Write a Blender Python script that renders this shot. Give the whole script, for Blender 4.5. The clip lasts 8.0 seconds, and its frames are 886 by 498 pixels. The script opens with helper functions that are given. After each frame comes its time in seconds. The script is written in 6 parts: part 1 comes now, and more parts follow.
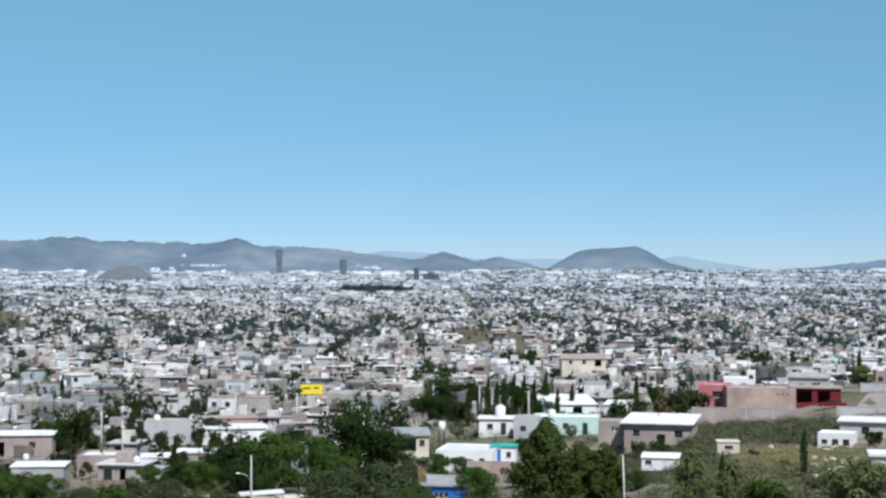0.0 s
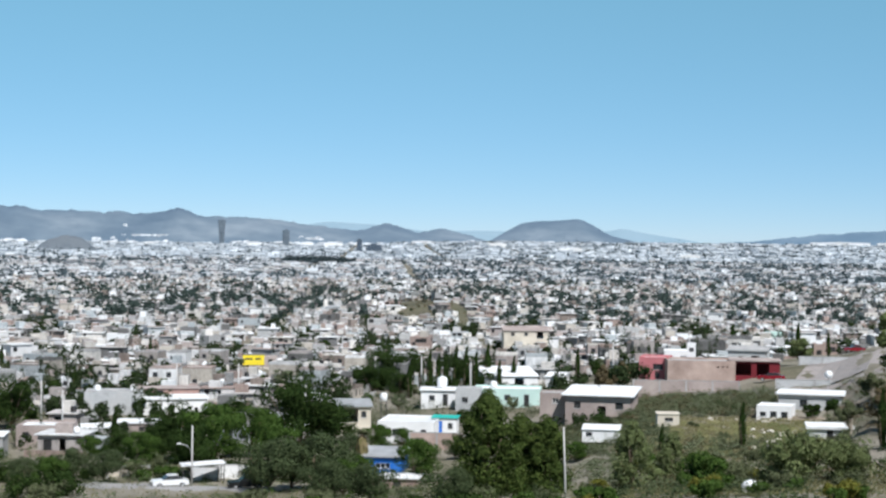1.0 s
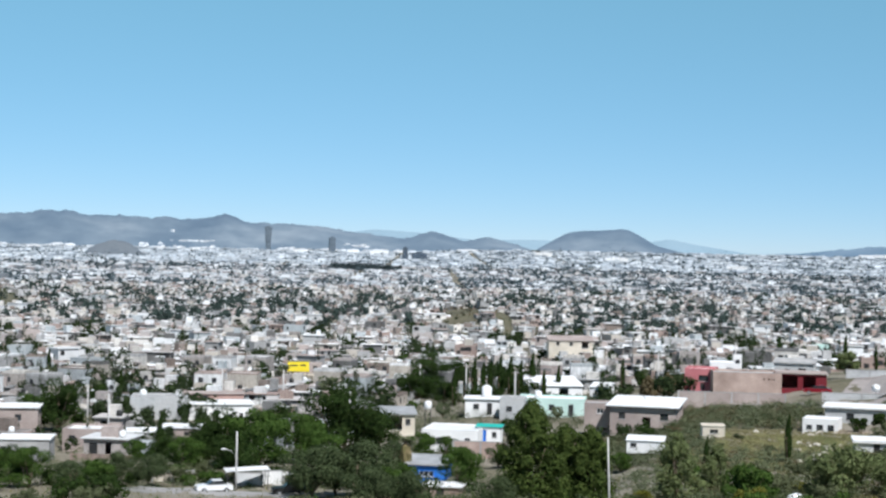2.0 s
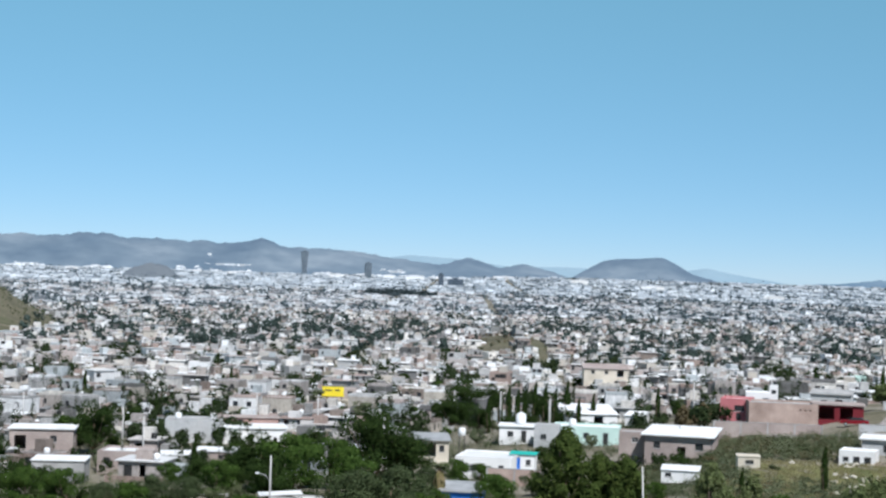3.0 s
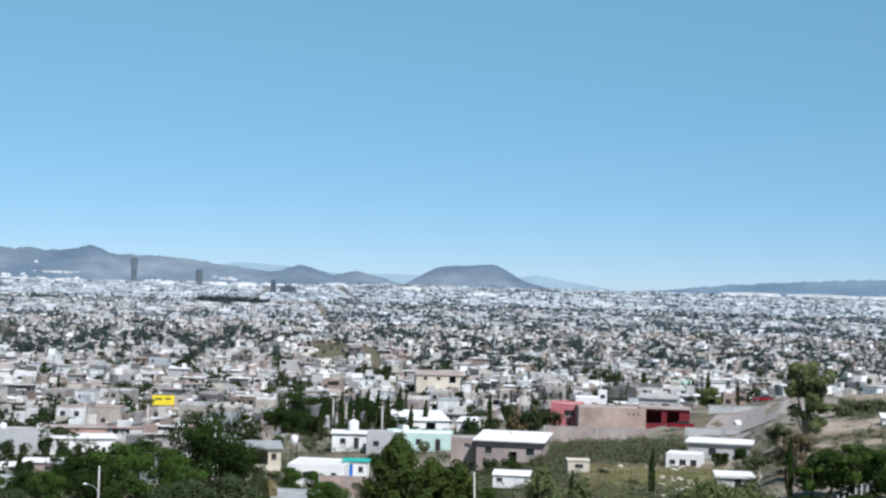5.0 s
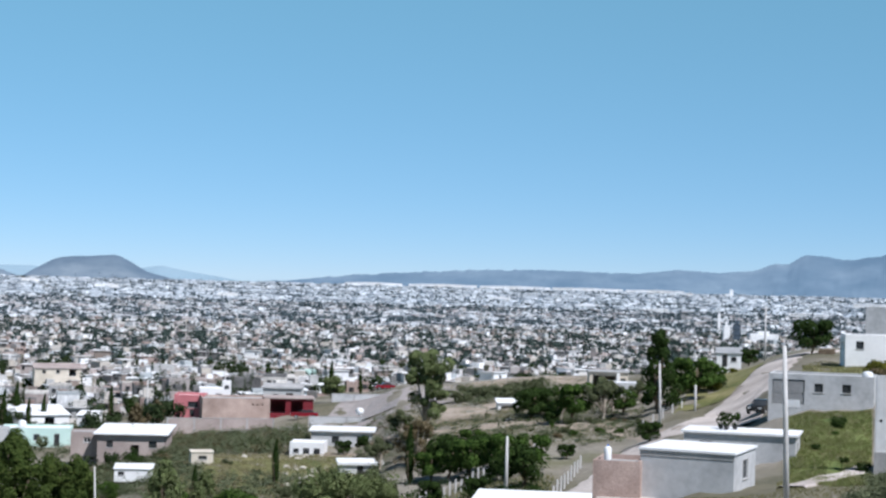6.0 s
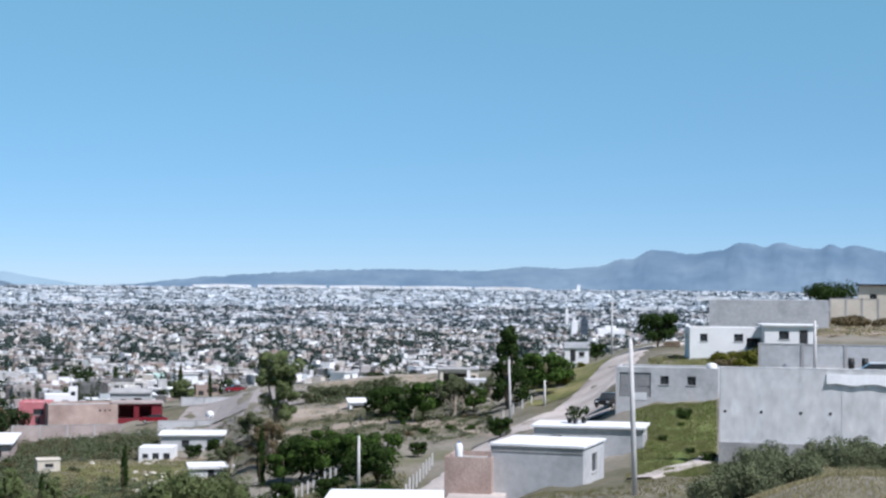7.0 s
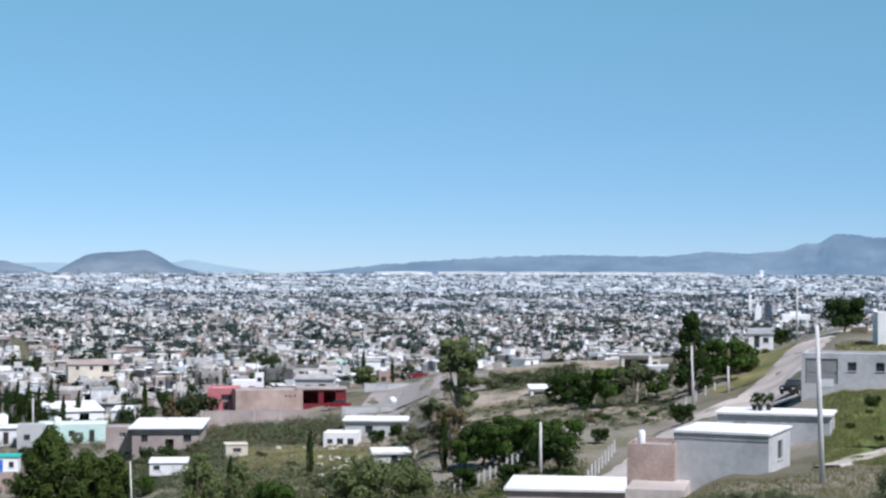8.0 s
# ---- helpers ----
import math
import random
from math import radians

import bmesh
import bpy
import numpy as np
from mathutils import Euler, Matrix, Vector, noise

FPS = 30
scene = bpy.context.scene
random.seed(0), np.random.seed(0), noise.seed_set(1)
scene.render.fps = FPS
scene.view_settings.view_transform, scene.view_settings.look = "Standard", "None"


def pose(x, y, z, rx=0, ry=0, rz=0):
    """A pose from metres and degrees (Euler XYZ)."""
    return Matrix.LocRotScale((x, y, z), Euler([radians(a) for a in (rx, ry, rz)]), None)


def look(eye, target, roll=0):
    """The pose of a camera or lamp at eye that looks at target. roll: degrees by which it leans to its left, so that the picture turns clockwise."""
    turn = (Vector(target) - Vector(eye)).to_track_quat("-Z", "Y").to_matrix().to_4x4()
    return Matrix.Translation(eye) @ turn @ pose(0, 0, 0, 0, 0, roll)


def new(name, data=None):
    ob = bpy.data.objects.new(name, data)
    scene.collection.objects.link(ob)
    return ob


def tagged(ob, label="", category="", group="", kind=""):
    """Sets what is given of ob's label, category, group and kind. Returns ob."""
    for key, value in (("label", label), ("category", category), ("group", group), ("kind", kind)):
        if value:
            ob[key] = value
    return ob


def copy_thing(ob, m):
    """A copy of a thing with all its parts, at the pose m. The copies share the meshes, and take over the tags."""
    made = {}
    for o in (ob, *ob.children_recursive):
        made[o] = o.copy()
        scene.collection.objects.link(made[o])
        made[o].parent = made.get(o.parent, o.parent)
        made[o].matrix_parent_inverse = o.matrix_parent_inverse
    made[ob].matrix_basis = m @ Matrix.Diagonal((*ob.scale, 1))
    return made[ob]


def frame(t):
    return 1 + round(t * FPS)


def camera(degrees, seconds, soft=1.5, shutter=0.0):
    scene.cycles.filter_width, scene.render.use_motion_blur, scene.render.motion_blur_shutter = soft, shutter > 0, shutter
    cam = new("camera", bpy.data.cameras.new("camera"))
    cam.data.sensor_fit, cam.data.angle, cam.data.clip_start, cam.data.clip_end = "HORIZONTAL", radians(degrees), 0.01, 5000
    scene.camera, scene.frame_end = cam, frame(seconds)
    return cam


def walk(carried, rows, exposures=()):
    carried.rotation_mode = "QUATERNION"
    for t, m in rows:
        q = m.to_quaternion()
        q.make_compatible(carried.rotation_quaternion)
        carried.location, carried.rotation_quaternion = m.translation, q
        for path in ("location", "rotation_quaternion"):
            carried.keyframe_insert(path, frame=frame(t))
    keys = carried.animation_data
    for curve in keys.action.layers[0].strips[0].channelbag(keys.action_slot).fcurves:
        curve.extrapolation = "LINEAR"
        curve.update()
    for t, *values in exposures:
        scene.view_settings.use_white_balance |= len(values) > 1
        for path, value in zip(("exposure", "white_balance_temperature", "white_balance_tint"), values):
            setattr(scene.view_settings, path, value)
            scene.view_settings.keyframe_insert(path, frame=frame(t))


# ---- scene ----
EYE = 46.0          # the lookout's eye over the plain
ARM = 0.4           # the phone is held this far in front of the body
cam = camera(30.0, 8.0, soft=2.5)
ROWS = [  # seconds, yaw, pitch, roll
    (0.0, 16.88, 0.53, -0.21), (0.1, 16.97, 0.86, -0.34), (0.2, 17.12, 0.94, -0.48), (0.3, 16.87, 0.67, -0.61),
    (0.4, 17.03, 0.25, -0.74), (0.5, 16.90, 0.73, -0.87), (0.6, 16.67, 0.36, -0.82), (0.7, 16.64, -0.30, -0.77),
    (0.8, 15.45, -0.56, -0.71), (0.9, 14.98, -0.47, -0.66), (1.0, 14.91, -0.44, -0.61), (1.1, 14.98, -0.41, -0.64),
    (1.2, 15.35, -0.39, -0.67), (1.3, 15.53, -0.21, -0.71), (1.4, 15.63, -0.13, -0.74), (1.5, 15.72, -0.16, -0.78),
    (1.6, 15.86, -0.27, -0.85), (1.7, 15.99, -0.26, -0.93), (2.8, 17.59, 0.51, -1.78), (2.9, 17.56, 0.65, -1.80),
    (3.0, 17.74, 0.71, -1.83), (3.1, 17.69, 0.52, -1.74), (3.2, 18.15, 0.51, -1.64), (3.3, 17.81, 0.49, -1.55),
    (3.4, 17.81, 0.35, -1.46), (3.5, 17.59, 0.34, -1.36), (3.6, 17.56, 0.52, -1.30), (3.7, 17.62, 0.65, -1.25),
    (3.8, 17.55, 0.64, -1.19), (3.9, 17.53, 0.45, -1.13), (4.0, 17.50, 0.41, -1.08), (4.1, 17.58, 0.48, -1.09),
    (4.2, 17.61, 0.64, -1.11), (5.3, 8.14, 1.04, -1.85), (5.4, 6.79, 0.74, -1.81), (5.5, 5.35, 1.03, -1.76),
    (5.6, 4.08, 0.95, -1.72), (5.7, 2.75, 0.89, -1.68), (5.8, 1.62, 1.13, -1.64), (5.9, 0.26, 1.08, -1.59),
    (6.0, -1.00, 1.16, -1.55), (6.1, -1.68, 1.18, -1.42), (6.2, -2.52, 1.18, -1.29), (6.3, -3.04, 1.28, -1.16),
    (6.4, -3.62, 1.38, -1.03), (6.5, -4.60, 1.49, -0.90), (6.7, -5.35, 1.35, -0.75), (7.0, -6.21, 1.23, -0.53),
    (7.2, -5.78, 0.66, -0.34), (7.3, -5.67, 0.66, -0.24), (7.5, -5.39, 0.87, -0.04), (7.6, -4.89, 0.82, -0.07),
    (7.7, -3.93, 0.81, -0.10), (7.8, -2.78, 0.80, -0.13), (7.9, -1.41, 0.82, -0.16), (8.0, 0.02, 0.72, -0.18),
]
walk(cam, [(t, pose(-ARM * math.sin(radians(a)), ARM * math.cos(radians(a)), EYE, 90 + p, r, a)) for t, a, p, r in ROWS],
     exposures=[(0.0, 0.0, 6050, 10), (0.5, 0.0, 6050, 10), (1.0, 0.12, 6180, 10), (1.5, 0.15, 6180, 10), (3.0, 0.07, 6050, 10), (4.2, 0.06, 6100, 10), (5.5, 0.1, 6000, 12), (7.0, 0.18, 5900, 15), (8.0, 0.14, 5950, 15)])

# ---- light ----
SUN_AZ, SUN_EL = 137.0, 53.0      # clockwise from +y, and above the horizon
world = bpy.data.worlds.new("sky")
scene.world = world
world.use_nodes = True
wn = world.node_tree
wn.nodes.clear()
sky = wn.nodes.new("ShaderNodeTexSky")
sky.sky_type = "NISHITA"
sky.sun_disc = False
sky.sun_elevation, sky.sun_rotation = radians(SUN_EL), radians(SUN_AZ)
sky.altitude, sky.air_density, sky.dust_density, sky.ozone_density = 6000, 0.7, 0.0, 6.0
bgd = wn.nodes.new("ShaderNodeBackground")
bgd.inputs["Strength"].default_value = 0.15
wout = wn.nodes.new("ShaderNodeOutputWorld")
# the clear highland sky turns from cyan at the horizon to a fuller blue overhead
tex = wn.nodes.new("ShaderNodeTexCoord")
sep = wn.nodes.new("ShaderNodeSeparateXYZ")
wn.links.new(tex.outputs["Generated"], sep.inputs[0])
rise = wn.nodes.new("ShaderNodeMapRange")
rise.inputs["From Min"].default_value, rise.inputs["From Max"].default_value = 0.0, 0.17
wn.links.new(sep.outputs["Z"], rise.inputs["Value"])
tint = wn.nodes.new("ShaderNodeMix")
tint.data_type = "RGBA"
tint.inputs["A"].default_value, tint.inputs["B"].default_value = (0.78, 0.655, 0.535, 1), (1.55, 1.68, 1.01, 1)
wn.links.new(rise.outputs["Result"], tint.inputs["Factor"])
high = wn.nodes.new("ShaderNodeMapRange")
high.inputs["From Min"].default_value, high.inputs["From Max"].default_value = 0.22, 0.75
wn.links.new(sep.outputs["Z"], high.inputs["Value"])
deep = wn.nodes.new("ShaderNodeMix")
deep.data_type = "RGBA"
deep.inputs["B"].default_value = (0.85, 0.98, 0.72, 1)
wn.links.new(high.outputs["Result"], deep.inputs["Factor"])
wn.links.new(tint.outputs["Result"], deep.inputs["A"])
mul = wn.nodes.new("ShaderNodeMix")
mul.data_type, mul.blend_type = "RGBA", "MULTIPLY"
mul.inputs["Factor"].default_value = 1.0
wn.links.new(sky.outputs[0], mul.inputs["A"])
wn.links.new(deep.outputs["Result"], mul.inputs["B"])
wn.links.new(mul.outputs["Result"], bgd.inputs["Color"])
wn.links.new(bgd.outputs[0], wout.inputs["Surface"])
sun_data = bpy.data.lights.new("sun", "SUN")
sun_data.energy, sun_data.angle, sun_data.color = 5.3, radians(0.5), (1.0, 0.97, 0.93)
sun = new("sun", sun_data)
sa, se = radians(SUN_AZ), radians(SUN_EL)
sun.matrix_world = look((300 * math.sin(sa), 300 * math.cos(sa), 400), (300 * math.sin(sa) - math.sin(sa) * math.cos(se), 300 * math.cos(sa) - math.cos(sa) * math.cos(se), 400 - math.sin(se)))


# ---- materials ----
def mat(name, ramp, scale=0.5, rough=0.9, bump=0.15, source="noise", fine=8.0, grime=0.25, metal=0.0, spec=0.3, haze_glow=None, leafy=0.0, streak=1.0):
    """A surface whose colour runs along ramp by large noise, by island or by object, with fine grain and relief."""
    m = bpy.data.materials.new(name)
    m.use_nodes = True
    nt = m.node_tree
    b = nt.nodes["Principled BSDF"]
    b.inputs["Roughness"].default_value, b.inputs["Metallic"].default_value = rough, metal
    b.inputs["Specular IOR Level"].default_value = spec
    geo = nt.nodes.new("ShaderNodeNewGeometry")
    big = nt.nodes.new("ShaderNodeTexNoise")
    big.inputs["Scale"].default_value, big.inputs["Detail"].default_value = scale, 5
    small = nt.nodes.new("ShaderNodeTexNoise")
    small.inputs["Scale"].default_value, small.inputs["Detail"].default_value = fine, 4
    flow = nt.nodes.new("ShaderNodeVectorMath")
    flow.operation = "MULTIPLY"
    flow.inputs[1].default_value = (1, 1, streak)
    nt.links.new(geo.outputs["Position"], flow.inputs[0])
    nt.links.new(flow.outputs[0], big.inputs["Vector"])
    nt.links.new((geo.outputs["Position"] if streak == 1.0 else flow.outputs[0]), small.inputs["Vector"])
    cr = nt.nodes.new("ShaderNodeValToRGB")
    if source == "island":
        nt.links.new(geo.outputs["Random Per Island"], cr.inputs["Fac"])
        cr.color_ramp.interpolation = "CONSTANT"
    elif source == "object":
        info = nt.nodes.new("ShaderNodeObjectInfo")
        nt.links.new(info.outputs["Random"], cr.inputs["Fac"])
        cr.color_ramp.interpolation = "CONSTANT"
    else:
        stretch = nt.nodes.new("ShaderNodeMapRange")
        stretch.inputs["From Min"].default_value, stretch.inputs["From Max"].default_value = 0.3, 0.7
        nt.links.new(big.outputs["Fac"], stretch.inputs["Value"])
        nt.links.new(stretch.outputs["Result"], cr.inputs["Fac"])
    el = cr.color_ramp.elements
    n = len(ramp)
    pos = [i / n for i in range(n)] if source != "noise" else [i / max(1, n - 1) for i in range(n)]
    for i, c in enumerate(ramp):
        e = el[i] if i < 2 else el.new(pos[i])
        e.position = pos[i]
        e.color = (*c, 1)
    if n == 1:
        el.remove(el[1])
    mix = nt.nodes.new("ShaderNodeMix")
    mix.data_type, mix.blend_type = "RGBA", "MULTIPLY"
    mix.inputs["Factor"].default_value = 1.0
    wear = nt.nodes.new("ShaderNodeMapRange")
    wear.inputs["From Min"].default_value, wear.inputs["From Max"].default_value = 0.3, 0.7
    wear.inputs["To Min"].default_value, wear.inputs["To Max"].default_value = 1.0 - grime, 1.0 + 0.3 * grime
    both = nt.nodes.new("ShaderNodeMath")
    both.operation = "MULTIPLY_ADD"
    both.inputs[1].default_value, both.inputs[2].default_value = 0.5, 0.0
    add = nt.nodes.new("ShaderNodeMath")
    add.operation = "MULTIPLY_ADD"
    add.inputs[1].default_value = 0.5
    nt.links.new(big.outputs["Fac"], both.inputs[0])
    nt.links.new(small.outputs["Fac"], add.inputs[0])
    nt.links.new(both.outputs[0], add.inputs[2])
    nt.links.new(add.outputs[0], wear.inputs["Value"])
    nt.links.new(cr.outputs["Color"], mix.inputs["A"])
    nt.links.new(wear.outputs["Result"], mix.inputs["B"])
    nt.links.new(mix.outputs["Result"], b.inputs["Base Color"])
    if bump:
        bn = nt.nodes.new("ShaderNodeBump")
        bn.inputs["Strength"].default_value, bn.inputs["Distance"].default_value = bump, 0.1
        nt.links.new(small.outputs["Fac"], bn.inputs["Height"])
        nt.links.new(bn.outputs["Normal"], b.inputs["Normal"])
    if leafy:
        # light comes through thin leaves
        tr_ = nt.nodes.new("ShaderNodeBsdfTranslucent")
        nt.links.new(mix.outputs["Result"], tr_.inputs["Color"])
        ms = nt.nodes.new("ShaderNodeMixShader")
        ms.inputs[0].default_value = leafy
        nt.links.new(b.outputs[0], ms.inputs[1])
        nt.links.new(tr_.outputs[0], ms.inputs[2])
        nt.links.new(ms.outputs[0], nt.nodes["Material Output"].inputs["Surface"])
    # emission that stands in for air haze on the far hills
    if haze_glow:
        b.inputs["Emission Color"].default_value = (*haze_glow[:3], 1)
        b.inputs["Emission Strength"].default_value = haze_glow[3]
    return m


def grey(v, warm=0.0):
    return (v * (1 + warm), v, v * (1 - warm))


SOIL = mat("soil", [(0.13, 0.125, 0.07), (0.20, 0.18, 0.125), (0.28, 0.25, 0.205), (0.155, 0.148, 0.09)], 0.05, 0.95, 0.4, fine=1.5, grime=0.5)
DIRT = mat("dirt_road", [(0.46, 0.40, 0.36), (0.56, 0.50, 0.46)], 0.15, 0.95, 0.3, fine=2.5, grime=0.3)
TAN = mat("bare_earth", [(0.31, 0.25, 0.19), (0.42, 0.35, 0.285)], 0.1, 0.95, 0.3, fine=1.2, grime=0.4)
GREENSLOPE = mat("green_grass_slope", [(0.11, 0.16, 0.035), (0.17, 0.21, 0.06), (0.24, 0.25, 0.10)], 0.12, 0.95, 0.4, fine=2.0, grime=0.5)
KNOLL = mat("brown_knoll_earth", [(0.105, 0.10, 0.062), (0.155, 0.14, 0.092), (0.08, 0.085, 0.045)], 0.03, 0.95, 0.3, fine=0.6, grime=0.5)
MEADOW = mat("dry_meadow", [(0.11, 0.13, 0.035), (0.19, 0.185, 0.07), (0.25, 0.22, 0.11)], 0.12, 0.95, 0.4, fine=2.0, grime=0.5)
ASPHALT = mat("worn_asphalt", [(0.27, 0.26, 0.255), (0.36, 0.35, 0.34)], 0.2, 0.9, 0.2, fine=3, grime=0.3)
LOT = mat("trodden_grey_lot", [(0.27, 0.24, 0.225), (0.36, 0.32, 0.30), (0.30, 0.275, 0.265)], 0.08, 0.95, 0.3, fine=1.2, grime=0.4)
CONCRETE = mat("concrete", [grey(0.36, 0.02), grey(0.46, 0.02)], 0.35, 0.9, 0.2, fine=6, grime=0.3)
BLOCK = mat("concrete_block", [grey(0.43, -0.01), grey(0.52, -0.01), grey(0.47, 0.01)], 0.35, 0.95, 0.12, fine=2.2, grime=0.26)
PLASTER = mat("worn_grey_plaster", [grey(0.58, -0.01), grey(0.72, -0.01), grey(0.64)], 0.2, 0.9, 0.06, fine=3, grime=0.2)
STAINED = mat("rain_stained_grey_plaster", [grey(0.58, 0.01), grey(0.78), grey(0.68, 0.02), grey(0.80)], 0.5, 0.92, 0.1, fine=1.6, grime=0.34, streak=0.55)
WHITE = mat("white_paint", [grey(0.78, 0.01), grey(0.85, 0.01)], 0.3, 0.7, 0.1, fine=5, grime=0.12)
CREAM = mat("cream_paint", [(0.62, 0.55, 0.45), (0.70, 0.63, 0.53)], 0.3, 0.85, 0.1, fine=5, grime=0.2)
PINK = mat("salmon_pink_paint", [(0.52, 0.17, 0.185), (0.58, 0.21, 0.225)], 0.3, 0.8, 0.1, fine=5, grime=0.2)
DUSTY = mat("dusty_pink_plaster", [(0.37, 0.30, 0.275), (0.44, 0.37, 0.34)], 0.3, 0.9, 0.1, fine=5, grime=0.3)
BRICK = mat("bare_brick", [(0.42, 0.31, 0.265), (0.50, 0.385, 0.335)], 0.4, 0.95, 0.3, fine=6, grime=0.35)
REDPAINT = mat("dark_red_paint", [(0.15, 0.014, 0.022), (0.20, 0.022, 0.03)], 0.3, 0.6, 0.05, fine=5, grime=0.2)
AQUA = mat("pale_aqua_paint", [(0.50, 0.68, 0.62), (0.58, 0.74, 0.68)], 0.3, 0.8, 0.1, fine=5, grime=0.15)
BLUE = mat("strong_blue_paint", [(0.03, 0.17, 0.62), (0.04, 0.20, 0.68)], 0.3, 0.6, 0.05, fine=5, grime=0.2)
TEAL = mat("teal_sheet", [(0.03, 0.42, 0.36), (0.04, 0.48, 0.40)], 0.3, 0.6, 0.05, fine=5, grime=0.2)
ORANGE = mat("orange_red_paint", [(0.46, 0.29, 0.25), (0.54, 0.36, 0.31)], 0.3, 0.8, 0.1, fine=5, grime=0.25)
YELLOW = mat("bright_yellow_paint", [(0.85, 0.66, 0.03), (0.90, 0.72, 0.05)], 0.3, 0.6, 0.05, fine=5, grime=0.1)
ROOFWHITE = mat("white_roof_coating", [grey(0.74), grey(0.84)], 0.4, 0.8, 0.1, fine=4, grime=0.15)
ROOFGREY = mat("bare_roof_screed", [grey(0.34), grey(0.46, 0.03)], 0.4, 0.9, 0.2, fine=4, grime=0.35)
SHEET = mat("galvanised_sheet", [grey(0.42), grey(0.55)], 0.5, 0.5, 0.1, fine=6, grime=0.35, metal=0.3)
DARK = mat("dark_opening", [grey(0.025), grey(0.04)], 0.5, 0.8, 0.0, fine=5, grime=0.2)
GLASS = mat("window_glass", [(0.03, 0.035, 0.04), (0.05, 0.055, 0.06)], 0.5, 0.12, 0.0, fine=5, grime=0.2, spec=0.5)
IRON = mat("dark_iron", [grey(0.05), grey(0.08)], 0.5, 0.6, 0.1, fine=6, grime=0.3, metal=0.4)
POLE = mat("pale_concrete_pole", [grey(0.52, 0.03), grey(0.62, 0.03)], 0.5, 0.85, 0.1, fine=5, grime=0.2)
WOOD = mat("weathered_wood", [(0.18, 0.13, 0.09), (0.26, 0.20, 0.14)], 0.8, 0.9, 0.3, fine=7, grime=0.4)
BARK = mat("bark", [(0.11, 0.08, 0.055), (0.19, 0.145, 0.10)], 1.0, 0.95, 0.4, fine=6, grime=0.4)
PALEBARK = mat("pale_bark", [(0.33, 0.28, 0.22), (0.46, 0.40, 0.33)], 1.0, 0.9, 0.3, fine=5, grime=0.4)
TYRE = mat("tyre_rubber", [grey(0.02), grey(0.03)], 1, 0.8, 0.05)
CARWHITE = mat("white_car_paint", [grey(0.75), grey(0.8)], 0.3, 0.25, 0.0, spec=0.5, grime=0.05)
CARRED = mat("dark_red_car_paint", [(0.20, 0.012, 0.02), (0.24, 0.015, 0.025)], 0.3, 0.25, 0.0, spec=0.5, grime=0.05)
CARBLACK = mat("black_car_paint", [grey(0.02), grey(0.025)], 0.3, 0.25, 0.0, spec=0.5, grime=0.05)
TANKWHITE = mat("white_tank_plastic", [grey(0.78), grey(0.82)], 0.5, 0.5, 0.0, grime=0.1)
TANKBLACK = mat("black_tank_plastic", [grey(0.02), grey(0.03)], 0.5, 0.5, 0.0, grime=0.1)
RUBBLE = mat("pale_rubble", [(0.50, 0.45, 0.37), (0.62, 0.58, 0.50)], 0.8, 0.95, 0.3, fine=6, grime=0.3)


def leaf(name, ramp, k=1.0):
    mean = [sum(c) / len(ramp) for c in zip(*ramp)]
    return mat(name, [tuple(k * (0.6 * m + 0.4 * c) for c, m in zip(r, mean)) for r in ramp], 0.5, 0.85, 0.0, "island", fine=3, grime=0.3, spec=0.05, leafy=0.14)


LEAF_DARK = leaf("dark_green_leaves", [(0.03, 0.060, 0.015), (0.047, 0.084, 0.021), (0.078, 0.118, 0.03), (0.02, 0.040, 0.012)], 0.72)
LEAF_MID = leaf("green_leaves", [(0.055, 0.115, 0.022), (0.09, 0.165, 0.035), (0.13, 0.20, 0.045), (0.05, 0.09, 0.022)], 0.7)
LEAF_PINE = leaf("olive_green_needles", [(0.05, 0.085, 0.02), (0.085, 0.12, 0.03), (0.12, 0.155, 0.04), (0.03, 0.052, 0.016)], 0.85)
LEAF_SAGE = leaf("pale_sage_leaves", [(0.115, 0.14, 0.075), (0.155, 0.175, 0.10), (0.095, 0.115, 0.058), (0.18, 0.20, 0.12)], 0.95)
LEAF_OLIVE = leaf("olive_grey_leaves", [(0.085, 0.10, 0.05), (0.11, 0.125, 0.064), (0.14, 0.155, 0.085), (0.075, 0.085, 0.042)])
LEAF_WILLOW = leaf("grey_green_leaves", [(0.055, 0.08, 0.036), (0.085, 0.115, 0.05), (0.045, 0.064, 0.03), (0.11, 0.14, 0.065)], 0.85)
LEAF_YELLOW = leaf("yellow_green_leaves", [(0.13, 0.14, 0.025), (0.17, 0.165, 0.03), (0.10, 0.12, 0.025), (0.2, 0.18, 0.04)])
LEAF_BROWN = leaf("dry_brown_leaves", [(0.13, 0.10, 0.055), (0.17, 0.135, 0.075), (0.10, 0.08, 0.04), (0.2, 0.165, 0.10)])
FROND = leaf("dry_palm_fronds", [(0.26, 0.20, 0.11), (0.18, 0.16, 0.07), (0.12, 0.13, 0.04), (0.32, 0.25, 0.15)])
GRASS = leaf("mixed_grass", [(0.19, 0.185, 0.08), (0.26, 0.24, 0.115), (0.145, 0.155, 0.06), (0.32, 0.285, 0.165)])
GREENGRASS = leaf("green_grass", [(0.15, 0.19, 0.06), (0.20, 0.235, 0.08), (0.12, 0.155, 0.045), (0.27, 0.265, 0.12)])
STRAW = leaf("straw_grass", [(0.30, 0.26, 0.14), (0.38, 0.33, 0.19), (0.22, 0.21, 0.09), (0.44, 0.38, 0.24)])
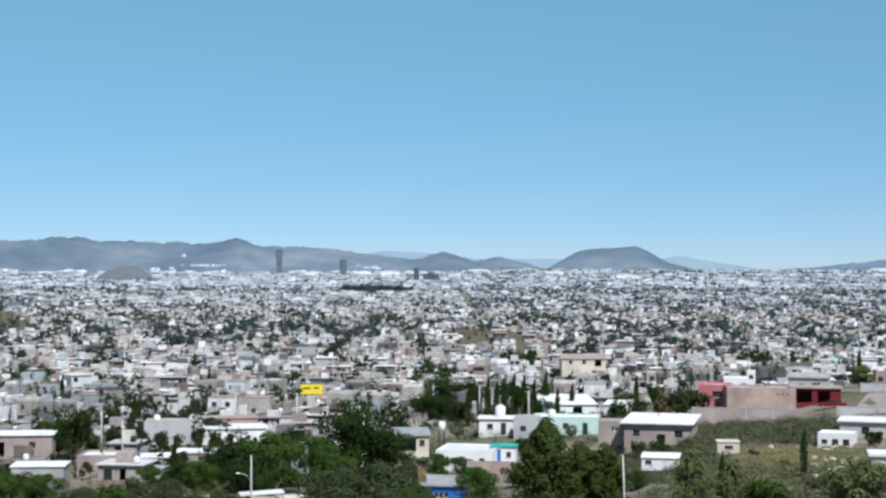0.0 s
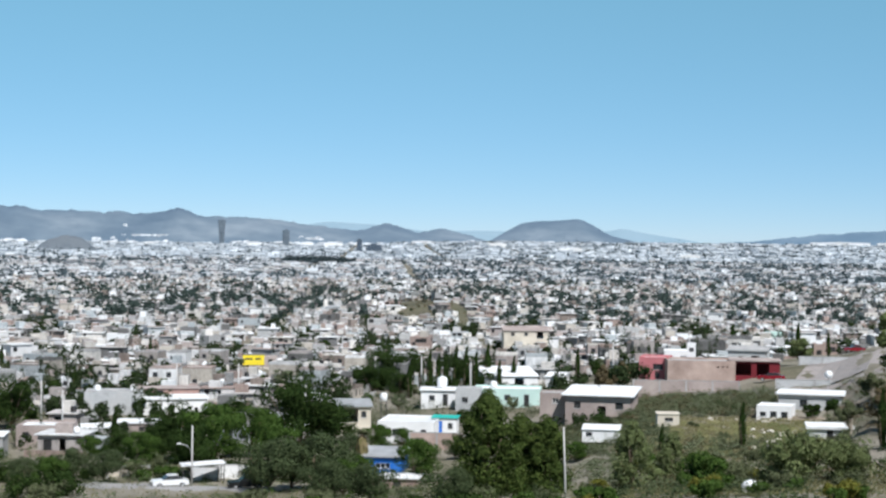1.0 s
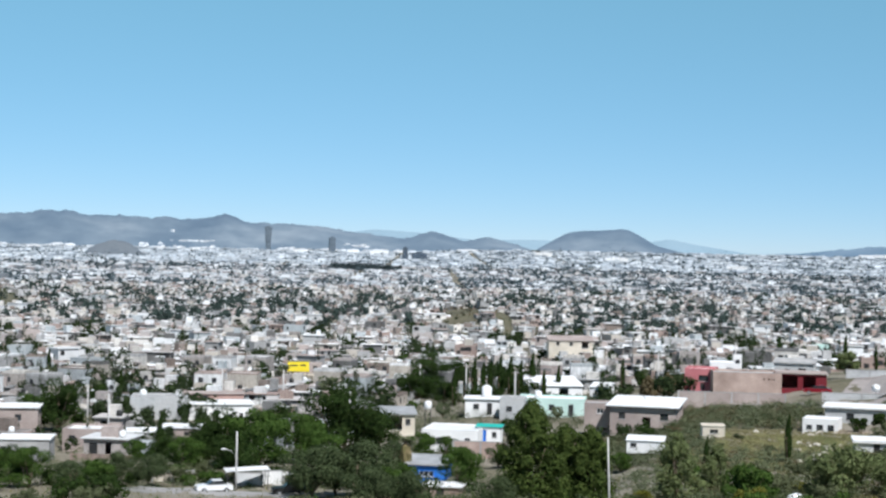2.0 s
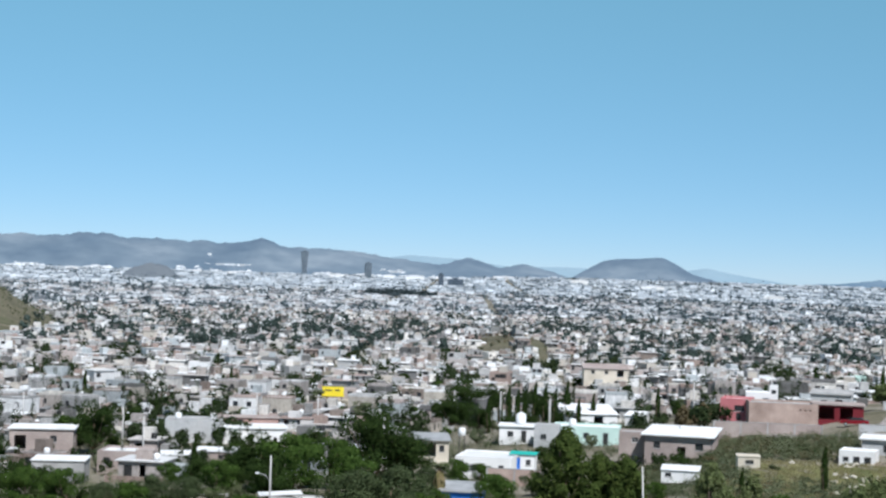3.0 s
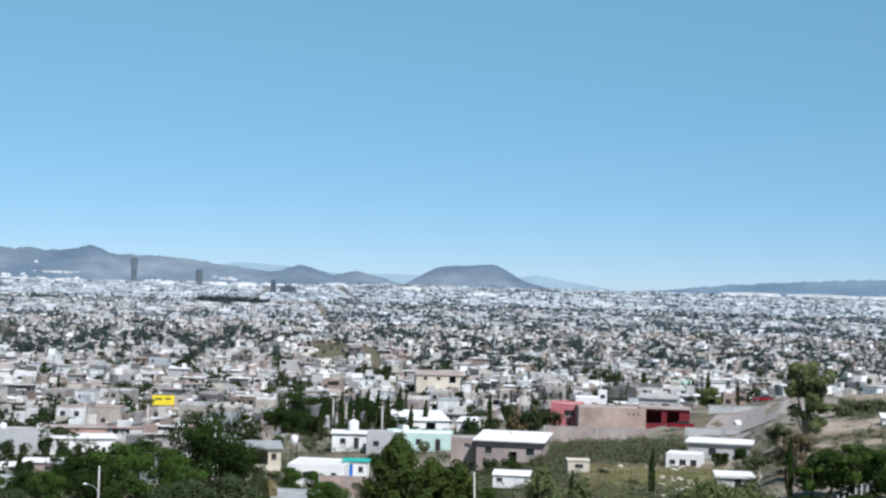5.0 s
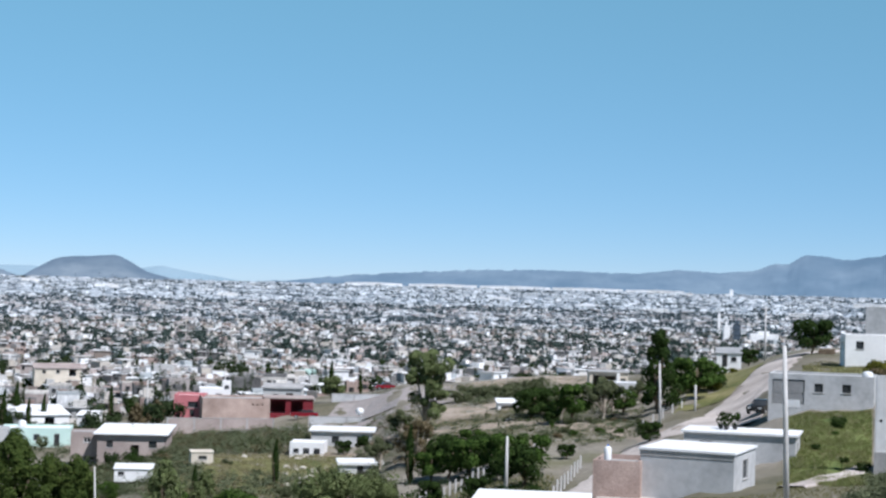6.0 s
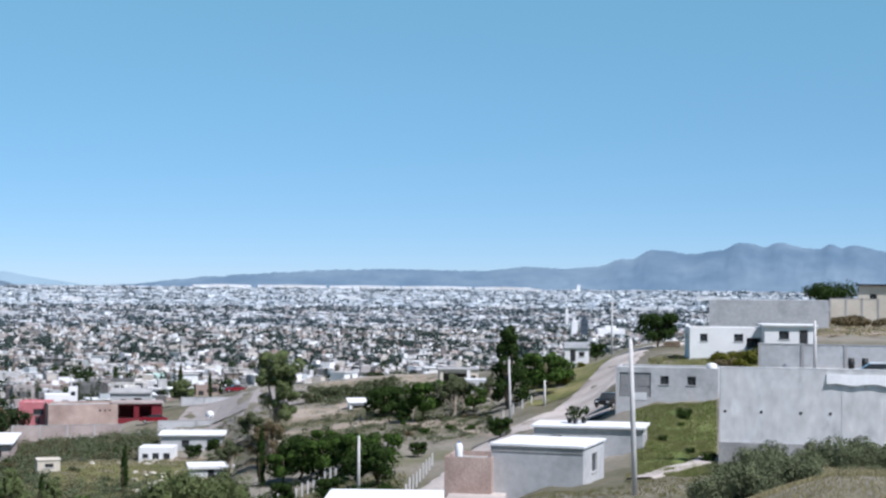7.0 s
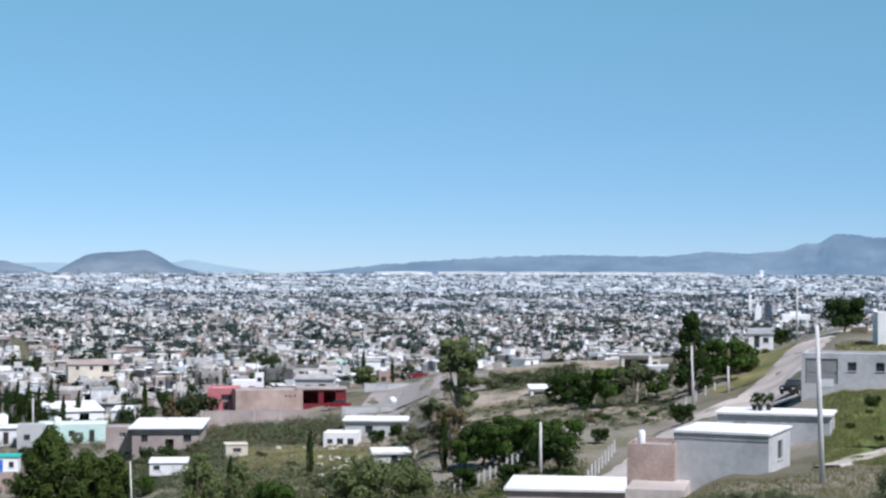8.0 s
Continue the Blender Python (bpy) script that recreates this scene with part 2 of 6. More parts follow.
SCRUB = leaf("pale_scrub_leaves", [(0.15, 0.175, 0.095), (0.185, 0.21, 0.115), (0.225, 0.24, 0.145), (0.125, 0.15, 0.075)], 0.85)
LEAF_EUCA = leaf("pale_olive_leaves", [(0.12, 0.155, 0.06), (0.15, 0.185, 0.075), (0.10, 0.13, 0.05), (0.19, 0.21, 0.095)])
# far leaves paled and blued, so that distance haze is in their colour
HAZETREE = leaf("haze_tinted_far_leaves", [(0.075, 0.10, 0.11), (0.085, 0.115, 0.125), (0.10, 0.13, 0.14), (0.08, 0.105, 0.12)], 1.05)

WALLS = [grey(0.66, 0.01), (0.40, 0.36, 0.33), grey(0.20, 0.02), (0.52, 0.47, 0.41), grey(0.86), (0.27, 0.22, 0.19), grey(0.46, 0.02), (0.46, 0.39, 0.36),
         grey(0.15, 0.03), (0.62, 0.58, 0.53), grey(0.84, 0.01), (0.42, 0.38, 0.36), (0.36, 0.275, 0.24), grey(0.34, 0.02), (0.46, 0.49, 0.50), (0.78, 0.74, 0.69)]
ROOFS = [grey(0.66), grey(0.88), (0.40, 0.37, 0.35), grey(0.40), grey(0.90), (0.55, 0.52, 0.50), grey(0.24), grey(0.80), (0.34, 0.26, 0.23), grey(0.86)]
CITYWALL = mat("mixed_house_paint", WALLS, 0.2, 0.9, 0.0, "island", fine=1.5, grime=0.25)
CITYROOF = mat("mixed_flat_roofs", ROOFS, 0.2, 0.9, 0.0, "island", fine=1.2, grime=0.25)
HOMEWALL = mat("house_wall_paint", [tuple(0.93 * c for c in w) for w in WALLS], 0.45, 0.9, 0.1, "object", fine=2.2, grime=0.5, streak=0.5)
HOMEROOF = mat("flat_house_roof", ROOFS, 0.5, 0.9, 0.1, "object", fine=2, grime=0.4)
# far house paint shifted to blue-grey, which paints in the haze of distance
FARWALL = mat("haze_tinted_far_walls", [grey(0.52, -0.07), grey(0.68, -0.06), grey(0.36, -0.10), (0.48, 0.51, 0.54), grey(0.82, -0.04), grey(0.30, -0.11), (0.42, 0.45, 0.48), grey(0.62, -0.07)], 0.05, 0.9, 0.0, "island", fine=0.5, grime=0.2)
MIDWALL = mat("haze_tinted_town_walls", [grey(0.60, -0.04), (0.40, 0.385, 0.38), grey(0.24, -0.06), (0.52, 0.50, 0.48), grey(0.82, -0.02), (0.30, 0.275, 0.27), grey(0.46, -0.05), (0.44, 0.40, 0.39), grey(0.20, -0.08), grey(0.72, -0.03)], 0.1, 0.9, 0.0, "island", fine=0.8, grime=0.25)
MIDROOF = mat("haze_tinted_town_roofs", [grey(0.62, -0.03), grey(0.84, -0.02), (0.38, 0.37, 0.375), grey(0.42, -0.05), grey(0.86, -0.02), grey(0.54, -0.04), grey(0.28, -0.07), grey(0.76, -0.03)], 0.1, 0.9, 0.0, "island", fine=0.8, grime=0.25)
FARTREE = leaf("far_tree_leaves", [(0.035, 0.056, 0.022), (0.05, 0.074, 0.03), (0.07, 0.098, 0.04), (0.04, 0.06, 0.027)], 0.75)
# GROVE and MIDTREE: a blue-grey cast of haze painted into the leaf colour
GROVE = leaf("haze_tinted_wood", [(0.04, 0.058, 0.062), (0.05, 0.07, 0.075), (0.06, 0.08, 0.085), (0.045, 0.062, 0.066)])
MIDTREE = leaf("haze_tinted_town_leaves", [(0.05, 0.072, 0.064), (0.062, 0.086, 0.076), (0.076, 0.104, 0.09), (0.055, 0.076, 0.068)], 0.95)
OLDBLOCK = mat("old_dark_block", [grey(0.26), grey(0.34)], 0.5, 0.95, 0.3, fine=5, grime=0.3)
# BAREHILL and the RIDGE materials: distance haze painted in as blue colour and emission
BAREHILL = mat("haze_painted_bare_hill", [(0.06, 0.063, 0.062), (0.095, 0.095, 0.09), (0.075, 0.075, 0.07)], 0.02, 1.0, 0.0, fine=0.1, grime=0.35, haze_glow=(0.195, 0.265, 0.35, 0.48))
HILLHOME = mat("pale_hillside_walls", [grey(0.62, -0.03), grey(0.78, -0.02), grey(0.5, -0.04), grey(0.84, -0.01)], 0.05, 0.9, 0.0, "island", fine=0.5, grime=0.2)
RIDGEEAST = mat("haze_painted_eastern_ridge", [(0.03, 0.05, 0.065), (0.07, 0.09, 0.105), (0.10, 0.12, 0.13)], 0.005, 1.0, 0.0, fine=0.02, grime=0.25, haze_glow=(0.185, 0.31, 0.46, 0.57))
RIDGE = mat("haze_painted_ridge", [(0.035, 0.05, 0.06), (0.075, 0.09, 0.095), (0.12, 0.13, 0.13)], 0.005, 1.0, 0.0, fine=0.02, grime=0.45, haze_glow=(0.20, 0.30, 0.43, 0.56))
RIDGEFAR = mat("haze_painted_far_ridge", [(0.14, 0.19, 0.22), (0.16, 0.21, 0.24)], 0.006, 1.0, 0.0, fine=0.03, grime=0.1, haze_glow=(0.24, 0.37, 0.48, 0.55))


# ---- mesh helpers ----
class Geo:
    """Collects verts and faces of one mesh."""

    def __init__(self):
        self.v, self.f = [], []

    def box(self, x0, x1, y0, y1, z0, z1, m=None, taper=1.0):
        n = len(self.v)
        cx, cy = (x0 + x1) / 2, (y0 + y1) / 2
        for z, s in ((z0, 1.0), (z1, taper)):
            for x, y in ((x0, y0), (x1, y0), (x1, y1), (x0, y1)):
                p = Vector((cx + (x - cx) * s, cy + (y - cy) * s, z))
                self.v.append(tuple(m @ p) if m else tuple(p))
        self.f += [tuple(n + i for i in q) for q in ((3, 2, 1, 0), (4, 5, 6, 7), (0, 1, 5, 4), (1, 2, 6, 5), (2, 3, 7, 6), (3, 0, 4, 7))]
        return self

    def tube(self, pts, radii, sides=8, cap=True):
        n = len(self.v)
        for i, (p, r) in enumerate(zip(pts, radii)):
            p = Vector(p)
            a = Vector(pts[min(i + 1, len(pts) - 1)]) - Vector(pts[max(i - 1, 0)])
            q = a.to_track_quat("Z", "Y")
            for k in range(sides):
                t = 2 * math.pi * k / sides
                self.v.append(tuple(p + q @ Vector((r * math.cos(t), r * math.sin(t), 0))))
        for i in range(len(pts) - 1):
            for k in range(sides):
                a, b = n + i * sides + k, n + i * sides + (k + 1) % sides
                self.f.append((a, b, b + sides, a + sides))
        if cap:
            self.f.append(tuple(n + k for k in reversed(range(sides))))
            self.f.append(tuple(n + (len(pts) - 1) * sides + k for k in range(sides)))
        return self

    def prism(self, outline, y0, y1):
        """An outline in x and z drawn out along y."""
        n, k = len(self.v), len(outline)
        self.v += [(x, y0, z) for x, z in outline] + [(x, y1, z) for x, z in outline]
        self.f += [(n + i, n + (i + 1) % k, n + k + (i + 1) % k, n + k + i) for i in range(k)]
        self.f += [tuple(n + i for i in reversed(range(k))), tuple(n + k + i for i in range(k))]
        return self

    def weld(self):
        """Joins boxes that stand face to face into one shell."""
        key, remap, nv = {}, [], []
        for co in self.v:
            k = tuple(round(c, 4) for c in co)
            if k not in key:
                key[k] = len(nv)
                nv.append(co)
            remap.append(key[k])
        seen = {}
        for f in self.f:
            g = tuple(remap[i] for i in f)
            seen.setdefault(frozenset(g), []).append(g)
        self.v, self.f = nv, [g[0] for g in seen.values() if len(g) == 1]
        return self

    def mesh(self, name, material, smooth=False):
        me = bpy.data.meshes.new(name)
        me.from_pydata(self.v, [], self.f)
        me.materials.append(material)
        if smooth:
            me.shade_smooth()
        return me


def part(name, geo, material, parent, label="", smooth=False):
    ob = new(name, geo.mesh(name, material, smooth))
    ob.parent = parent
    if label:
        tagged(ob, label)
    return ob


def np_mesh(name, v, f, mats, idx=None):
    """A mesh from arrays: v n x 3, f m x k."""
    me = bpy.data.meshes.new(name)
    k = f.shape[1]
    me.vertices.add(len(v))
    me.vertices.foreach_set("co", np.asarray(v, np.float32).ravel())
    me.loops.add(f.size)
    me.loops.foreach_set("vertex_index", np.asarray(f, np.int32).ravel())
    me.polygons.add(len(f))
    me.polygons.foreach_set("loop_start", np.arange(0, f.size, k, dtype=np.int32))
    for m in mats:
        me.materials.append(m)
    if idx is not None:
        me.polygons.foreach_set("material_index", np.asarray(idx, np.int32))
    me.update(calc_edges=True)
    me.validate()
    me.shade_flat()
    return me


def P(az, d):
    """The plan's x and y at a bearing (degrees clockwise from +y) and distance from the lookout."""
    return d * math.sin(radians(az)), d * math.cos(radians(az))


# ---- the land ----
STOPS = [0, 40, 80, 120, 160, 200, 240, 290, 340, 460, 700]
LAND = {}   # bearing: drop below the eye at each distance
LAND[-30] = [-1.7, -8, -16, -23, -27, -29.5, -31.5, -32.5, -34, -37, -39.5]
LAND[-20] = [-1.7, -8, -16, -22.5, -27, -29.7, -30.6, -31.5, -33, -36, -39.5]
LAND[-12] = [-1.7, -8, -15.5, -21.3, -25.5, -28.4, -28.9, -29.5, -30.5, -35, -39.5]
LAND[-6] = [-1.7, -7.5, -14, -19, -23.0, -24.2, -25.1, -24.4, -26, -33, -39.5]
LAND[-2] = [-1.7, -7.2, -13.5, -18.6, -22.4, -23.9, -24.9, -21.6, -23.5, -32, -39.2]
LAND[0] = [-1.7, -7, -13, -19.2, -21.6, -21.4, -20.4, -18.6, -21, -31, -39]
LAND[5] = [-1.7, -6.5, -12.2, -18.3, -18.9, -18.2, -17.6, -16.6, -18.5, -30, -39]
LAND[6.9] = [-1.7, -6.4, -11.6, -17.4, -18.0, -17.4, -16.4, -15.6, -18, -29.6, -39]
LAND[10] = [-1.7, -6.1, -11.0, -13.7, -14.3, -15.0, -12.5, -13.5, -17, -29, -39]
LAND[14] = [-1.7, -5.6, -10.8, -12.6, -11.0, -9.0, -8.3, -9.5, -12, -26, -38]
LAND[20] = [-1.7, -4.35, -8.8, -12.0, -8.8, -7.0, -6.0, -4.8, -6, -20, -36]
BASE_D, BASE_Z = [700, 1200, 1800, 2600, 3500, 4400, 4700], [0, -3.5, -5, -2.5, 6.5, 25, 27]


def land(az, d):
    """Height of the ground, by arrays of bearing and distance."""
    az, d = np.broadcast_arrays(np.asarray(az, float), np.asarray(d, float))
    keys = sorted(LAND)
    prof = np.stack([np.interp(d, STOPS, LAND[k]) for k in keys])
    ka = np.clip(az, keys[0], keys[-1])
    i = np.clip(np.searchsorted(keys, ka, side="right") - 1, 0, len(keys) - 2)
    k0, k1 = np.array(keys)[i], np.array(keys)[i + 1]
    u = (ka - k0) / (k1 - k0)
    u = u * u * (3 - 2 * u)
    z = np.take_along_axis(prof, i[None], 0)[0] * (1 - u) + np.take_along_axis(prof, i[None] + 1, 0)[0] * u
    far = np.interp(d, BASE_D, BASE_Z)
    flat = np.clip((d - 700) / 900, 0, 1)
    z = (z + (1 - flat) * 0) * (1 - flat) + (-39.5) * flat + far
    # two bare knolls in the town
    for ka_, kd, amp, wa, wd in ((-15.4, 800, 9.0, 2.2, 95), (-34.5, 900, 36, 2.9, 120)):
        z = z + amp * np.exp(-((az - ka_) / wa) ** 2 - ((d - kd) / wd) ** 2)
    # the plain lies lower towards the long range
    z = z - 11.0 * np.clip((-14 - az) / 4, 0, 1) * np.clip((d - 3300) / 900, 0, 1)
    # the hill goes on behind the lookout
    back = np.clip((np.abs(az + 6) - 60) / 50, 0, 1)
    z = z * (1 - back) + back * (-1.7 + 22 * np.clip(d / 700, 0, 1))
    return z + EYE


AZ = np.unique(np.concatenate([np.arange(-180, -40, 5.0), np.arange(-40, 28, 0.4), np.arange(28, 181, 4.0), [180.0]]))
DD = np.concatenate([[0.0], np.arange(2, 40, 4), np.arange(40, 360, 4), np.geomspace(360, 4990, 90)])
GRID = land(AZ[:, None], DD[None, :])
rough_rng = np.random.RandomState(5)
GRID = GRID + (rough_rng.rand(*GRID.shape) - 0.5) * np.clip((DD - 20) / 500, 0.0, 0.4)[None, :]


def gz(x, y):
    """Ground height at x, y (numbers or arrays)."""
    x, y = np.asarray(x, float), np.asarray(y, float)
    a, d = np.degrees(np.arctan2(x, y)), np.clip(np.hypot(x, y), DD[0], DD[-1] - 1)
    i = np.clip(np.searchsorted(AZ, a, side="right") - 1, 0, len(AZ) - 2)
    j = np.clip(np.searchsorted(DD, d, side="right") - 1, 0, len(DD) - 2)
    u, w = (a - AZ[i]) / (AZ[i + 1] - AZ[i]), (d - DD[j]) / (DD[j + 1] - DD[j])
    return (GRID[i, j] * (1 - u) * (1 - w) + GRID[i + 1, j] * u * (1 - w) + GRID[i, j + 1] * (1 - u) * w + GRID[i + 1, j + 1] * u * w)


def ground_at(x, y):
    return float(gz(x, y))


na, nd = len(AZ), len(DD)
gx, gy = np.sin(np.radians(AZ))[:, None] * DD[None, :], np.cos(np.radians(AZ))[:, None] * DD[None, :]
ii, jj = np.meshgrid(np.arange(na - 1), np.arange(nd - 1), indexing="ij")
q = (ii * nd + jj).ravel()
quads = np.stack([q, q + 1, q + nd + 1, q + nd], 1)[:, ::-1]
ground = new("ground", np_mesh("ground", np.stack([gx, gy, GRID], 2).reshape(-1, 3), quads, [SOIL]))
ground.data.shade_smooth()
tagged(ground, "dry hillside falling to a wide valley plain", "ground", kind="structure")


def patch(name, corners, material, label, category, lift=0.05, step=3.0, kind="structure"):
    """A draped sheet over the quad a, b, c, d given as bearings and distances."""
    a, b, c, d = [np.array(P(*k)) for k in corners]
    n = max(2, int(max(np.linalg.norm(b - a), np.linalg.norm(c - d)) / step))
    m = max(2, int(max(np.linalg.norm(d - a), np.linalg.norm(c - b)) / step))
    u, w = np.meshgrid(np.linspace(0, 1, n + 1), np.linspace(0, 1, m + 1), indexing="ij")
    jig = 0.25 * np.sin(np.linspace(0, 17, n + 1))[:, None] * np.where((w == 0) | (w == 1), 1, 0)
    xy = (a[None, None] * ((1 - u) * (1 - w))[..., None] + b * (u * (1 - w))[..., None] + c * (u * w)[..., None] + d * ((1 - u) * w)[..., None])
    xy[..., 0] += jig
    z = gz(xy[..., 0], xy[..., 1]) + lift
    v = np.concatenate([xy, z[..., None]], 2).reshape(-1, 3)
    i, j = np.meshgrid(np.arange(n), np.arange(m), indexing="ij")
    k = (i * (m + 1) + j).ravel()
    f = np.stack([k, k + m + 1, k + m + 2, k + 1], 1)
    nz = np.cross(v[f[0][1]] - v[f[0][0]], v[f[0][2]] - v[f[0][0]])[2]
    ob = new(name, np_mesh(name, v, f if nz > 0 else f[:, ::-1], [material]))
    return tagged(ob, label, category, kind=kind)


def strip(name, line, width, material, label, category, lift=0.07):
    """A draped way along a line of (bearing, distance)."""
    pts = [np.array(P(*k)) for k in line]
    fine = []
    for p, r in zip(pts[:-1], pts[1:]):
        n = max(1, int(np.linalg.norm(r - p) / 3))
        fine += [p + (r - p) * k / n for k in range(n)]
    fine = np.array(fine + [pts[-1]])
    for _ in range(3):
        fine[1:-1] = (fine[:-2] + 2 * fine[1:-1] + fine[2:]) / 4
    t = np.gradient(fine, axis=0)
    t /= np.linalg.norm(t, axis=1)[:, None]
    side = np.stack([t[:, 1], -t[:, 0]], 1)
    ws = np.linspace(-0.5, 0.5, 7)
    wob = 1 + 0.08 * np.sin(np.arange(len(fine)) * 0.9)
    xy = fine[:, None] + side[:, None] * (ws[None, :] * width * wob[:, None])[..., None]
    z = gz(xy[..., 0], xy[..., 1]) + lift
    z[:, [0, -1]] -= lift + 0.05
    v = np.concatenate([xy, z[..., None]], 2).reshape(-1, 3)
    i, j = np.meshgrid(np.arange(len(fine) - 1), np.arange(6), indexing="ij")
    k = (i * 7 + j).ravel()
    ob = new(name, np_mesh(name, v, np.stack([k, k + 1, k + 8, k + 7], 1), [material]))
    return tagged(ob, label, category, kind="structure")


strip("road", [(8.2, 176), (9.6, 184), (10.6, 192), (11.5, 205), (12.1, 220), (12.6, 238), (13.2, 246), (15, 246)], 7.5, DIRT, "pale dirt road climbing the hillside", "road", 0.12)
strip("path", [(8.2, 178), (6.4, 152), (5.9, 140), (5.7, 133)], 5.0, DIRT, "dusty lane between fences and houses", "path", 0.1)
strip("path", [(9.0, 180), (6.5, 208), (3.5, 222), (0.5, 228), (-3, 236)], 4.0, TAN, "dirt track across the slope", "path", 0.1)
strip("road", [(-27, 197), (-24.5, 192), (-22.5, 190), (-20.5, 186)], 6.0, ASPHALT, "grey street below the trees", "road", 0.1)
strip("road", [(-6.5, 268), (-3.5, 266), (-1.5, 262), (0.6, 262)], 7.0, LOT, "dusty street past a red garage", "road", 0.1)
strip("path", [(13.0, 104), (13.9, 109), (14.8, 117), (15.4, 122)], 2.2, DIRT, "trodden footpath beside a green slope", "path", 0.16)
patch("field", [(8.3, 168), (12.0, 166), (12.2, 186), (8.6, 188)], DIRT, "bare dirt forecourt at the foot of the road", "field", 0.09)
patch("field", [(19.0, 226), (23.0, 226), (23.0, 266), (19.2, 266)], TAN, "bare brown earth bank", "field")
patch("field", [(-3.0, 270), (1.4, 264), (1.6, 300), (-2.2, 304)], LOT, "wide dusty lot beside a street", "field", 0.08)
patch("field", [(1.6, 268), (6.2, 280), (6.2, 330), (2.2, 322)], TAN, "bare brown earth field", "field")
patch("field", [(-17.0, 590), (-11.6, 570), (-12.0, 830), (-17.0, 870)], KNOLL, "bare brown slope among houses", "field", 0.25, 6.0)
patch("field", [(-39, 760), (-30.4, 790), (-30.4, 960), (-39, 1010)], KNOLL, "bare olive-brown hillside above houses", "field", 0.25, 6.0)
patch("field", [(0.9, 238), (3.4, 236), (3.4, 254), (0.9, 256)], TAN, "bare sandy yard", "field")
patch("field", [(-8.5, 186), (-1.5, 184), (-2.0, 228), (-8.0, 232)], MEADOW, "dry green-yellow meadow with rubble", "field")
patch("field", [(12.8, 108), (15.6, 118), (15.6, 156), (12.9, 150)], GREENSLOPE, "steep green grassy slope", "field")
patch("field", [(9.0, 203), (10.7, 210), (12.1, 244), (10.0, 250)], MEADOW, "green verge beside the dirt road", "field", 0.07)
patch("field", [(13.4, 178), (17.0, 178), (17.0, 196), (13.3, 214)], MEADOW, "dry grass terrace", "field")


# ---- the far ridges ----
def ridge(name, d0, depth, az0, az1, peaks, floor_z, material, label, rough, seed):
    """A range of hills: peaks are its summits and saddles, (bearing, height over the eye)."""
    n, m = max(48, int((az1 - az0) * 14)), 26
    az = np.linspace(az0, az1, n)
    crest = np.interp(az, [p[0] for p in peaks], [p[1] for p in peaks])
    soft_k = np.ones(5) / 5
    crest = np.convolve(np.pad(crest, 2, mode="edge"), soft_k, mode="valid")
    body = crest.copy()
    for k in range(n):
        crest[k] += rough * (noise.noise((az[k] * 1.7, seed, 0)) + 0.7 * noise.noise((az[k] * 3.9, seed, 3)) + 0.75 * noise.noise((az[k] * 7.3, seed, 5))) * np.clip((crest[k] - floor_z) / 25, 0, 1)
    v = []
    for i in range(n):
        s, c = math.sin(radians(az[i])), math.cos(radians(az[i]))
        for j in range(m):
            w = j / (m - 1)
            up = w ** 0.8 if w < 1 else 1
            h = floor_z + (body[i] - floor_z) * up + (crest[i] - body[i]) * w ** 6
            h += 0.035 * (crest[i] - floor_z) * math.sin(math.pi * w) * (noise.noise((az[i] * 2.4 + w * 1.5, w * 2.0, seed + 7)) + 0.6 * noise.noise((az[i] * 6.1 - w * 2, w * 5.0, seed + 9)))
            d = d0 + depth * w
            v.append((s * d, c * d, EYE + h))
    v = np.array(v)
    i, j = np.meshgrid(np.arange(n - 1), np.arange(m - 1), indexing="ij")
    k = (i * m + j).ravel()
    ob = new(name, np_mesh(name, v, np.stack([k, k + m, k + m + 1, k + 1], 1), [material]))
    ob.data.shade_smooth()
    tagged(ob, label, "backdrop", kind="structure")
    return d0, depth, floor_z, az, body


def hillside_homes(name, range_, zones, material, label, seed):
    """Small white houses on the lower slopes of a range, in zones (count, bearing from, to, rise from, to, width, height), in one mesh."""
    rng = np.random.RandomState(seed)
    d0, depth, floor_z, ridge_az, body = range_
    v, f = [], []
    for count, a0, a1, e0, e1, wide, high in zones:
        for _ in range(count):
            u = rng.rand()
            a = a0 + (a1 - a0) * u
            h = math.tan(radians(e0 + (e1 - e0) * rng.rand() * (0.6 + 0.4 * math.sin(u * 9)))) * d0
            top = np.interp(a, ridge_az, body)
            w = np.clip((h - floor_z) / (top - floor_z), 0.01, 0.95) ** 1.25
            x, y = P(a, d0 + depth * w)
            hw, hh, t = wide * rng.uniform(0.5, 1.2) / 2, high * rng.uniform(0.6, 1.4), radians(-a) + rng.normal(0, 0.4)
            k = len(v)
            for zz in (EYE + h - 6, EYE + h + hh):
                for p, r in ((-1, -1), (1, -1), (1, 1), (-1, 1)):
                    v.append((x + hw * (p * math.cos(t) - r * math.sin(t)), y + hw * (p * math.sin(t) + r * math.cos(t)), zz))
            f += [[k + i for i in q_] for q_ in ((4, 5, 6, 7), (0, 1, 5, 4), (1, 2, 6, 5), (2, 3, 7, 6), (3, 0, 4, 7))]
    ob = new(name, np_mesh(name, np.array(v), np.array(f), [material]))
    return tagged(ob, label, "houses", kind="stuff")


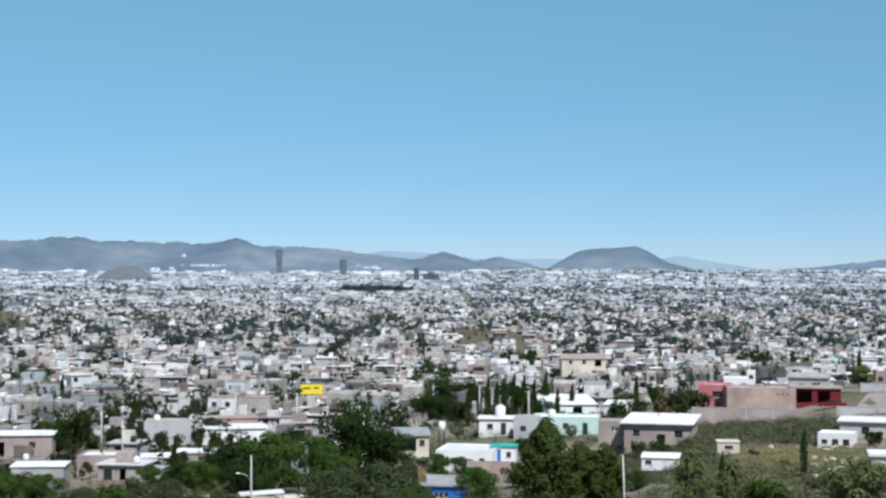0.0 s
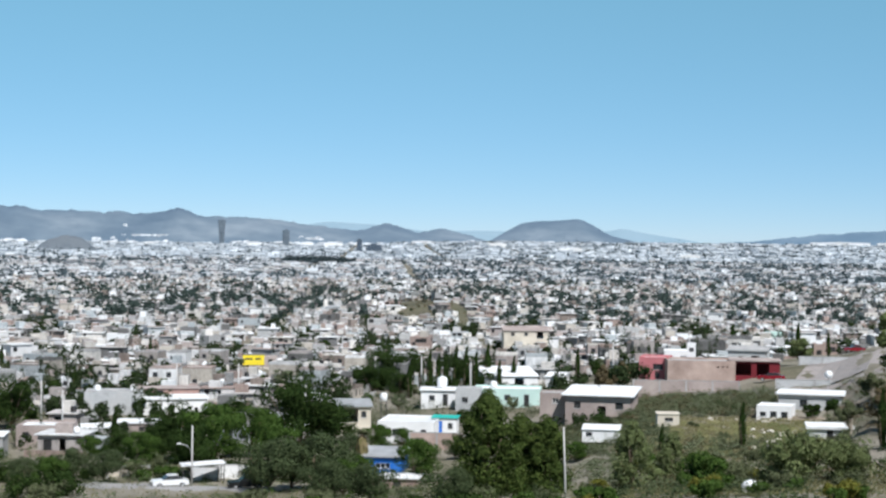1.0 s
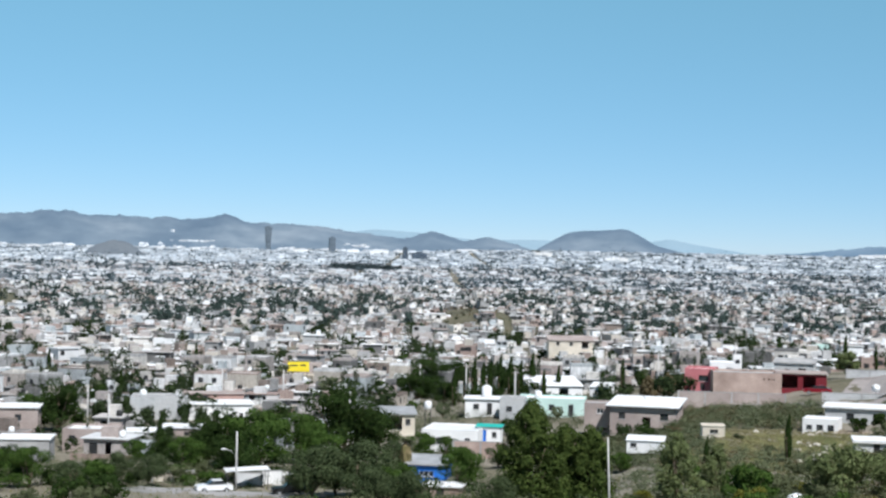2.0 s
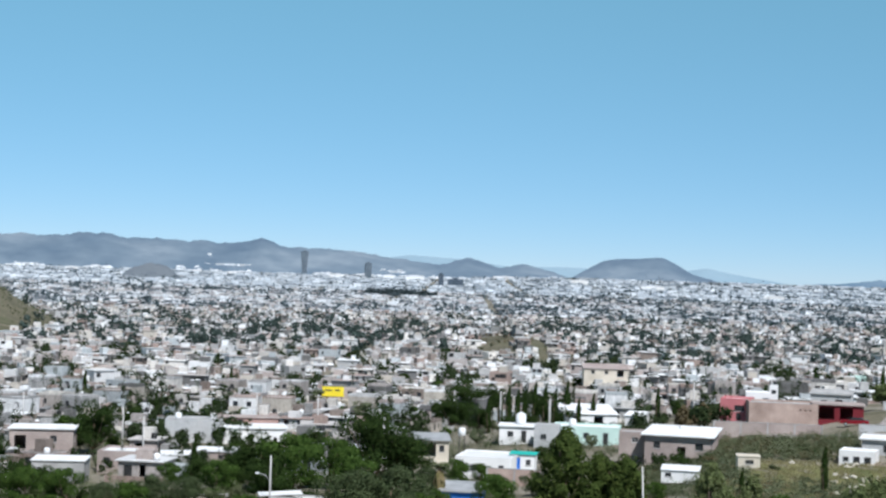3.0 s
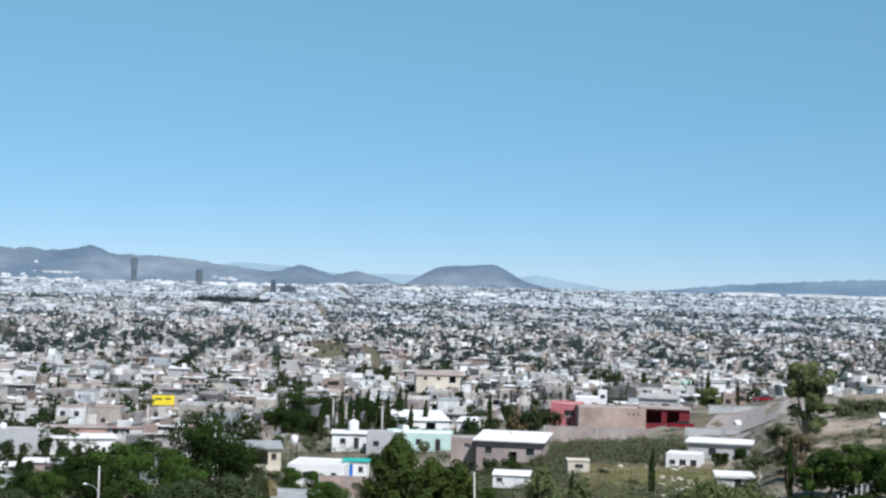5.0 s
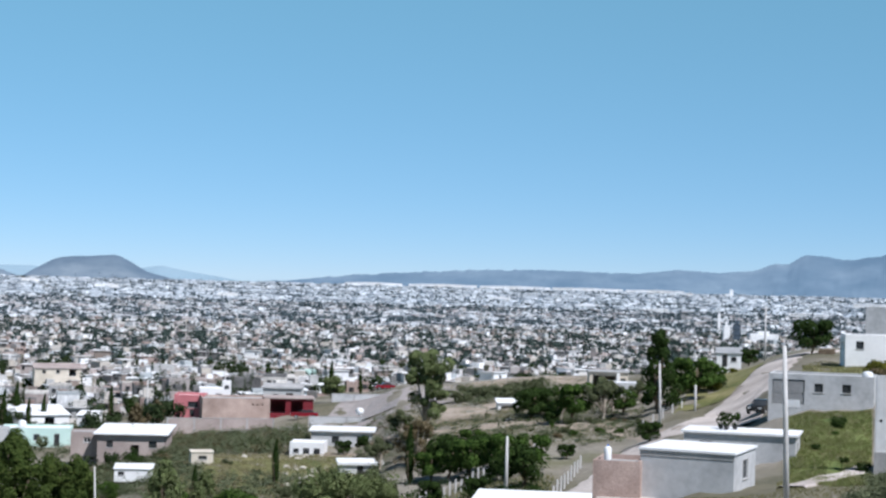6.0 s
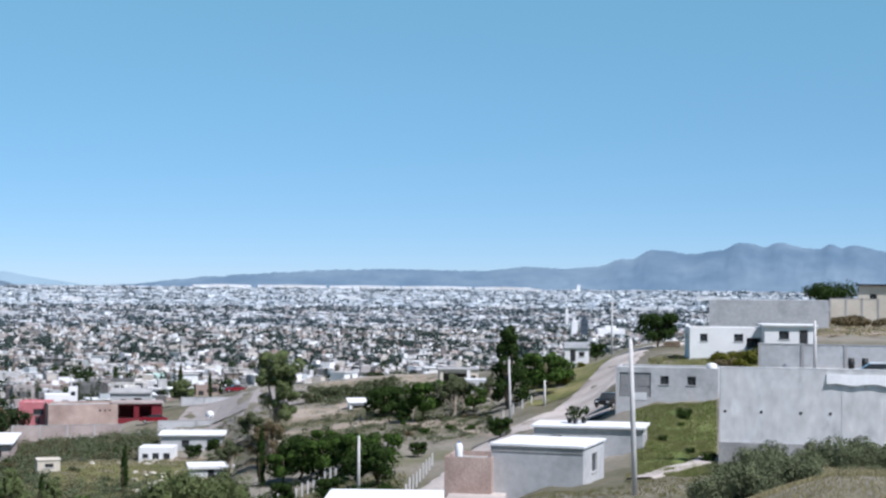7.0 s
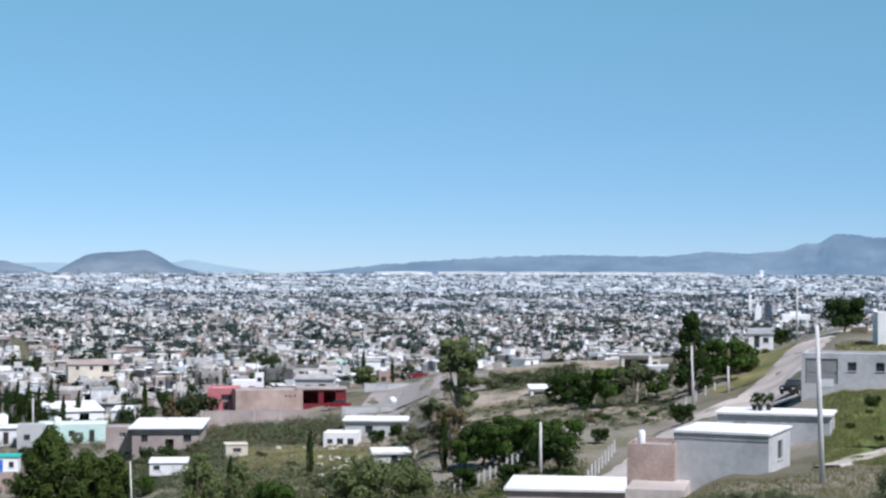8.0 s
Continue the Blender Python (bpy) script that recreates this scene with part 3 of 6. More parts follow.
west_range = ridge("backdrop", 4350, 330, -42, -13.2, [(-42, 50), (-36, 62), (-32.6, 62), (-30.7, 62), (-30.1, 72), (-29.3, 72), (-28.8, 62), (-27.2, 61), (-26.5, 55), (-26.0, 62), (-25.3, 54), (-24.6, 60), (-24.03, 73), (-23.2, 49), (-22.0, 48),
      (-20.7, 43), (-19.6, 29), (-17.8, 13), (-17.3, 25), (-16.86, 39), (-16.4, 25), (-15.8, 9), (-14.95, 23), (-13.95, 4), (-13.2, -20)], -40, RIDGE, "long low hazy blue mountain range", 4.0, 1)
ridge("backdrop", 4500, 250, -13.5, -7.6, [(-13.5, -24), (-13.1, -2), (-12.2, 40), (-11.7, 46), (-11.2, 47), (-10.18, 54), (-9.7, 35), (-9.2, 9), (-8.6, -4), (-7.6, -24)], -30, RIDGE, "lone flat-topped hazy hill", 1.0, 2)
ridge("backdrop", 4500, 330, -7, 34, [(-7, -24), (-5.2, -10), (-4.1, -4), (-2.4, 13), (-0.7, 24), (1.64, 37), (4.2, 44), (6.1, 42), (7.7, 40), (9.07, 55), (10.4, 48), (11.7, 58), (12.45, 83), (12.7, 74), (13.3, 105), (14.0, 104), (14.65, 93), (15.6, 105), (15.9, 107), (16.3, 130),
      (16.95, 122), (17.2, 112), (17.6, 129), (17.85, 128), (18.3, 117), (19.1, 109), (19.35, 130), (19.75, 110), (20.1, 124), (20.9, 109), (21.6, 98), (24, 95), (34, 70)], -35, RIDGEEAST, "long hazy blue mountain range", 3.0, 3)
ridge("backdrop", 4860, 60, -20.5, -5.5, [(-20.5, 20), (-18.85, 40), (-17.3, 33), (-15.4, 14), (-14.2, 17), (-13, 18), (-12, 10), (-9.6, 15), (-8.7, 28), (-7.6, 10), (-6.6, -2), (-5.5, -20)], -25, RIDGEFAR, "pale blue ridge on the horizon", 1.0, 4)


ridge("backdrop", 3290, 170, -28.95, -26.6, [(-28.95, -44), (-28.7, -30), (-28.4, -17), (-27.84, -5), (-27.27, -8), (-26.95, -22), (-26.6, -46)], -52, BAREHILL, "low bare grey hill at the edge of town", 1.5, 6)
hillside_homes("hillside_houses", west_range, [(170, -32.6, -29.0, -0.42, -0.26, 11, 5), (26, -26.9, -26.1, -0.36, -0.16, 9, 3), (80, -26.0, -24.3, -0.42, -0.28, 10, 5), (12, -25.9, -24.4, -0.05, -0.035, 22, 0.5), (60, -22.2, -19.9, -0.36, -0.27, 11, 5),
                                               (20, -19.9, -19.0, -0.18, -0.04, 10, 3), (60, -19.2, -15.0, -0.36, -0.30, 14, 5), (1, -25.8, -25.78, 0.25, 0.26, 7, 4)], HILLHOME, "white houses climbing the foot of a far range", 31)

# ---- the town, far part ----
def town(name, d0, d1, cell, detail, wall, roof, keep, label, seed, size=(0.62, 0.92), tall=0.2):
    """Flat-roofed houses on a street grid between two distances, in one mesh."""
    rng = np.random.RandomState(seed)
    th = radians(17)
    r = d1 + 50
    u, w = np.meshgrid(np.arange(-r, r, cell), np.arange(-r, r, cell * 1.15), indexing="ij")
    ki, kj = np.meshgrid(np.arange(u.shape[0]), np.arange(u.shape[1]), indexing="ij")
    x, y = u * math.cos(th) - w * math.sin(th), u * math.sin(th) + w * math.cos(th)
    x, y = x + rng.uniform(-1, 1, x.shape) * cell * 0.12, y + rng.uniform(-1, 1, x.shape) * cell * 0.12
    d, a = np.hypot(x, y), np.degrees(np.arctan2(x, y))
    ok = (d > d0) & (d < d1) & (a > -36) & (a < 26) & (ki % 11 != 0) & (kj % 6 != 0) & (rng.rand(*x.shape) < keep)
    for ka_, kd, wa, wd in ((-15.9, 765, 0.7, 60), (-34.5, 880, 4.0, 140), (-27.7, 3400, 1.2, 180), (-19.2, 2500, 1.3, 130)):
        ok &= (((a - ka_) / wa) ** 2 + ((d - kd) / wd) ** 2 > 1) | ((rng.rand(*x.shape) < 0.05) & (kd < 3000))
    # thin on the brown slope, nothing on the near shoulder of the hill
    ok &= ~((a > -17) & (a < -10.5) & (d > 520) & (d < 860)) | (rng.rand(*x.shape) < 0.56)
    ok &= ~((a > -3) & (d < 480)) & ~((a > 9) & (d < 640))
    x, y, d = x[ok], y[ok], d[ok]
    n = len(x)
    turn = th + rng.choice([0, 0, 0.3, -0.25, 0.7], n) + rng.normal(0, 0.08, n)
    sx, sy = cell * rng.uniform(*size, n) / 2, cell * rng.uniform(*size, n) / 2
    h = np.where(rng.rand(n) < tall, rng.uniform(4.6, 5.8, n), rng.uniform(2.2, 3.2, n))
    z = gz(x, y)
    ring = [(-1, -1), (1, -1), (1, 1), (-1, 1)]
    ct, st = np.cos(turn), np.sin(turn)

    def layer(inset, zz):
        return [np.stack([x + ct * (sx - inset) * p - st * (sy - inset) * r_, y + st * (sx - inset) * p + ct * (sy - inset) * r_, zz], 1) for p, r_ in ring]

    if detail:
        # one half have parapets, the other half slab roofs that overhang
        slab = rng.rand(n) < 0.5
        edge = np.where(slab, -0.4, 0.25)
        rings = layer(0, z - 2.5) + layer(0, z + h - np.where(slab, 0.2, 0)) + layer(edge, z + h - np.where(slab, 0.2, 0)) + layer(edge, z + h - np.where(slab, 0, 0.35))
    else:
        rings = layer(0, z - 2.5) + layer(0, z + h)
    v = np.stack(rings, 1).reshape(-1, 3)
    k = len(rings)
    faces, idx = [], []
    for lev in range(k // 4 - 1):
        for p in range(4):
            faces.append([lev * 4 + p, lev * 4 + (p + 1) % 4, lev * 4 + 4 + (p + 1) % 4, lev * 4 + 4 + p])
            idx.append(0)
    faces.append([k - 4, k - 3, k - 2, k - 1])
    idx.append(1)
    f = (np.arange(n)[:, None, None] * k + np.array(faces)[None]).reshape(-1, 4)
    im = np.tile(idx, n)
    allv, allf, alli = [v], [f], [im]
    base = len(v)
    if detail:
        # dark windows and doors let into the two sides that can be seen, and roof tanks
        for side in (0, 1):
            for wi in range(3):
                pick = rng.rand(n) < 0.85
                m = int(pick.sum())
                half = (sx if side == 0 else sy)[pick]
                depth = (sy if side == 0 else sx)[pick] + 0.05
                c = (wi - 1) * half * 0.6 + rng.uniform(-0.3, 0.3, m)
                hw = rng.uniform(0.35, 0.95, m)
                z0 = z[pick] + np.where(rng.rand(m) < 0.25, 0.1, 1.0) + np.where(rng.rand(m) < 0.4, np.where(h[pick] > 4.5, 2.7, 0), 0)
                z1 = np.minimum(z0 + rng.uniform(0.9, 1.5, m), z[pick] + h[pick] - 0.15)
                quad = []
                for s, zz in ((-1, z0), (1, z0), (1, z1), (-1, z1)):
                    lx, ly = (c + s * hw, -depth) if side == 0 else (depth, c + s * hw)
                    quad.append(np.stack([x[pick] + ct[pick] * lx - st[pick] * ly, y[pick] + st[pick] * lx + ct[pick] * ly, zz], 1))
                allv.append(np.stack(quad, 1).reshape(-1, 3))
                allf.append(base + np.arange(m * 4).reshape(-1, 4))
                alli.append(np.full(m, 2))
                base += m * 4
        # lean-tos and sheds in the yards
        for _ in range(2):
            pick = rng.rand(n) < 0.6
            m = int(pick.sum())
            ox, oy = rng.choice([-1, 1], m) * (sx[pick] + rng.uniform(0.3, 1.6, m)), rng.uniform(-1.1, 1.1, m) * sy[pick]
            hs, hq = rng.uniform(0.8, 2.0, m), rng.uniform(0.8, 2.2, m)
            cx, cy = x[pick] + ct[pick] * ox - st[pick] * oy, y[pick] + st[pick] * ox + ct[pick] * oy
            zt = rng.uniform(1.7, 2.6, m)
            zl = zt - rng.uniform(0.0, 0.5, m)
            rows_ = []
            for lev in (0, 1):
                for p, r_ in ring:
                    zz = z[pick] - 2 if lev == 0 else z[pick] + np.where(r_ < 0, zl, zt)
                    rows_.append(np.stack([cx + ct[pick] * hs * p - st[pick] * hq * r_, cy + st[pick] * hs * p + ct[pick] * hq * r_, zz], 1))
            allv.append(np.stack(rows_, 1).reshape(-1, 3))
            fq = np.array([[0, 1, 5, 4], [1, 2, 6, 5], [2, 3, 7, 6], [3, 0, 4, 7], [4, 5, 6, 7]])
            allf.append((base + np.arange(m)[:, None, None] * 8 + fq[None]).reshape(-1, 4))
            alli.append(np.tile([0, 0, 0, 0, 1], m))
            base += m * 8
    if detail:
        # half-built upper rooms on some roofs
        pick = rng.rand(n) < 0.3
        m = int(pick.sum())
        ox, oy = rng.choice([-1, 1], m) * sx[pick] * 0.45, rng.choice([-1, 1], m) * sy[pick] * 0.4
        hs, hq = sx[pick] * rng.uniform(0.35, 0.52, m), sy[pick] * rng.uniform(0.35, 0.55, m)
        cx, cy = x[pick] + ct[pick] * ox - st[pick] * oy, y[pick] + st[pick] * ox + ct[pick] * oy
        zt = z[pick] + h[pick] + rng.uniform(1.4, 2.3, m)
        rows_ = [np.stack([cx + ct[pick] * hs * p - st[pick] * hq * r_, cy + st[pick] * hs * p + ct[pick] * hq * r_, zz], 1) for zz in (z[pick] + h[pick] - 0.4, zt) for p, r_ in ring]
        allv.append(np.stack(rows_, 1).reshape(-1, 3))
        allf.append((base + np.arange(m)[:, None, None] * 8 + fq[None]).reshape(-1, 4))
        alli.append(np.tile([0, 0, 0, 0, 1], m))
        base += m * 8
    # stair heads and tanks on the roofs
    pick = rng.rand(n) < 0.45
    m = int(pick.sum())
    ox, oy = rng.uniform(-0.5, 0.5, m) * sx[pick], rng.uniform(-0.5, 0.5, m) * sy[pick]
    hs = rng.uniform(0.4, 1.1, m)
    cx, cy = x[pick] + ct[pick] * ox - st[pick] * oy, y[pick] + st[pick] * ox + ct[pick] * oy
    z0, z1 = z[pick] + h[pick] - 0.4, z[pick] + h[pick] + rng.uniform(0.5, 1.6, m)
    v2 = np.stack([np.stack([cx + hs * p, cy + hs * r_, zz], 1) for zz in (z0, z1) for p, r_ in ring], 1).reshape(-1, 3)
    f2 = np.array([[0, 1, 5, 4], [1, 2, 6, 5], [2, 3, 7, 6], [3, 0, 4, 7], [4, 5, 6, 7]])
    allv.append(v2)
    allf.append((base + np.arange(m)[:, None, None] * 8 + f2[None]).reshape(-1, 4))
    alli.append(np.tile([0, 0, 0, 0, 1], m))
    ob = new(name, np_mesh(name, np.concatenate(allv), np.concatenate(allf), [wall, roof, DARK], np.concatenate(alli)))
    return tagged(ob, label, "houses", kind="stuff")


def woods(name, count, d0, d1, tris, size, label, seed, material, a0=-36.0, a1=26.0, spread=0.42, wild=False, group=0):
    """Many small far trees as ragged clumps, in one mesh."""
    rng = np.random.RandomState(seed)
    a, d = rng.uniform(a0, a1, count), np.sqrt(rng.uniform(d0 ** 2, d1 ** 2, count))
    if group:
        # trees crowd into small groves, with single ones between
        own = np.where(rng.rand(count) < 0.3, np.arange(count), rng.randint(0, max(1, count // group), count))
        sway = 11.0
        d = np.clip(d[own] + rng.normal(0, sway, count), d0, d1)
        a = a[own] + np.degrees(rng.normal(0, sway, count) / d)
    # trees stand in groups along streets, fewer in the dense old town
    g = np.sin(d * 0.021 + a * 0.9) + np.sin(a * 2.3 + d * 0.006) + np.sin(d * 0.0083 + 0.4 * np.sin(a)) + rng.normal(0, 0.7, count)
    ok = (g > -0.3) & ~((a < -16) & (d > 1400) & (rng.rand(count) < 0.5) & (d < 2430)) & ~((a < -16) & (d > 2530) & (rng.rand(count) < 0.55)) & ~((a > -3) & (d < 480)) & ~((a > 9) & (d < 640))
    for ka_, kd, wa, wd in ((-15.2, 770, 2.4, 120), (-34.5, 880, 4.0, 140)):
        ok &= (((a - ka_) / wa) ** 2 + ((d - kd) / wd) ** 2 > 1) | (rng.rand(count) < 0.08) | wild
    ok &= ~((a > -18.2) & (d < 350) & (a < -11)) & ~((np.abs(a + 21.4) < 1.0) & (d < 442))
    a, d = a[ok], d[ok]
    x, y = d * np.sin(np.radians(a)), d * np.cos(np.radians(a))
    n = len(x)
    z = gz(x, y)
    r = rng.uniform(0.6, 1.25, n) * size
    slim = rng.rand(n) < 0.22
    hh = np.where(slim, r * 2.6, r * rng.uniform(0.9, 1.4, n))
    rr = np.where(slim, r * 0.45, r)
    # each crown is a few rounded lumps, each lump a shell of leaf scraps that face outwards
    lumps = max(2, tris // 12)
    per = max(5, tris // lumps)
    q = rng.normal(0, 1, (n, lumps, 3))
    q *= (rng.rand(n, lumps, 1) ** 0.4) * 0.62 / np.linalg.norm(q, axis=2)[..., None]
    mid = np.stack([x, y, z + hh * 0.95 + 0.3], 1)[:, None] + q * np.stack([rr, rr, hh], 1)[:, None]
    lr = rr[:, None] * rng.uniform(0.4, 0.68, (n, lumps))
    p = rng.normal(0, 1, (n, lumps, per, 3))
    p[..., 2] += 0.25
    p /= np.linalg.norm(p, axis=3)[..., None]
    tall = np.where(slim, 1.7, 0.95)[:, None, None, None]
    c = mid[:, :, None] + p * np.concatenate([np.ones((n, 1, 1, 2)), tall], 3)[:, :, :] * (lr[:, :, None, None] * rng.uniform(0.75, 1.08, (n, lumps, per, 1)))
    t1 = np.cross(p, rng.normal(0, 1, p.shape))
    t1 /= np.linalg.norm(t1, axis=3)[..., None] + 1e-6
    t2 = np.cross(p, t1)
    s_ = (lr[:, :, None, None] * rng.uniform(0.6, 1.15, (n, lumps, per, 1)) * spread * 1.9)
    v = np.stack([c + t1 * s_, c + (-0.5 * t1 + 0.8 * t2 + 0.25 * p) * s_, c + (-0.5 * t1 - 0.8 * t2 - 0.15 * p) * s_], 3).reshape(-1, 3)
    ob = new(name, np_mesh(name, v, np.arange(len(v)).reshape(-1, 3), [material]))
    return tagged(ob, label, "trees", kind="stuff")


town("town_houses", 444, 1500, 7.2, True, CITYWALL, CITYROOF, 0.86, "dense flat-roofed houses in mixed pale colours", 11, (0.55, 1.08), 0.1)
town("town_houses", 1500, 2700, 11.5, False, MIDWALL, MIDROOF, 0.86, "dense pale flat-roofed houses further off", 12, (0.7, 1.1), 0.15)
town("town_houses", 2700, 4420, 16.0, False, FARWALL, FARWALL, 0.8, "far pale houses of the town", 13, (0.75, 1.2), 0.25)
woods("town_trees", 5600, 300, 720, 132, 1.9, "dark green garden trees between houses", 20, FARTREE, spread=0.22, group=4)
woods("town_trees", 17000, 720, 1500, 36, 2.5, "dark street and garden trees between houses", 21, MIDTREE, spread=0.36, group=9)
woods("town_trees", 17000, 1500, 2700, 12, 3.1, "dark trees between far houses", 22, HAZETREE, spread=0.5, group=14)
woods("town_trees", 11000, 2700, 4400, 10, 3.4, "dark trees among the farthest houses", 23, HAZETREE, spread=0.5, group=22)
woods("town_trees", 900, 290, 440, 240, 1.5, "dark bushes and fruit trees in yards", 28, FARTREE, -35.0, -9.0, spread=0.22, group=4)
woods("yard_bushes", 2600, 240, 440, 72, 0.9, "small dark bushes in yards and lanes", 33, FARTREE, -35.0, -9.0, spread=0.3)
woods("yard_bushes", 8000, 440, 760, 36, 1.0, "small dark bushes between town houses", 34, FARTREE, -35.0, 4.0, spread=0.4)
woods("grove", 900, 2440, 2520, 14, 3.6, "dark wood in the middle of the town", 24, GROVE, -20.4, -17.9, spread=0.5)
woods("hill_scrub", 1500, 780, 1000, 12, 0.75, "olive scrub over a bare hill", 25, LEAF_OLIVE, -37, -30.2, wild=True)
woods("hill_scrub", 700, 600, 880, 12, 0.75, "dry brown scrub on a bare knoll", 26, LEAF_BROWN, -17.0, -12.6, wild=True)


# ---- kinds of things ----
def wall_cells(geo, m, length, height, thick, holes, z0=0.0):
    """A wall from x=-length/2 to length/2, its outer face at y=0, with openings (u0, u1, v0, v1) that go through it."""
    us = sorted({-length / 2, length / 2, *[k for h in holes for k in h[:2]]})
    vs = sorted({z0, height, *[k for h in holes for k in h[2:4]]})
    for u0, u1 in zip(us[:-1], us[1:]):
        for v0, v1 in zip(vs[:-1], vs[1:]):
            cu, cv = (u0 + u1) / 2, (v0 + v1) / 2
            if any(h[0] < cu < h[1] and h[2] < cv < h[3] for h in holes):
                continue
            geo.box(u0, u1, 0, thick, v0, v1, m)


def side_pose(side, w, d):
    """Turns a wall's own frame to the front, right, back or left of a w x d house."""
    return {"f": pose(0, -d / 2, 0), "r": pose(w / 2, 0, 0, 0, 0, 90), "b": pose(0, d / 2, 0, 0, 0, 180), "l": pose(-w / 2, 0, 0, 0, 0, 270)}[side]


def window_in(parent, m, hole, frame_mat=IRON, pane_mat=GLASS, depth=0.12, bars=1, sill=True):
    """A framed window let into a wall's opening."""
    u0, u1, v0, v1 = hole[:4]
    g, t = Geo(), 0.06
    for b in ((u0, u1, v0, v0 + t), (u0, u1, v1 - t, v1), (u0, u0 + t, v0 + t, v1 - t), (u1 - t, u1, v0 + t, v1 - t)):
        g.box(b[0], b[1], depth, depth + 0.05, b[2], b[3], m)
    for k in range(bars):
        c = u0 + (u1 - u0) * (k + 1) / (bars + 1)
        g.box(c - t / 2, c + t / 2, depth, depth + 0.05, v0 + t, v1 - t, m)
    win = part("window", g, frame_mat, parent)
    part("pane", Geo().box(u0 + t, u1 - t, depth + 0.02, depth + 0.035, v0 + t, v1 - t, m), pane_mat, win)
    if sill:
        part("sill", Geo().box(u0 - 0.08, u1 + 0.08, -0.06, 0.1, v0 - 0.09, v0 - 0.004, m), CONCRETE, win)
    return win


def door_in(parent, m, hole, material):
    u0, u1, v0, v1 = hole[:4]
    d = part("door", Geo().box(u0 + 0.03, u1 - 0.03, 0.08, 0.13, v0, v1 - 0.03, m).box(u0 + 0.12, u1 - 0.12, 0.06, 0.08, v0 + 0.15, v0 + 0.9, m).box(u0 + 0.12, u1 - 0.12, 0.06, 0.08, v0 + 1.05, v1 - 0.2, m), material, parent)
    part("handle", Geo().box(u1 - 0.2, u1 - 0.14, 0.02, 0.08, v0 + 0.95, v0 + 1.1, m), IRON, d)
    return d


def house(label, w, d, h, walls, roof, holes=None, parapet=0.3, eave=0.0, slab=0.15, skirt=1.2, slope=0.0, door_mat=IRON, frame_mat=IRON, band=None, sill=True):
    """A flat-roofed house about its own centre: holes maps a side to (kind, u0, u1, v0, v1)."""
    holes = holes or {}
    top = new("house")
    tagged(top, label, "house")
    g = Geo()
    for s in "frbl":
        length = w if s in "fb" else d - 0.4
        wall_cells(g, side_pose(s, w, d), length, h, 0.2, [k[1:] for k in holes.get(s, ())], -skirt)
    part("wall", g.weld(), walls, top)
    for s, ks in holes.items():
        m = side_pose(s, w, d)
        for k in ks:
            if k[0] == "window":
                window_in(top, m, k[1:], frame_mat, bars=1 if k[2] - k[1] < 1.6 else 2, sill=sill)
            elif k[0] == "door":
                door_in(top, m, k[1:], door_mat)
    # floor slab inside, so that openings look into a closed dark room
    part("floor_slab", Geo().box(-w / 2 + 0.2, w / 2 - 0.2, -d / 2 + 0.2, d / 2 - 0.2, -0.2, 0.0), CONCRETE, top)
    r = Geo()
    if slope:
        r.prism([(-d / 2 - eave, h + 0.004), (d / 2 + eave, h + slope), (d / 2 + eave, h + slope + slab), (-d / 2 - eave, h + slab)], -w / 2 - eave, w / 2 + eave)
        r.v = [(y, x, z) for x, y, z in r.v]
        r.f = [tuple(reversed(k)) for k in r.f]
    elif eave:
        r.box(-w / 2 - eave, w / 2 + eave, -d / 2 - eave, d / 2 + eave, h + 0.004, h + slab)
    else:
        r.box(-w / 2 + 0.2, w / 2 - 0.2, -d / 2 + 0.2, d / 2 - 0.2, h - 0.15, h - 0.004)
    part("roof", r, roof, top)
    if parapet and not eave:
        p = Geo()
        for s in "frbl":
            length = w if s in "fb" else d - 0.3
            p.box(-length / 2, length / 2, 0, 0.15, h + 0.002, h + parapet, side_pose(s, w, d))
        part("parapet", p, walls, top)
    if band:
        part("band", Geo().box(-w / 2 - 0.04, w / 2 + 0.04, -d / 2 - 0.04, -d / 2 - 0.004, h - 0.35, h - 0.02), band, top)
    return top


def put(ob, az, d, turn=0.0, dz=0.0, s=1.0):
    """Stands a thing on the ground, its front towards the lookout, turned by some degrees."""
    x, y = P(az, d)
    ob.matrix_basis = pose(x, y, ground_at(x, y) + dz, 0, 0, -az + turn)
    ob.scale = (s, s, s)
    return ob


def put_again(ob, az, d, turn=0.0, dz=0.0, s=1.0):
    keep = tuple(ob.scale)
    ob.scale = (1, 1, 1)
    x, y = P(az, d)
    c = copy_thing(ob, pose(x, y, ground_at(x, y) + dz, 0, 0, -az + turn))
    c.scale, ob.scale = (s, s, s), keep
    return c


def on_roof(ob, base, x, y, z, turn=0):
    """Stands a thing at a place in another thing's own frame, as a thing of its own."""
    ob.matrix_basis = base.matrix_basis @ pose(x, y, z, 0, 0, turn)
    return ob


def water_tank(white=True, r=0.55, h=1.2):
    m = TANKWHITE if white else TANKBLACK
    top = tagged(new("water_tank"), ("white" if white else "black") + " plastic water tank on a flat roof", "water tank", "roof tanks")
    part("tank", Geo().tube([(0, 0, 0.12), (0, 0, 0.2), (0, 0, h * 0.8), (0, 0, h * 0.95)], [r * 0.96, r, r, r * 0.55], 14), m, top, smooth=True)
    part("lid", Geo().tube([(0, 0, h * 0.95), (0, 0, h)], [r * 0.3, r * 0.26], 12), m, top)
    part("stand", Geo().box(-r * 0.8, r * 0.8, -r * 0.8, r * 0.8, 0, 0.12), BLOCK, top)
    return top


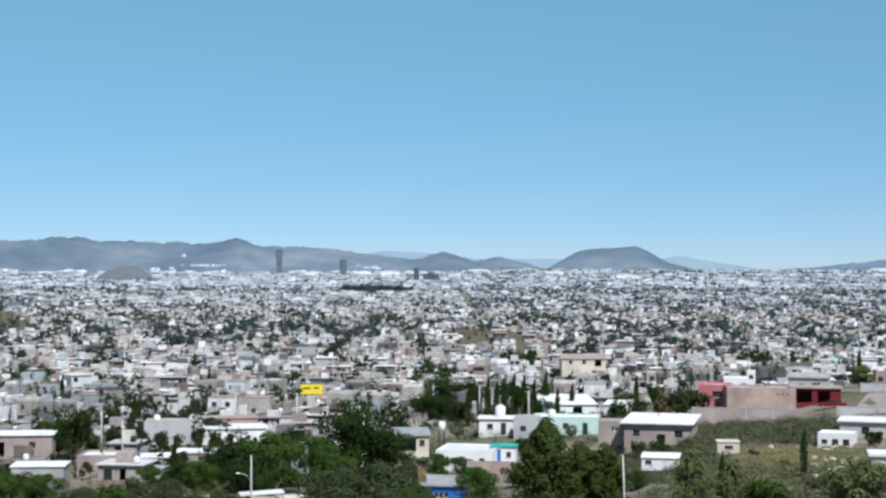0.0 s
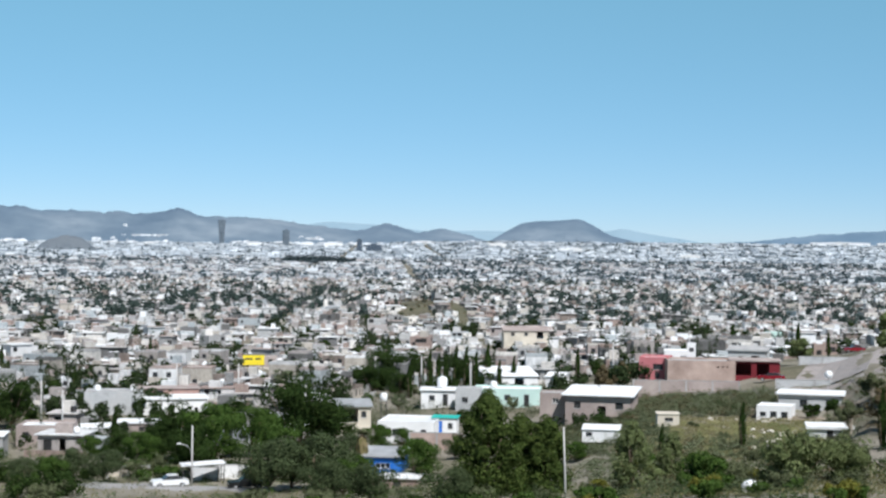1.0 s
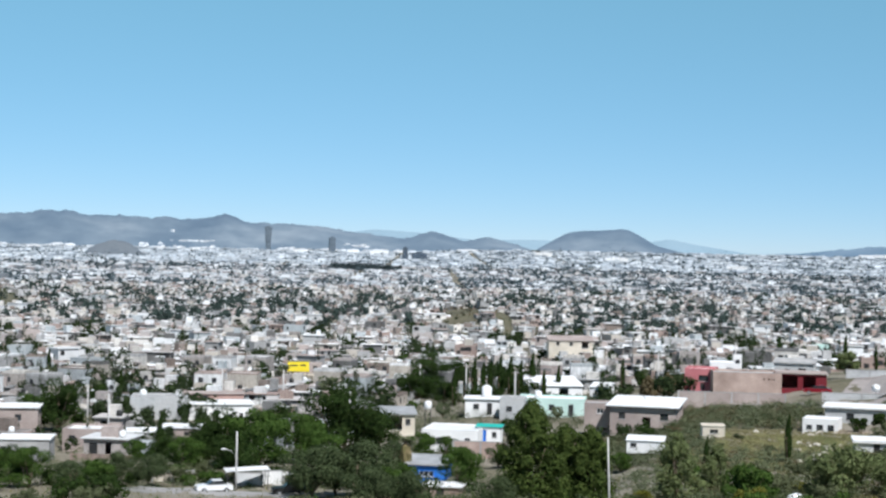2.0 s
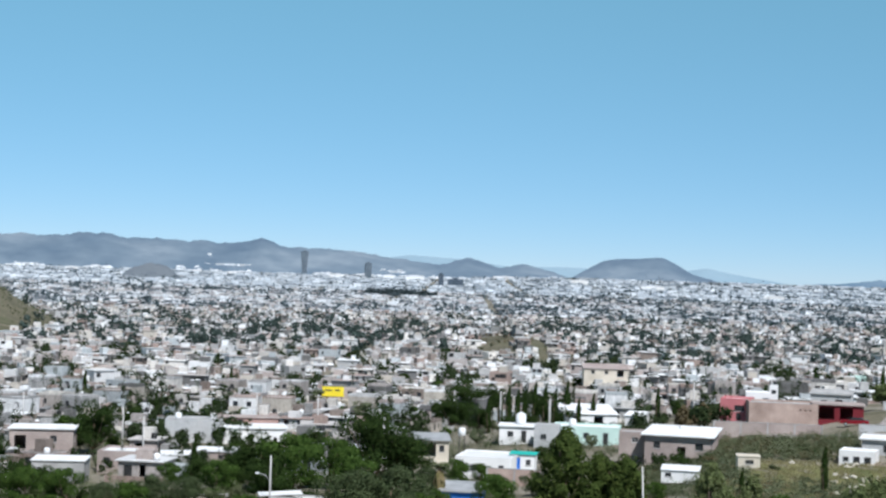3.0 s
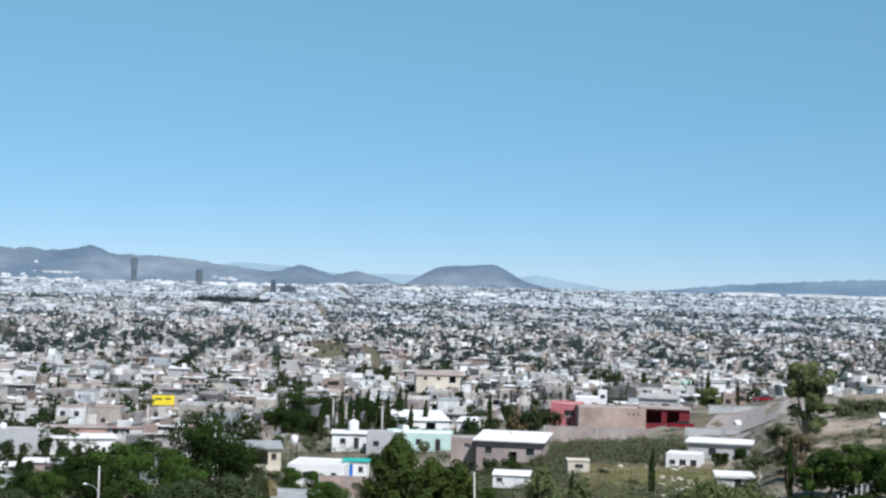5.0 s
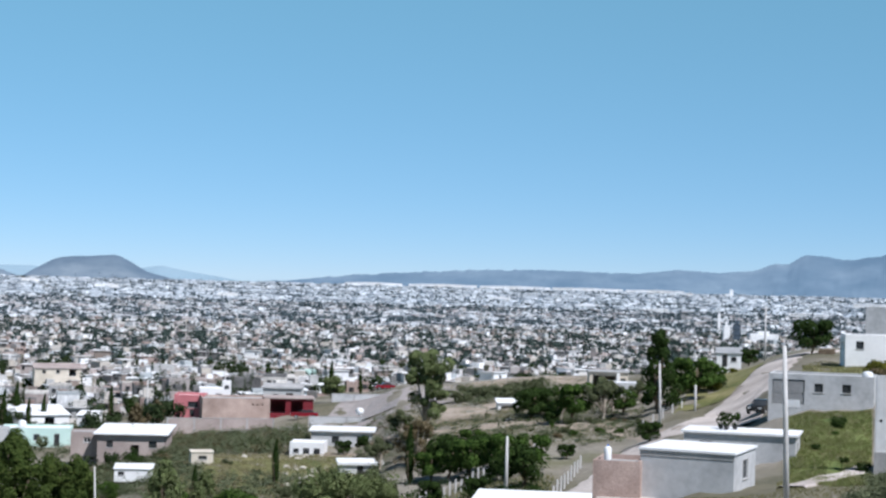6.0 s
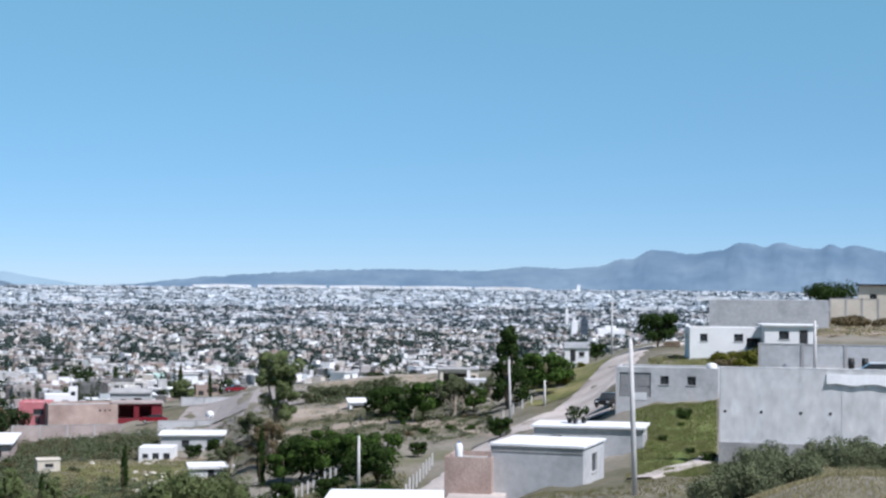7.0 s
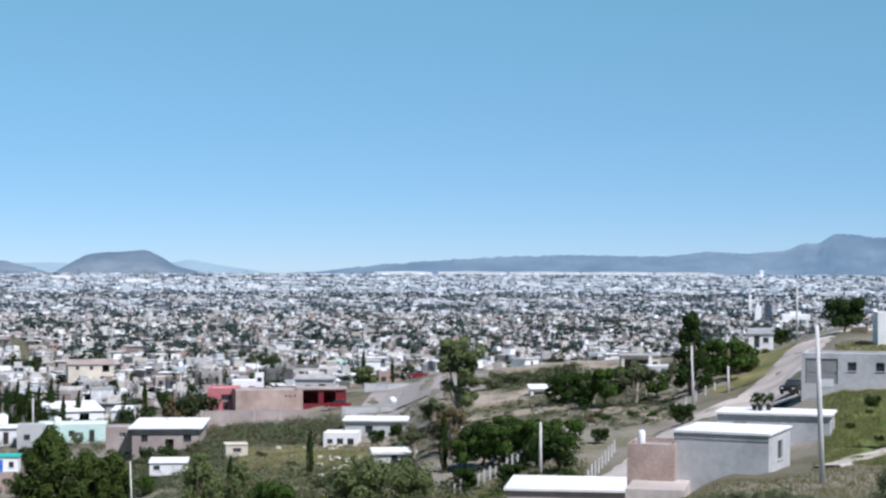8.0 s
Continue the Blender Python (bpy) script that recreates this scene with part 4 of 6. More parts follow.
def utility_pole(h=8.0, arm=True, lamp=False, lean=0.0, r=0.15, label="pale concrete utility pole with a short crossarm"):
    top = tagged(new("utility_pole"), label, "utility pole", "utility poles")
    part("pole", Geo().tube([(0, 0, -0.8), (lean * 0.5 * h, 0, h * 0.5), (lean * h, 0, h)], [r * 1.13, r * 0.97, r * 0.73], 10), POLE, top, smooth=True)
    if arm:
        part("crossarm", Geo().box(lean * h - 0.7, lean * h + 0.7, -0.05, 0.05, h - 0.45, h - 0.35), WOOD, top)
        for k in (-0.55, 0.0, 0.55):
            part("insulator", Geo().tube([(lean * h + k, 0, h - 0.35), (lean * h + k, 0, h - 0.2)], [0.04, 0.05], 8), TANKWHITE, top)
    if lamp:
        a = part("lamp_arm", Geo().tube([(0, 0, h - 3.0), (-0.6, 0, h - 2.3), (-1.4, 0, h - 2.05)], [0.035, 0.03, 0.03], 6), SHEET, top)
        part("lamp_head", Geo().box(-1.8, -1.3, -0.12, 0.12, h - 2.12, h - 2.0, None, 0.8), TANKWHITE, a)
    return top


def car(paint, label, kind_name="car", long=4.2):
    top = tagged(new(kind_name), label, "car")
    L, W = long / 2, 0.86
    body = Geo().prism([(-L, 0.35), (-L, 0.75), (-L * 0.9, 0.88), (-L * 0.45, 0.95), (L * 0.55, 0.98), (L * 0.95, 0.9), (L, 0.6), (L, 0.35)], -W, W)
    part("body", body, paint, top)
    part("cabin", Geo().prism([(-L * 0.42, 0.952), (-L * 0.12, 1.4), (L * 0.42, 1.42), (L * 0.72, 0.982)], -W * 0.86, W * 0.86), GLASS, top)
    part("roof", Geo().prism([(-L * 0.14, 1.39), (-L * 0.1, 1.45), (L * 0.4, 1.47), (L * 0.45, 1.41)], -W * 0.84, W * 0.84), paint, top)
    for x in (-L * 0.62, L * 0.62):
        for y in (-W, W):
            w = part("wheel", Geo().tube([(x, y - 0.1, 0.31), (x, y + 0.1, 0.31)], [0.31, 0.31], 14), TYRE, top)
            part("rim", Geo().tube([(x, y - 0.105, 0.31), (x, y + 0.105, 0.31)], [0.18, 0.18], 10), SHEET, w)
    for y in (-0.6, 0.6):
        part("headlight", Geo().box(-L - 0.02, -L + 0.05, y - 0.16, y + 0.16, 0.6, 0.74), TANKWHITE, top)
    return top


def leaves(rng, lumps, per, size, flat=0.28):
    """Small bent leaf sprays round lumps of (x, y, z, rx, rz): verts and quads."""
    vs = []
    for x, y, z, rx, rz in lumps:
        p = rng.normal(0, 1, (per, 3))
        p /= np.linalg.norm(p, axis=1)[:, None]
        out = p.copy()
        p *= (rng.uniform(0.55, 1.08, per) ** 0.6)[:, None]
        c = np.array([x, y, z]) + p * np.array([rx, rx, rz])
        nrm = out + rng.normal(0, flat, (per, 3))
        nrm /= np.linalg.norm(nrm, axis=1)[:, None]
        t = np.cross(nrm, rng.normal(0, 1, (per, 3)))
        t /= np.linalg.norm(t, axis=1)[:, None] + 1e-6
        b = np.cross(nrm, t)
        s = size * rng.uniform(0.6, 1.4, per)[:, None]
        vs.append(np.stack([c - t * s, c - b * s * 0.55 + nrm * s * 0.15, c + t * s, c + b * s * 0.55 + nrm * s * 0.15], 1).reshape(-1, 3))
    v = np.concatenate(vs)
    return v, np.arange(len(v)).reshape(-1, 4)


def tree(seed, h, spread, trunk_h, foliage, bark, label, name="tree", n=16, per=170, size=0.22, shape="round", category="tree"):
    """A tapered trunk with limbs, and a ragged crown of leaf sprays."""
    rng = np.random.RandomState(seed)
    top = tagged(new(name), label, category)
    lumps = []
    ch = h - trunk_h
    for k in range(n):
        if shape == "round":
            a, r = rng.uniform(0, 6.28), spread * math.sqrt(rng.rand()) * 0.72
            z = trunk_h + ch * (0.12 + 0.76 * rng.rand() * (1 - 0.45 * (r / spread) ** 2))
            q = spread * rng.uniform(0.26, 0.42)
            lumps.append((r * math.cos(a), r * math.sin(a), z, q, q * rng.uniform(0.6, 0.85)))
        elif shape == "cone":
            u = (k + rng.rand()) / n
            a, r = k * 2.4 + rng.rand(), spread * (1 - u) ** 0.8 * rng.uniform(0.35, 0.75)
            q = spread * (0.42 - 0.26 * u) * rng.uniform(0.8, 1.15)
            lumps.append((r * math.cos(a), r * math.sin(a), trunk_h + ch * u * 0.95, q, q * 0.9))
        elif shape == "bushy":
            u = (k + rng.rand()) / n
            a, r = k * 2.4 + rng.rand(), spread * (1.02 - u) ** 0.62 * rng.uniform(0.3, 0.82)
            q = spread * (0.31 - 0.15 * u) * rng.uniform(0.65, 1.25)
            lumps.append((r * math.cos(a), r * math.sin(a), trunk_h + ch * u * rng.uniform(0.86, 0.97), q, q * rng.uniform(0.8, 1.3)))
        elif shape == "column":
            u = (k + 0.5) / n
            q = spread * (0.55 + 0.5 * math.sin(math.pi * min(1, u * 0.9 + 0.1))) * (1.0 if u < 0.7 else (1.05 - u) / 0.35)
            lumps.append((rng.normal(0, 0.12) * spread, rng.normal(0, 0.12) * spread, trunk_h + ch * u, q, ch / n * 1.1))
        elif shape == "open":
            a, r = rng.uniform(0, 6.28), spread * rng.uniform(0.15, 0.85)
            z = trunk_h + ch * (rng.uniform(0.05, 1.0) if k % 3 else rng.uniform(0.55, 1.0))
            q = spread * rng.uniform(0.18, 0.34)
            lumps.append((r * math.cos(a), r * math.sin(a), z, q, q * rng.uniform(0.7, 1.1)))
    v, f = leaves(rng, lumps, per, size)
    crown = new("crown", np_mesh("crown", v, f, [foliage]))
    crown.parent = top
    g = Geo()
    bend = rng.normal(0, 0.05 * h, 2)
    mid = (bend[0] * 0.5, bend[1] * 0.5, trunk_h * 0.7)
    tip = (bend[0], bend[1], trunk_h + ch * 0.55)
    r0 = 0.035 * h * (0.6 if shape == "column" else 1)
    g.tube([(0, 0, -0.5), (0, 0, 0.2), mid, tip], [r0 * 1.3, r0, r0 * 0.8, r0 * 0.3], 8)
    for lx, ly, lz, q, _ in lumps[:: max(1, n // 7)]:
        g.tube([mid, ((mid[0] + lx) * 0.55, (mid[1] + ly) * 0.55, (mid[2] + lz) * 0.52), (lx, ly, lz)], [r0 * 0.5, r0 * 0.3, r0 * 0.12], 5)
    part("trunk", g, bark, top, smooth=True)
    return top


def palm(h=4.2):
    top = tagged(new("palm_tree"), "shaggy palm with dry brown fronds", "palm")
    part("trunk", Geo().tube([(0, 0, -0.4), (0.05, 0, h * 0.5), (0.1, 0, h)], [0.32, 0.26, 0.24], 9), BARK, top, smooth=True)
    rng = np.random.RandomState(3)
    for hang, cnt, name, m in ((0, 26, "crown", LEAF_OLIVE), (1, 60, "dead_fronds", FROND)):
        vs = []
        for k in range(cnt):
            a, r = rng.uniform(0, 6.28), rng.uniform(0.9, 1.5)
            drop = rng.uniform(-0.4, 0.9) if not hang else rng.uniform(-1.9, -0.3)
            z0 = h - (rng.uniform(0, 0.2) if not hang else rng.uniform(0.1, 1.8))
            d, s = Vector((math.cos(a), math.sin(a), 0)), Vector((-math.sin(a), math.cos(a), 0))
            p0, p1 = Vector((0.1, 0, z0)), Vector((0.1, 0, z0 + drop)) + d * r * (1 if not hang else 0.6)
            pm = (p0 + p1) / 2 + Vector((0, 0, 0.25)) + d * 0.15
            for a0, a1, w0, w1 in ((p0, pm, 0.06, 0.26), (pm, p1, 0.26, 0.04)):
                vs += [a0 - s * w0, a0 + s * w0, a1 + s * w1, a1 - s * w1]
        v = np.array([tuple(k) for k in vs])
        ob = new(name, np_mesh(name, v, np.arange(len(v)).reshape(-1, 4), [m]))
        ob.parent = top
    return top


def shrub(seed, r, h, foliage, label, per=90, n=12, size=0.12):
    rng = np.random.RandomState(seed)
    top = tagged(new("shrub"), label, "shrub", "shrubs on the slope")
    lumps = []
    for k in range(n):
        a, q = rng.uniform(0, 6.28), rng.uniform(0.1, 0.85) * r
        s = r * rng.uniform(0.2, 0.42)
        lumps.append((q * math.cos(a), q * math.sin(a), h * rng.uniform(0.2, 0.72), s, s * 0.9 * h / r))
    v, f = leaves(rng, lumps, per, size)
    fo = new("foliage", np_mesh("foliage", v, f, [foliage]))
    fo.parent = top
    g = Geo()
    for lx, ly, lz, _, _ in lumps[:5]:
        g.tube([(0, 0, -0.2), (lx * 0.5, ly * 0.5, lz * 0.4), (lx, ly, lz)], [0.05, 0.04, 0.015], 5)
    part("stem", g, BARK, top)
    return top


def block_wall(length, height, material, label, posts=0, cap=True, thick=0.16, skirt=1.5, name="boundary_wall"):
    """A straight boundary wall about its own middle, with posts that stand proud."""
    top = tagged(new(name), label, "wall")
    part("wall_panel", Geo().box(-length / 2, length / 2, -thick / 2, thick / 2, -skirt, height), material, top)
    if cap:
        part("coping", Geo().box(-length / 2, length / 2, -thick / 2 - 0.03, thick / 2 + 0.03, height + 0.003, height + 0.09), CONCRETE, top)
    for k in range(posts):
        x = -length / 2 + length * k / max(1, posts - 1)
        part("post", Geo().box(x - 0.12, x + 0.12, -thick / 2 - 0.06, thick / 2 + 0.06, -skirt, height + 0.12), CONCRETE, top)
    return top

TAKEN = []          # plan places already built on


def stand(ob, az, front, depth, ztop, h, turn=0.0):
    """Sets a house with its front face at a distance and its roof at a height below the eye."""
    x, y = P(az, front + depth / 2)
    ob.matrix_basis = pose(x, y, EYE + ztop - h, 0, 0, -az + turn)
    TAKEN.append((x, y))
    return ob


# ---- hillside on the right: the block house and its neighbours ----
stand(house("small grey block house with a white slab roof", 6.0, 6.2, 2.6, BLOCK, ROOFWHITE, {
    "r": [("window", -0.5, 0.9, 0.85, 2.05)], "b": [("door", -0.5, 0.5, 0.0, 2.1)]}, eave=0.12, slab=0.14, skirt=2.5, band=CONCRETE), 9.9, 105.5, 6.2, -10.1, 2.74, -14)
annex = stand(house("unfinished brown brick annex with an open top", 3.0, 4.2, 2.3, BRICK, ROOFGREY, {"l": [("door", -0.5, 0.5, 0.0, 2.0)]}, skirt=2.5), 7.28, 105.6, 4.2, -10.95, 2.6, -8)
rear_house = stand(house("low grey house with a long white roof", 8.4, 4.6, 2.5, BLOCK, ROOFWHITE, {"r": [("window", -0.6, 0.6, 0.9, 1.9)], "f": [("window", -3, -2, 0.9, 1.9)]}, eave=0.2, slab=0.16, skirt=3), 11.35, 128, 4.6, -10.75, 2.66, -6)
stand(house("pale pink house with a broad white flat roof", 9.3, 7.4, 2.7, DUSTY, ROOFWHITE, {
    "f": [("window", 0.2, 1.5, 0.9, 2.0), ("door", -2.6, -1.6, 0, 2.1)], "r": [("window", -1, 0.2, 0.9, 2.0)]}, eave=0.22, slab=0.16, skirt=3), 4.55, 118, 7.4, -15.5, 2.86, -3)
for bx, by, m in ((-1.2, 0.5, "pot"), (-0.6, 1.1, "pot"), (-1.7, 1.2, "pot")):
    p = tagged(new("potted_plant"), "dark potted plant standing on a white roof", "plant", "plants on the roof")
    part("pot", Geo().tube([(0, 0, 0), (0, 0, 0.35)], [0.16, 0.22], 10), IRON, p)
    v, f = leaves(np.random.RandomState(int(bx * 10) + 90), [(0, 0, 0.7, 0.45, 0.5), (0.15, 0.1, 1.0, 0.3, 0.35)], 60, 0.12)
    lf = new("foliage", np_mesh("foliage", v, f, [LEAF_DARK]))
    lf.parent = p
    on_roof(p, rear_house, bx, by - 1, 2.664)
bl = tagged(new("gas_cylinder"), "blue and white gas cylinder on a brick annex", "gas cylinder")
part("cylinder", Geo().tube([(0, 0, 0), (0, 0, 0.1), (0, 0, 0.9), (0, 0, 1.05)], [0.2, 0.24, 0.24, 0.12], 12), TANKWHITE, bl, smooth=True)
part("valve", Geo().tube([(0, 0, 1.05), (0, 0, 1.18)], [0.05, 0.05], 8), BLUE, bl)
on_roof(bl, annex, -0.8, -0.6, 2.3)

pad = new("terrace", Geo().box(-1.2, 2.6, -5.0, 6.0, -4.5, 0.0, None, 0.94).mesh("terrace", DIRT))
pad.matrix_basis = pose(P(7.1, 106)[0], P(7.1, 106)[1], EYE - 13.25, 0, 0, -12)
tagged(pad, "dusty raised yard in front of a brick annex", "terrace", kind="structure")
put(utility_pole(8.55, False, lean=-0.037, label="tall bare concrete pole beside a footpath"), 12.86, 92)
put(utility_pole(5.5, False, label="pale concrete pole behind a white roof"), 3.36, 152)
put(utility_pole(7.3, True, lean=-0.03), 8.58, 195)
put(utility_pole(8.4, True), 12.05, 258)
put(utility_pole(8.0, True), 13.9, 420)
put(utility_pole(8.0, True), 17.3, 430)
put(utility_pole(3.2, False, label="weathered short concrete pole by the road"), 9.75, 205)

# the retained yard behind the tall wall
yard_c = P(19.9, 134)
yard = new("terrace", Geo().box(-5.6, 9.4, -15.5, 15.5, EYE - 14, EYE - 6.9).mesh("terrace", CONCRETE))
yard.matrix_basis = pose(yard_c[0], yard_c[1], 0, 0, 0, -19.9)
tagged(yard, "levelled concrete yard held by a tall wall", "terrace", kind="structure")
tall_wall = tagged(new("retaining_wall"), "tall grey plastered retaining wall with stained lower courses", "wall")
WL, WH = 17.6, 6.3
part("wall_panel", Geo().box(-WL / 2, WL / 2, -0.15, 0.15, 0, WH), STAINED, tall_wall)
part("footing", Geo().box(-WL / 2 - 0.02, WL / 2 + 0.02, -0.32, -0.152, -1.5, 1.1), CONCRETE, tall_wall, "rough stained concrete footing")
part("coping", Geo().box(-WL / 2, WL / 2, -0.16, 0.2, WH + 0.003, WH + 0.07), STAINED, tall_wall)
for k in (-WL / 2 + 0.2, -0.3, WL / 2 - 0.2):
    part("column", Geo().box(k - 0.13, k + 0.13, -0.165, -0.152, 1.1, WH), STAINED, tall_wall)
for k in (-8.4, -5.9, -3.2, -1.2):
    part("drain_hole", Geo().tube([(k, -0.17, 3.25), (k, -0.152, 3.25)], [0.11, 0.11], 8), DARK, tall_wall)
tx, ty = P(19.95, 118.2)
tall_wall.matrix_basis = pose(tx, ty, EYE - 11.95, 0, 0, -19.95)
TAKEN.append((tx, ty))
awning = tagged(new("awning"), "sagging white sheet awning on a grey wall", "awning")
ag = Geo()
for k in range(9):
    xk, sk = -2.6 + k * 0.66, 0.09 * math.sin(k * 1.7)
    ag.v += [(xk, -0.13, -0.46 + sk), (xk, 0, 0.25 + sk * 0.3), (xk, 0.06, 0.22 + sk * 0.3), (xk, -0.08, -0.49 + sk)]
for k in range(8):
    ag.f += [(4 * k + i, 4 * k + 4 + i, 4 * k + 4 + (i + 1) % 4, 4 * k + (i + 1) % 4) for i in range(4)]
ag.f += [(3, 2, 1, 0), (32, 33, 34, 35)]
part("sheet", ag, ROOFWHITE, awning)
for x in (-2.5, 0, 2.5):
    part("brace", Geo().tube([(x, 0.02, -0.58), (x, -0.09, -0.5)], [0.025, 0.025], 6), IRON, awning)
ax, ay = P(20.5, 118.03)
awning.matrix_basis = pose(ax, ay, EYE - 6.2, 0, 0, -19.95)
suv = car(CARWHITE, "white car parked in a concrete yard", long=4.3)
sx_, sy_ = P(20.75, 126)
suv.matrix_basis = pose(sx_, sy_, EYE - 6.9, 0, 0, -18)
yard_wall = block_wall(14.6, 2.0, BLOCK, "long grey block wall at the back of a yard", posts=5)
wx, wy = P(19.87, 147.5)
yard_wall.matrix_basis = pose(wx, wy, EYE - 6.95, 0, 0, -19.4)
TAKEN.append((wx, wy))
lp = utility_pole(4.1, False, label="short white-painted post in a yard")
lx_, ly_ = P(18.86, 146)
lp.matrix_basis = pose(lx_, ly_, EYE - 6.9 - 0.0, 0, 0, 0)
for az_, d_ in ((20.05, 146.2), (20.5, 146.0)):
    dr = tagged(new("barrel"), "dark plastic barrel by a yard wall", "barrel")
    part("drum", Geo().tube([(0, 0, 0), (0, 0, 0.45), (0, 0, 0.9)], [0.27, 0.3, 0.27], 12), TANKBLACK, dr, smooth=True)
    part("lid", Geo().tube([(0, 0, 0.9), (0, 0, 0.94)], [0.28, 0.26], 12), IRON, dr)
    qx, qy = P(az_, d_)
    dr.matrix_basis = pose(qx, qy, EYE - 6.9, 0, 0, 0)

low_house = stand(house("long low grey block house with two small windows", 9.7, 6.0, 3.2, BLOCK, ROOFGREY, {
    "f": [("window", -0.6, 0.2, 1.75, 2.55), ("window", 1.95, 2.75, 1.75, 2.55), ("door", -4.5, -1.5, 0.5, 2.85)]}, parapet=0.15, skirt=2.5, door_mat=OLDBLOCK), 13.97, 160, 6, -7.75, 3.35, -3)
part("patched_panel", Geo().box(-3.3, -1.9, -3.03, -3.004, 0.2, 0.95), PLASTER, low_house, "pale plastered patch")
on_roof(water_tank(True, 0.5, 0.8), low_house, 4.2, -1.8, 3.05)
stand(house("bright white single-storey house with small windows", 8.9, 6.0, 2.85, WHITE, ROOFGREY, {
    "f": [("window", -3.2, -2.3, 1.3, 2.2), ("window", 0.9, 2.0, 1.3, 2.2), ("hole", 2.4, 4.2, 0.4, 1.75)], "l": [("window", -1, 0.2, 1.2, 2.1)]}, parapet=0.12, skirt=2), 15.83, 204, 6, -4.9, 2.97, 7)
stand(house("white house wing with an overhanging slab roof", 6.0, 5.5, 2.5, WHITE, ROOFWHITE, {
    "f": [("window", -1.3, -0.1, 0.9, 1.9), ("door", 1.1, 2.1, 0.0, 2.05)]}, eave=0.3, slab=0.18, skirt=2), 17.95, 202, 5.5, -4.4, 2.68, 7)
stand(house("long windowless grey block hall", 17.1, 9.0, 3.9, BLOCK, ROOFGREY, {"l": [("door", -1, 0, 0, 2.1)]}, parapet=0.0, skirt=2.5), 17.33, 246, 9, -1.85, 3.9, 0)
cream_wall = block_wall(7.4, 2.6, CREAM, "cream plastered boundary wall above a bank", posts=4)
cwx, cwy = P(20.15, 270)
cream_wall.matrix_basis = pose(cwx, cwy, EYE - 4.3, 0, 0, -18)
TAKEN.append((cwx, cwy))
stand(house("cream house with a dark overhanging roof", 11.0, 7.0, 3.9, CREAM, IRON, {"f": [("window", -3.6, -2.4, 1.4, 2.5), ("window", 0.6, 1.8, 1.4, 2.5)]}, eave=0.5, slab=0.35, skirt=3.5), 21.35, 300, 7, 0.75, 4.25, 0)
stand(house("tiny white house with a grey sloping roof", 3.6, 4.0, 2.0, WHITE, SHEET, {"f": [("window", 0.3, 1.1, 0.8, 1.5), ("door", -1.0, -0.2, 0.0, 1.8)]}, eave=0.2, slab=0.1, slope=0.7, skirt=2.5), 10.85, 250, 4, -9.3, 2.1, 0)
carport_house = stand(house("house with a dark open carport and a white post", 6.2, 6.0, 2.9, CREAM, ROOFGREY, {"f": [("hole", -2.6, 1.2, 0.2, 2.4), ("window", 1.9, 2.7, 1.0, 2.0)]}, eave=0.25, slab=0.16, skirt=2.5), 6.75, 268, 6, -13.6, 3.06, 4)
part("post", Geo().box(1.25, 1.75, -3.3, -3.06, 0, 2.9), WHITE, carport_house, "white painted post")
stand(house("grey block shed below a carport", 6.5, 5.0, 2.4, BLOCK, ROOFWHITE, {"f": [("window", -1.6, -0.7, 1.0, 1.8)]}, parapet=0.1, skirt=2.5), 7.2, 252, 5, -14.4, 2.5, 2)
shed = stand(house("open shed with a white tilted sheet roof", 3.2, 3.2, 1.9, WHITE, ROOFWHITE, {"f": [("hole", -1.2, 0.9, 0.1, 1.5)]}, eave=0.25, slab=0.1, slope=0.45, skirt=2), 3.36, 244, 3.2, -17.4, 2.0, 6)
stand(house("small white and red outbuilding under trees", 3.4, 3.4, 2.1, WHITE, SHEET, {"f": [("door", -1.3, -0.5, 0, 1.8)]}, eave=0.15, slab=0.1, skirt=2, door_mat=REDPAINT), 5.15, 246, 3.4, -16.2, 2.2, -12)
put(car(CARBLACK, "dark car parked at the roadside", long=3.9), 11.95, 172, 70)
wp_ = tagged(new("wood_pile"), "low pile of brown firewood", "wood pile")
for k in range(9):
    part("log", Geo().tube([(-1.2 + 0.1 * (k % 3), -0.5 + 0.28 * (k % 4), 0.14 + 0.24 * (k // 4)), (1.1 - 0.15 * (k % 2), -0.45 + 0.28 * (k % 4), 0.14 + 0.24 * (k // 4))], [0.13, 0.11], 7), WOOD, wp_)
put(wp_, 14.1, 232)

# ---- middle: pink house, garage, meadow houses ----
pink = stand(house("salmon pink house with one dark window", 5.2, 6.0, 3.3, PINK, ROOFWHITE, {
    "f": [("window", -0.2, 1.5, 1.5, 2.5), ("door", 0.1, 0.9, 0.0, 1.2)], "l": [("window", -1, 0.2, 1.4, 2.3)]}, parapet=0.35, skirt=2), -7.53, 290, 6, -20.6, 3.65, -6)
stand(house("long bare brick house with a flat roof", 11.4, 7.5, 3.2, BRICK, ROOFGREY, {"f": [("hole", 2.6, 2.9, 2.3, 2.6), ("hole", 3.4, 3.7, 2.3, 2.6), ("hole", 4.2, 4.5, 2.3, 2.6)]}, parapet=0.3, skirt=2.5), -6.05, 283, 7.5, -20.55, 3.5, 5)
garage = stand(house("red garage with dark open bays", 8.1, 6.0, 2.7, REDPAINT, DUSTY, {"f": [("hole", -3.5, -0.7, 0.3, 2.3), ("hole", 0.2, 2.3, 0.3, 2.3)], "r": [("hole", -1.5, 1.5, 0.3, 2.2)]}, eave=0.3, slab=0.2, skirt=2), -4.2, 284, 6, -20.35, 2.9, 3)
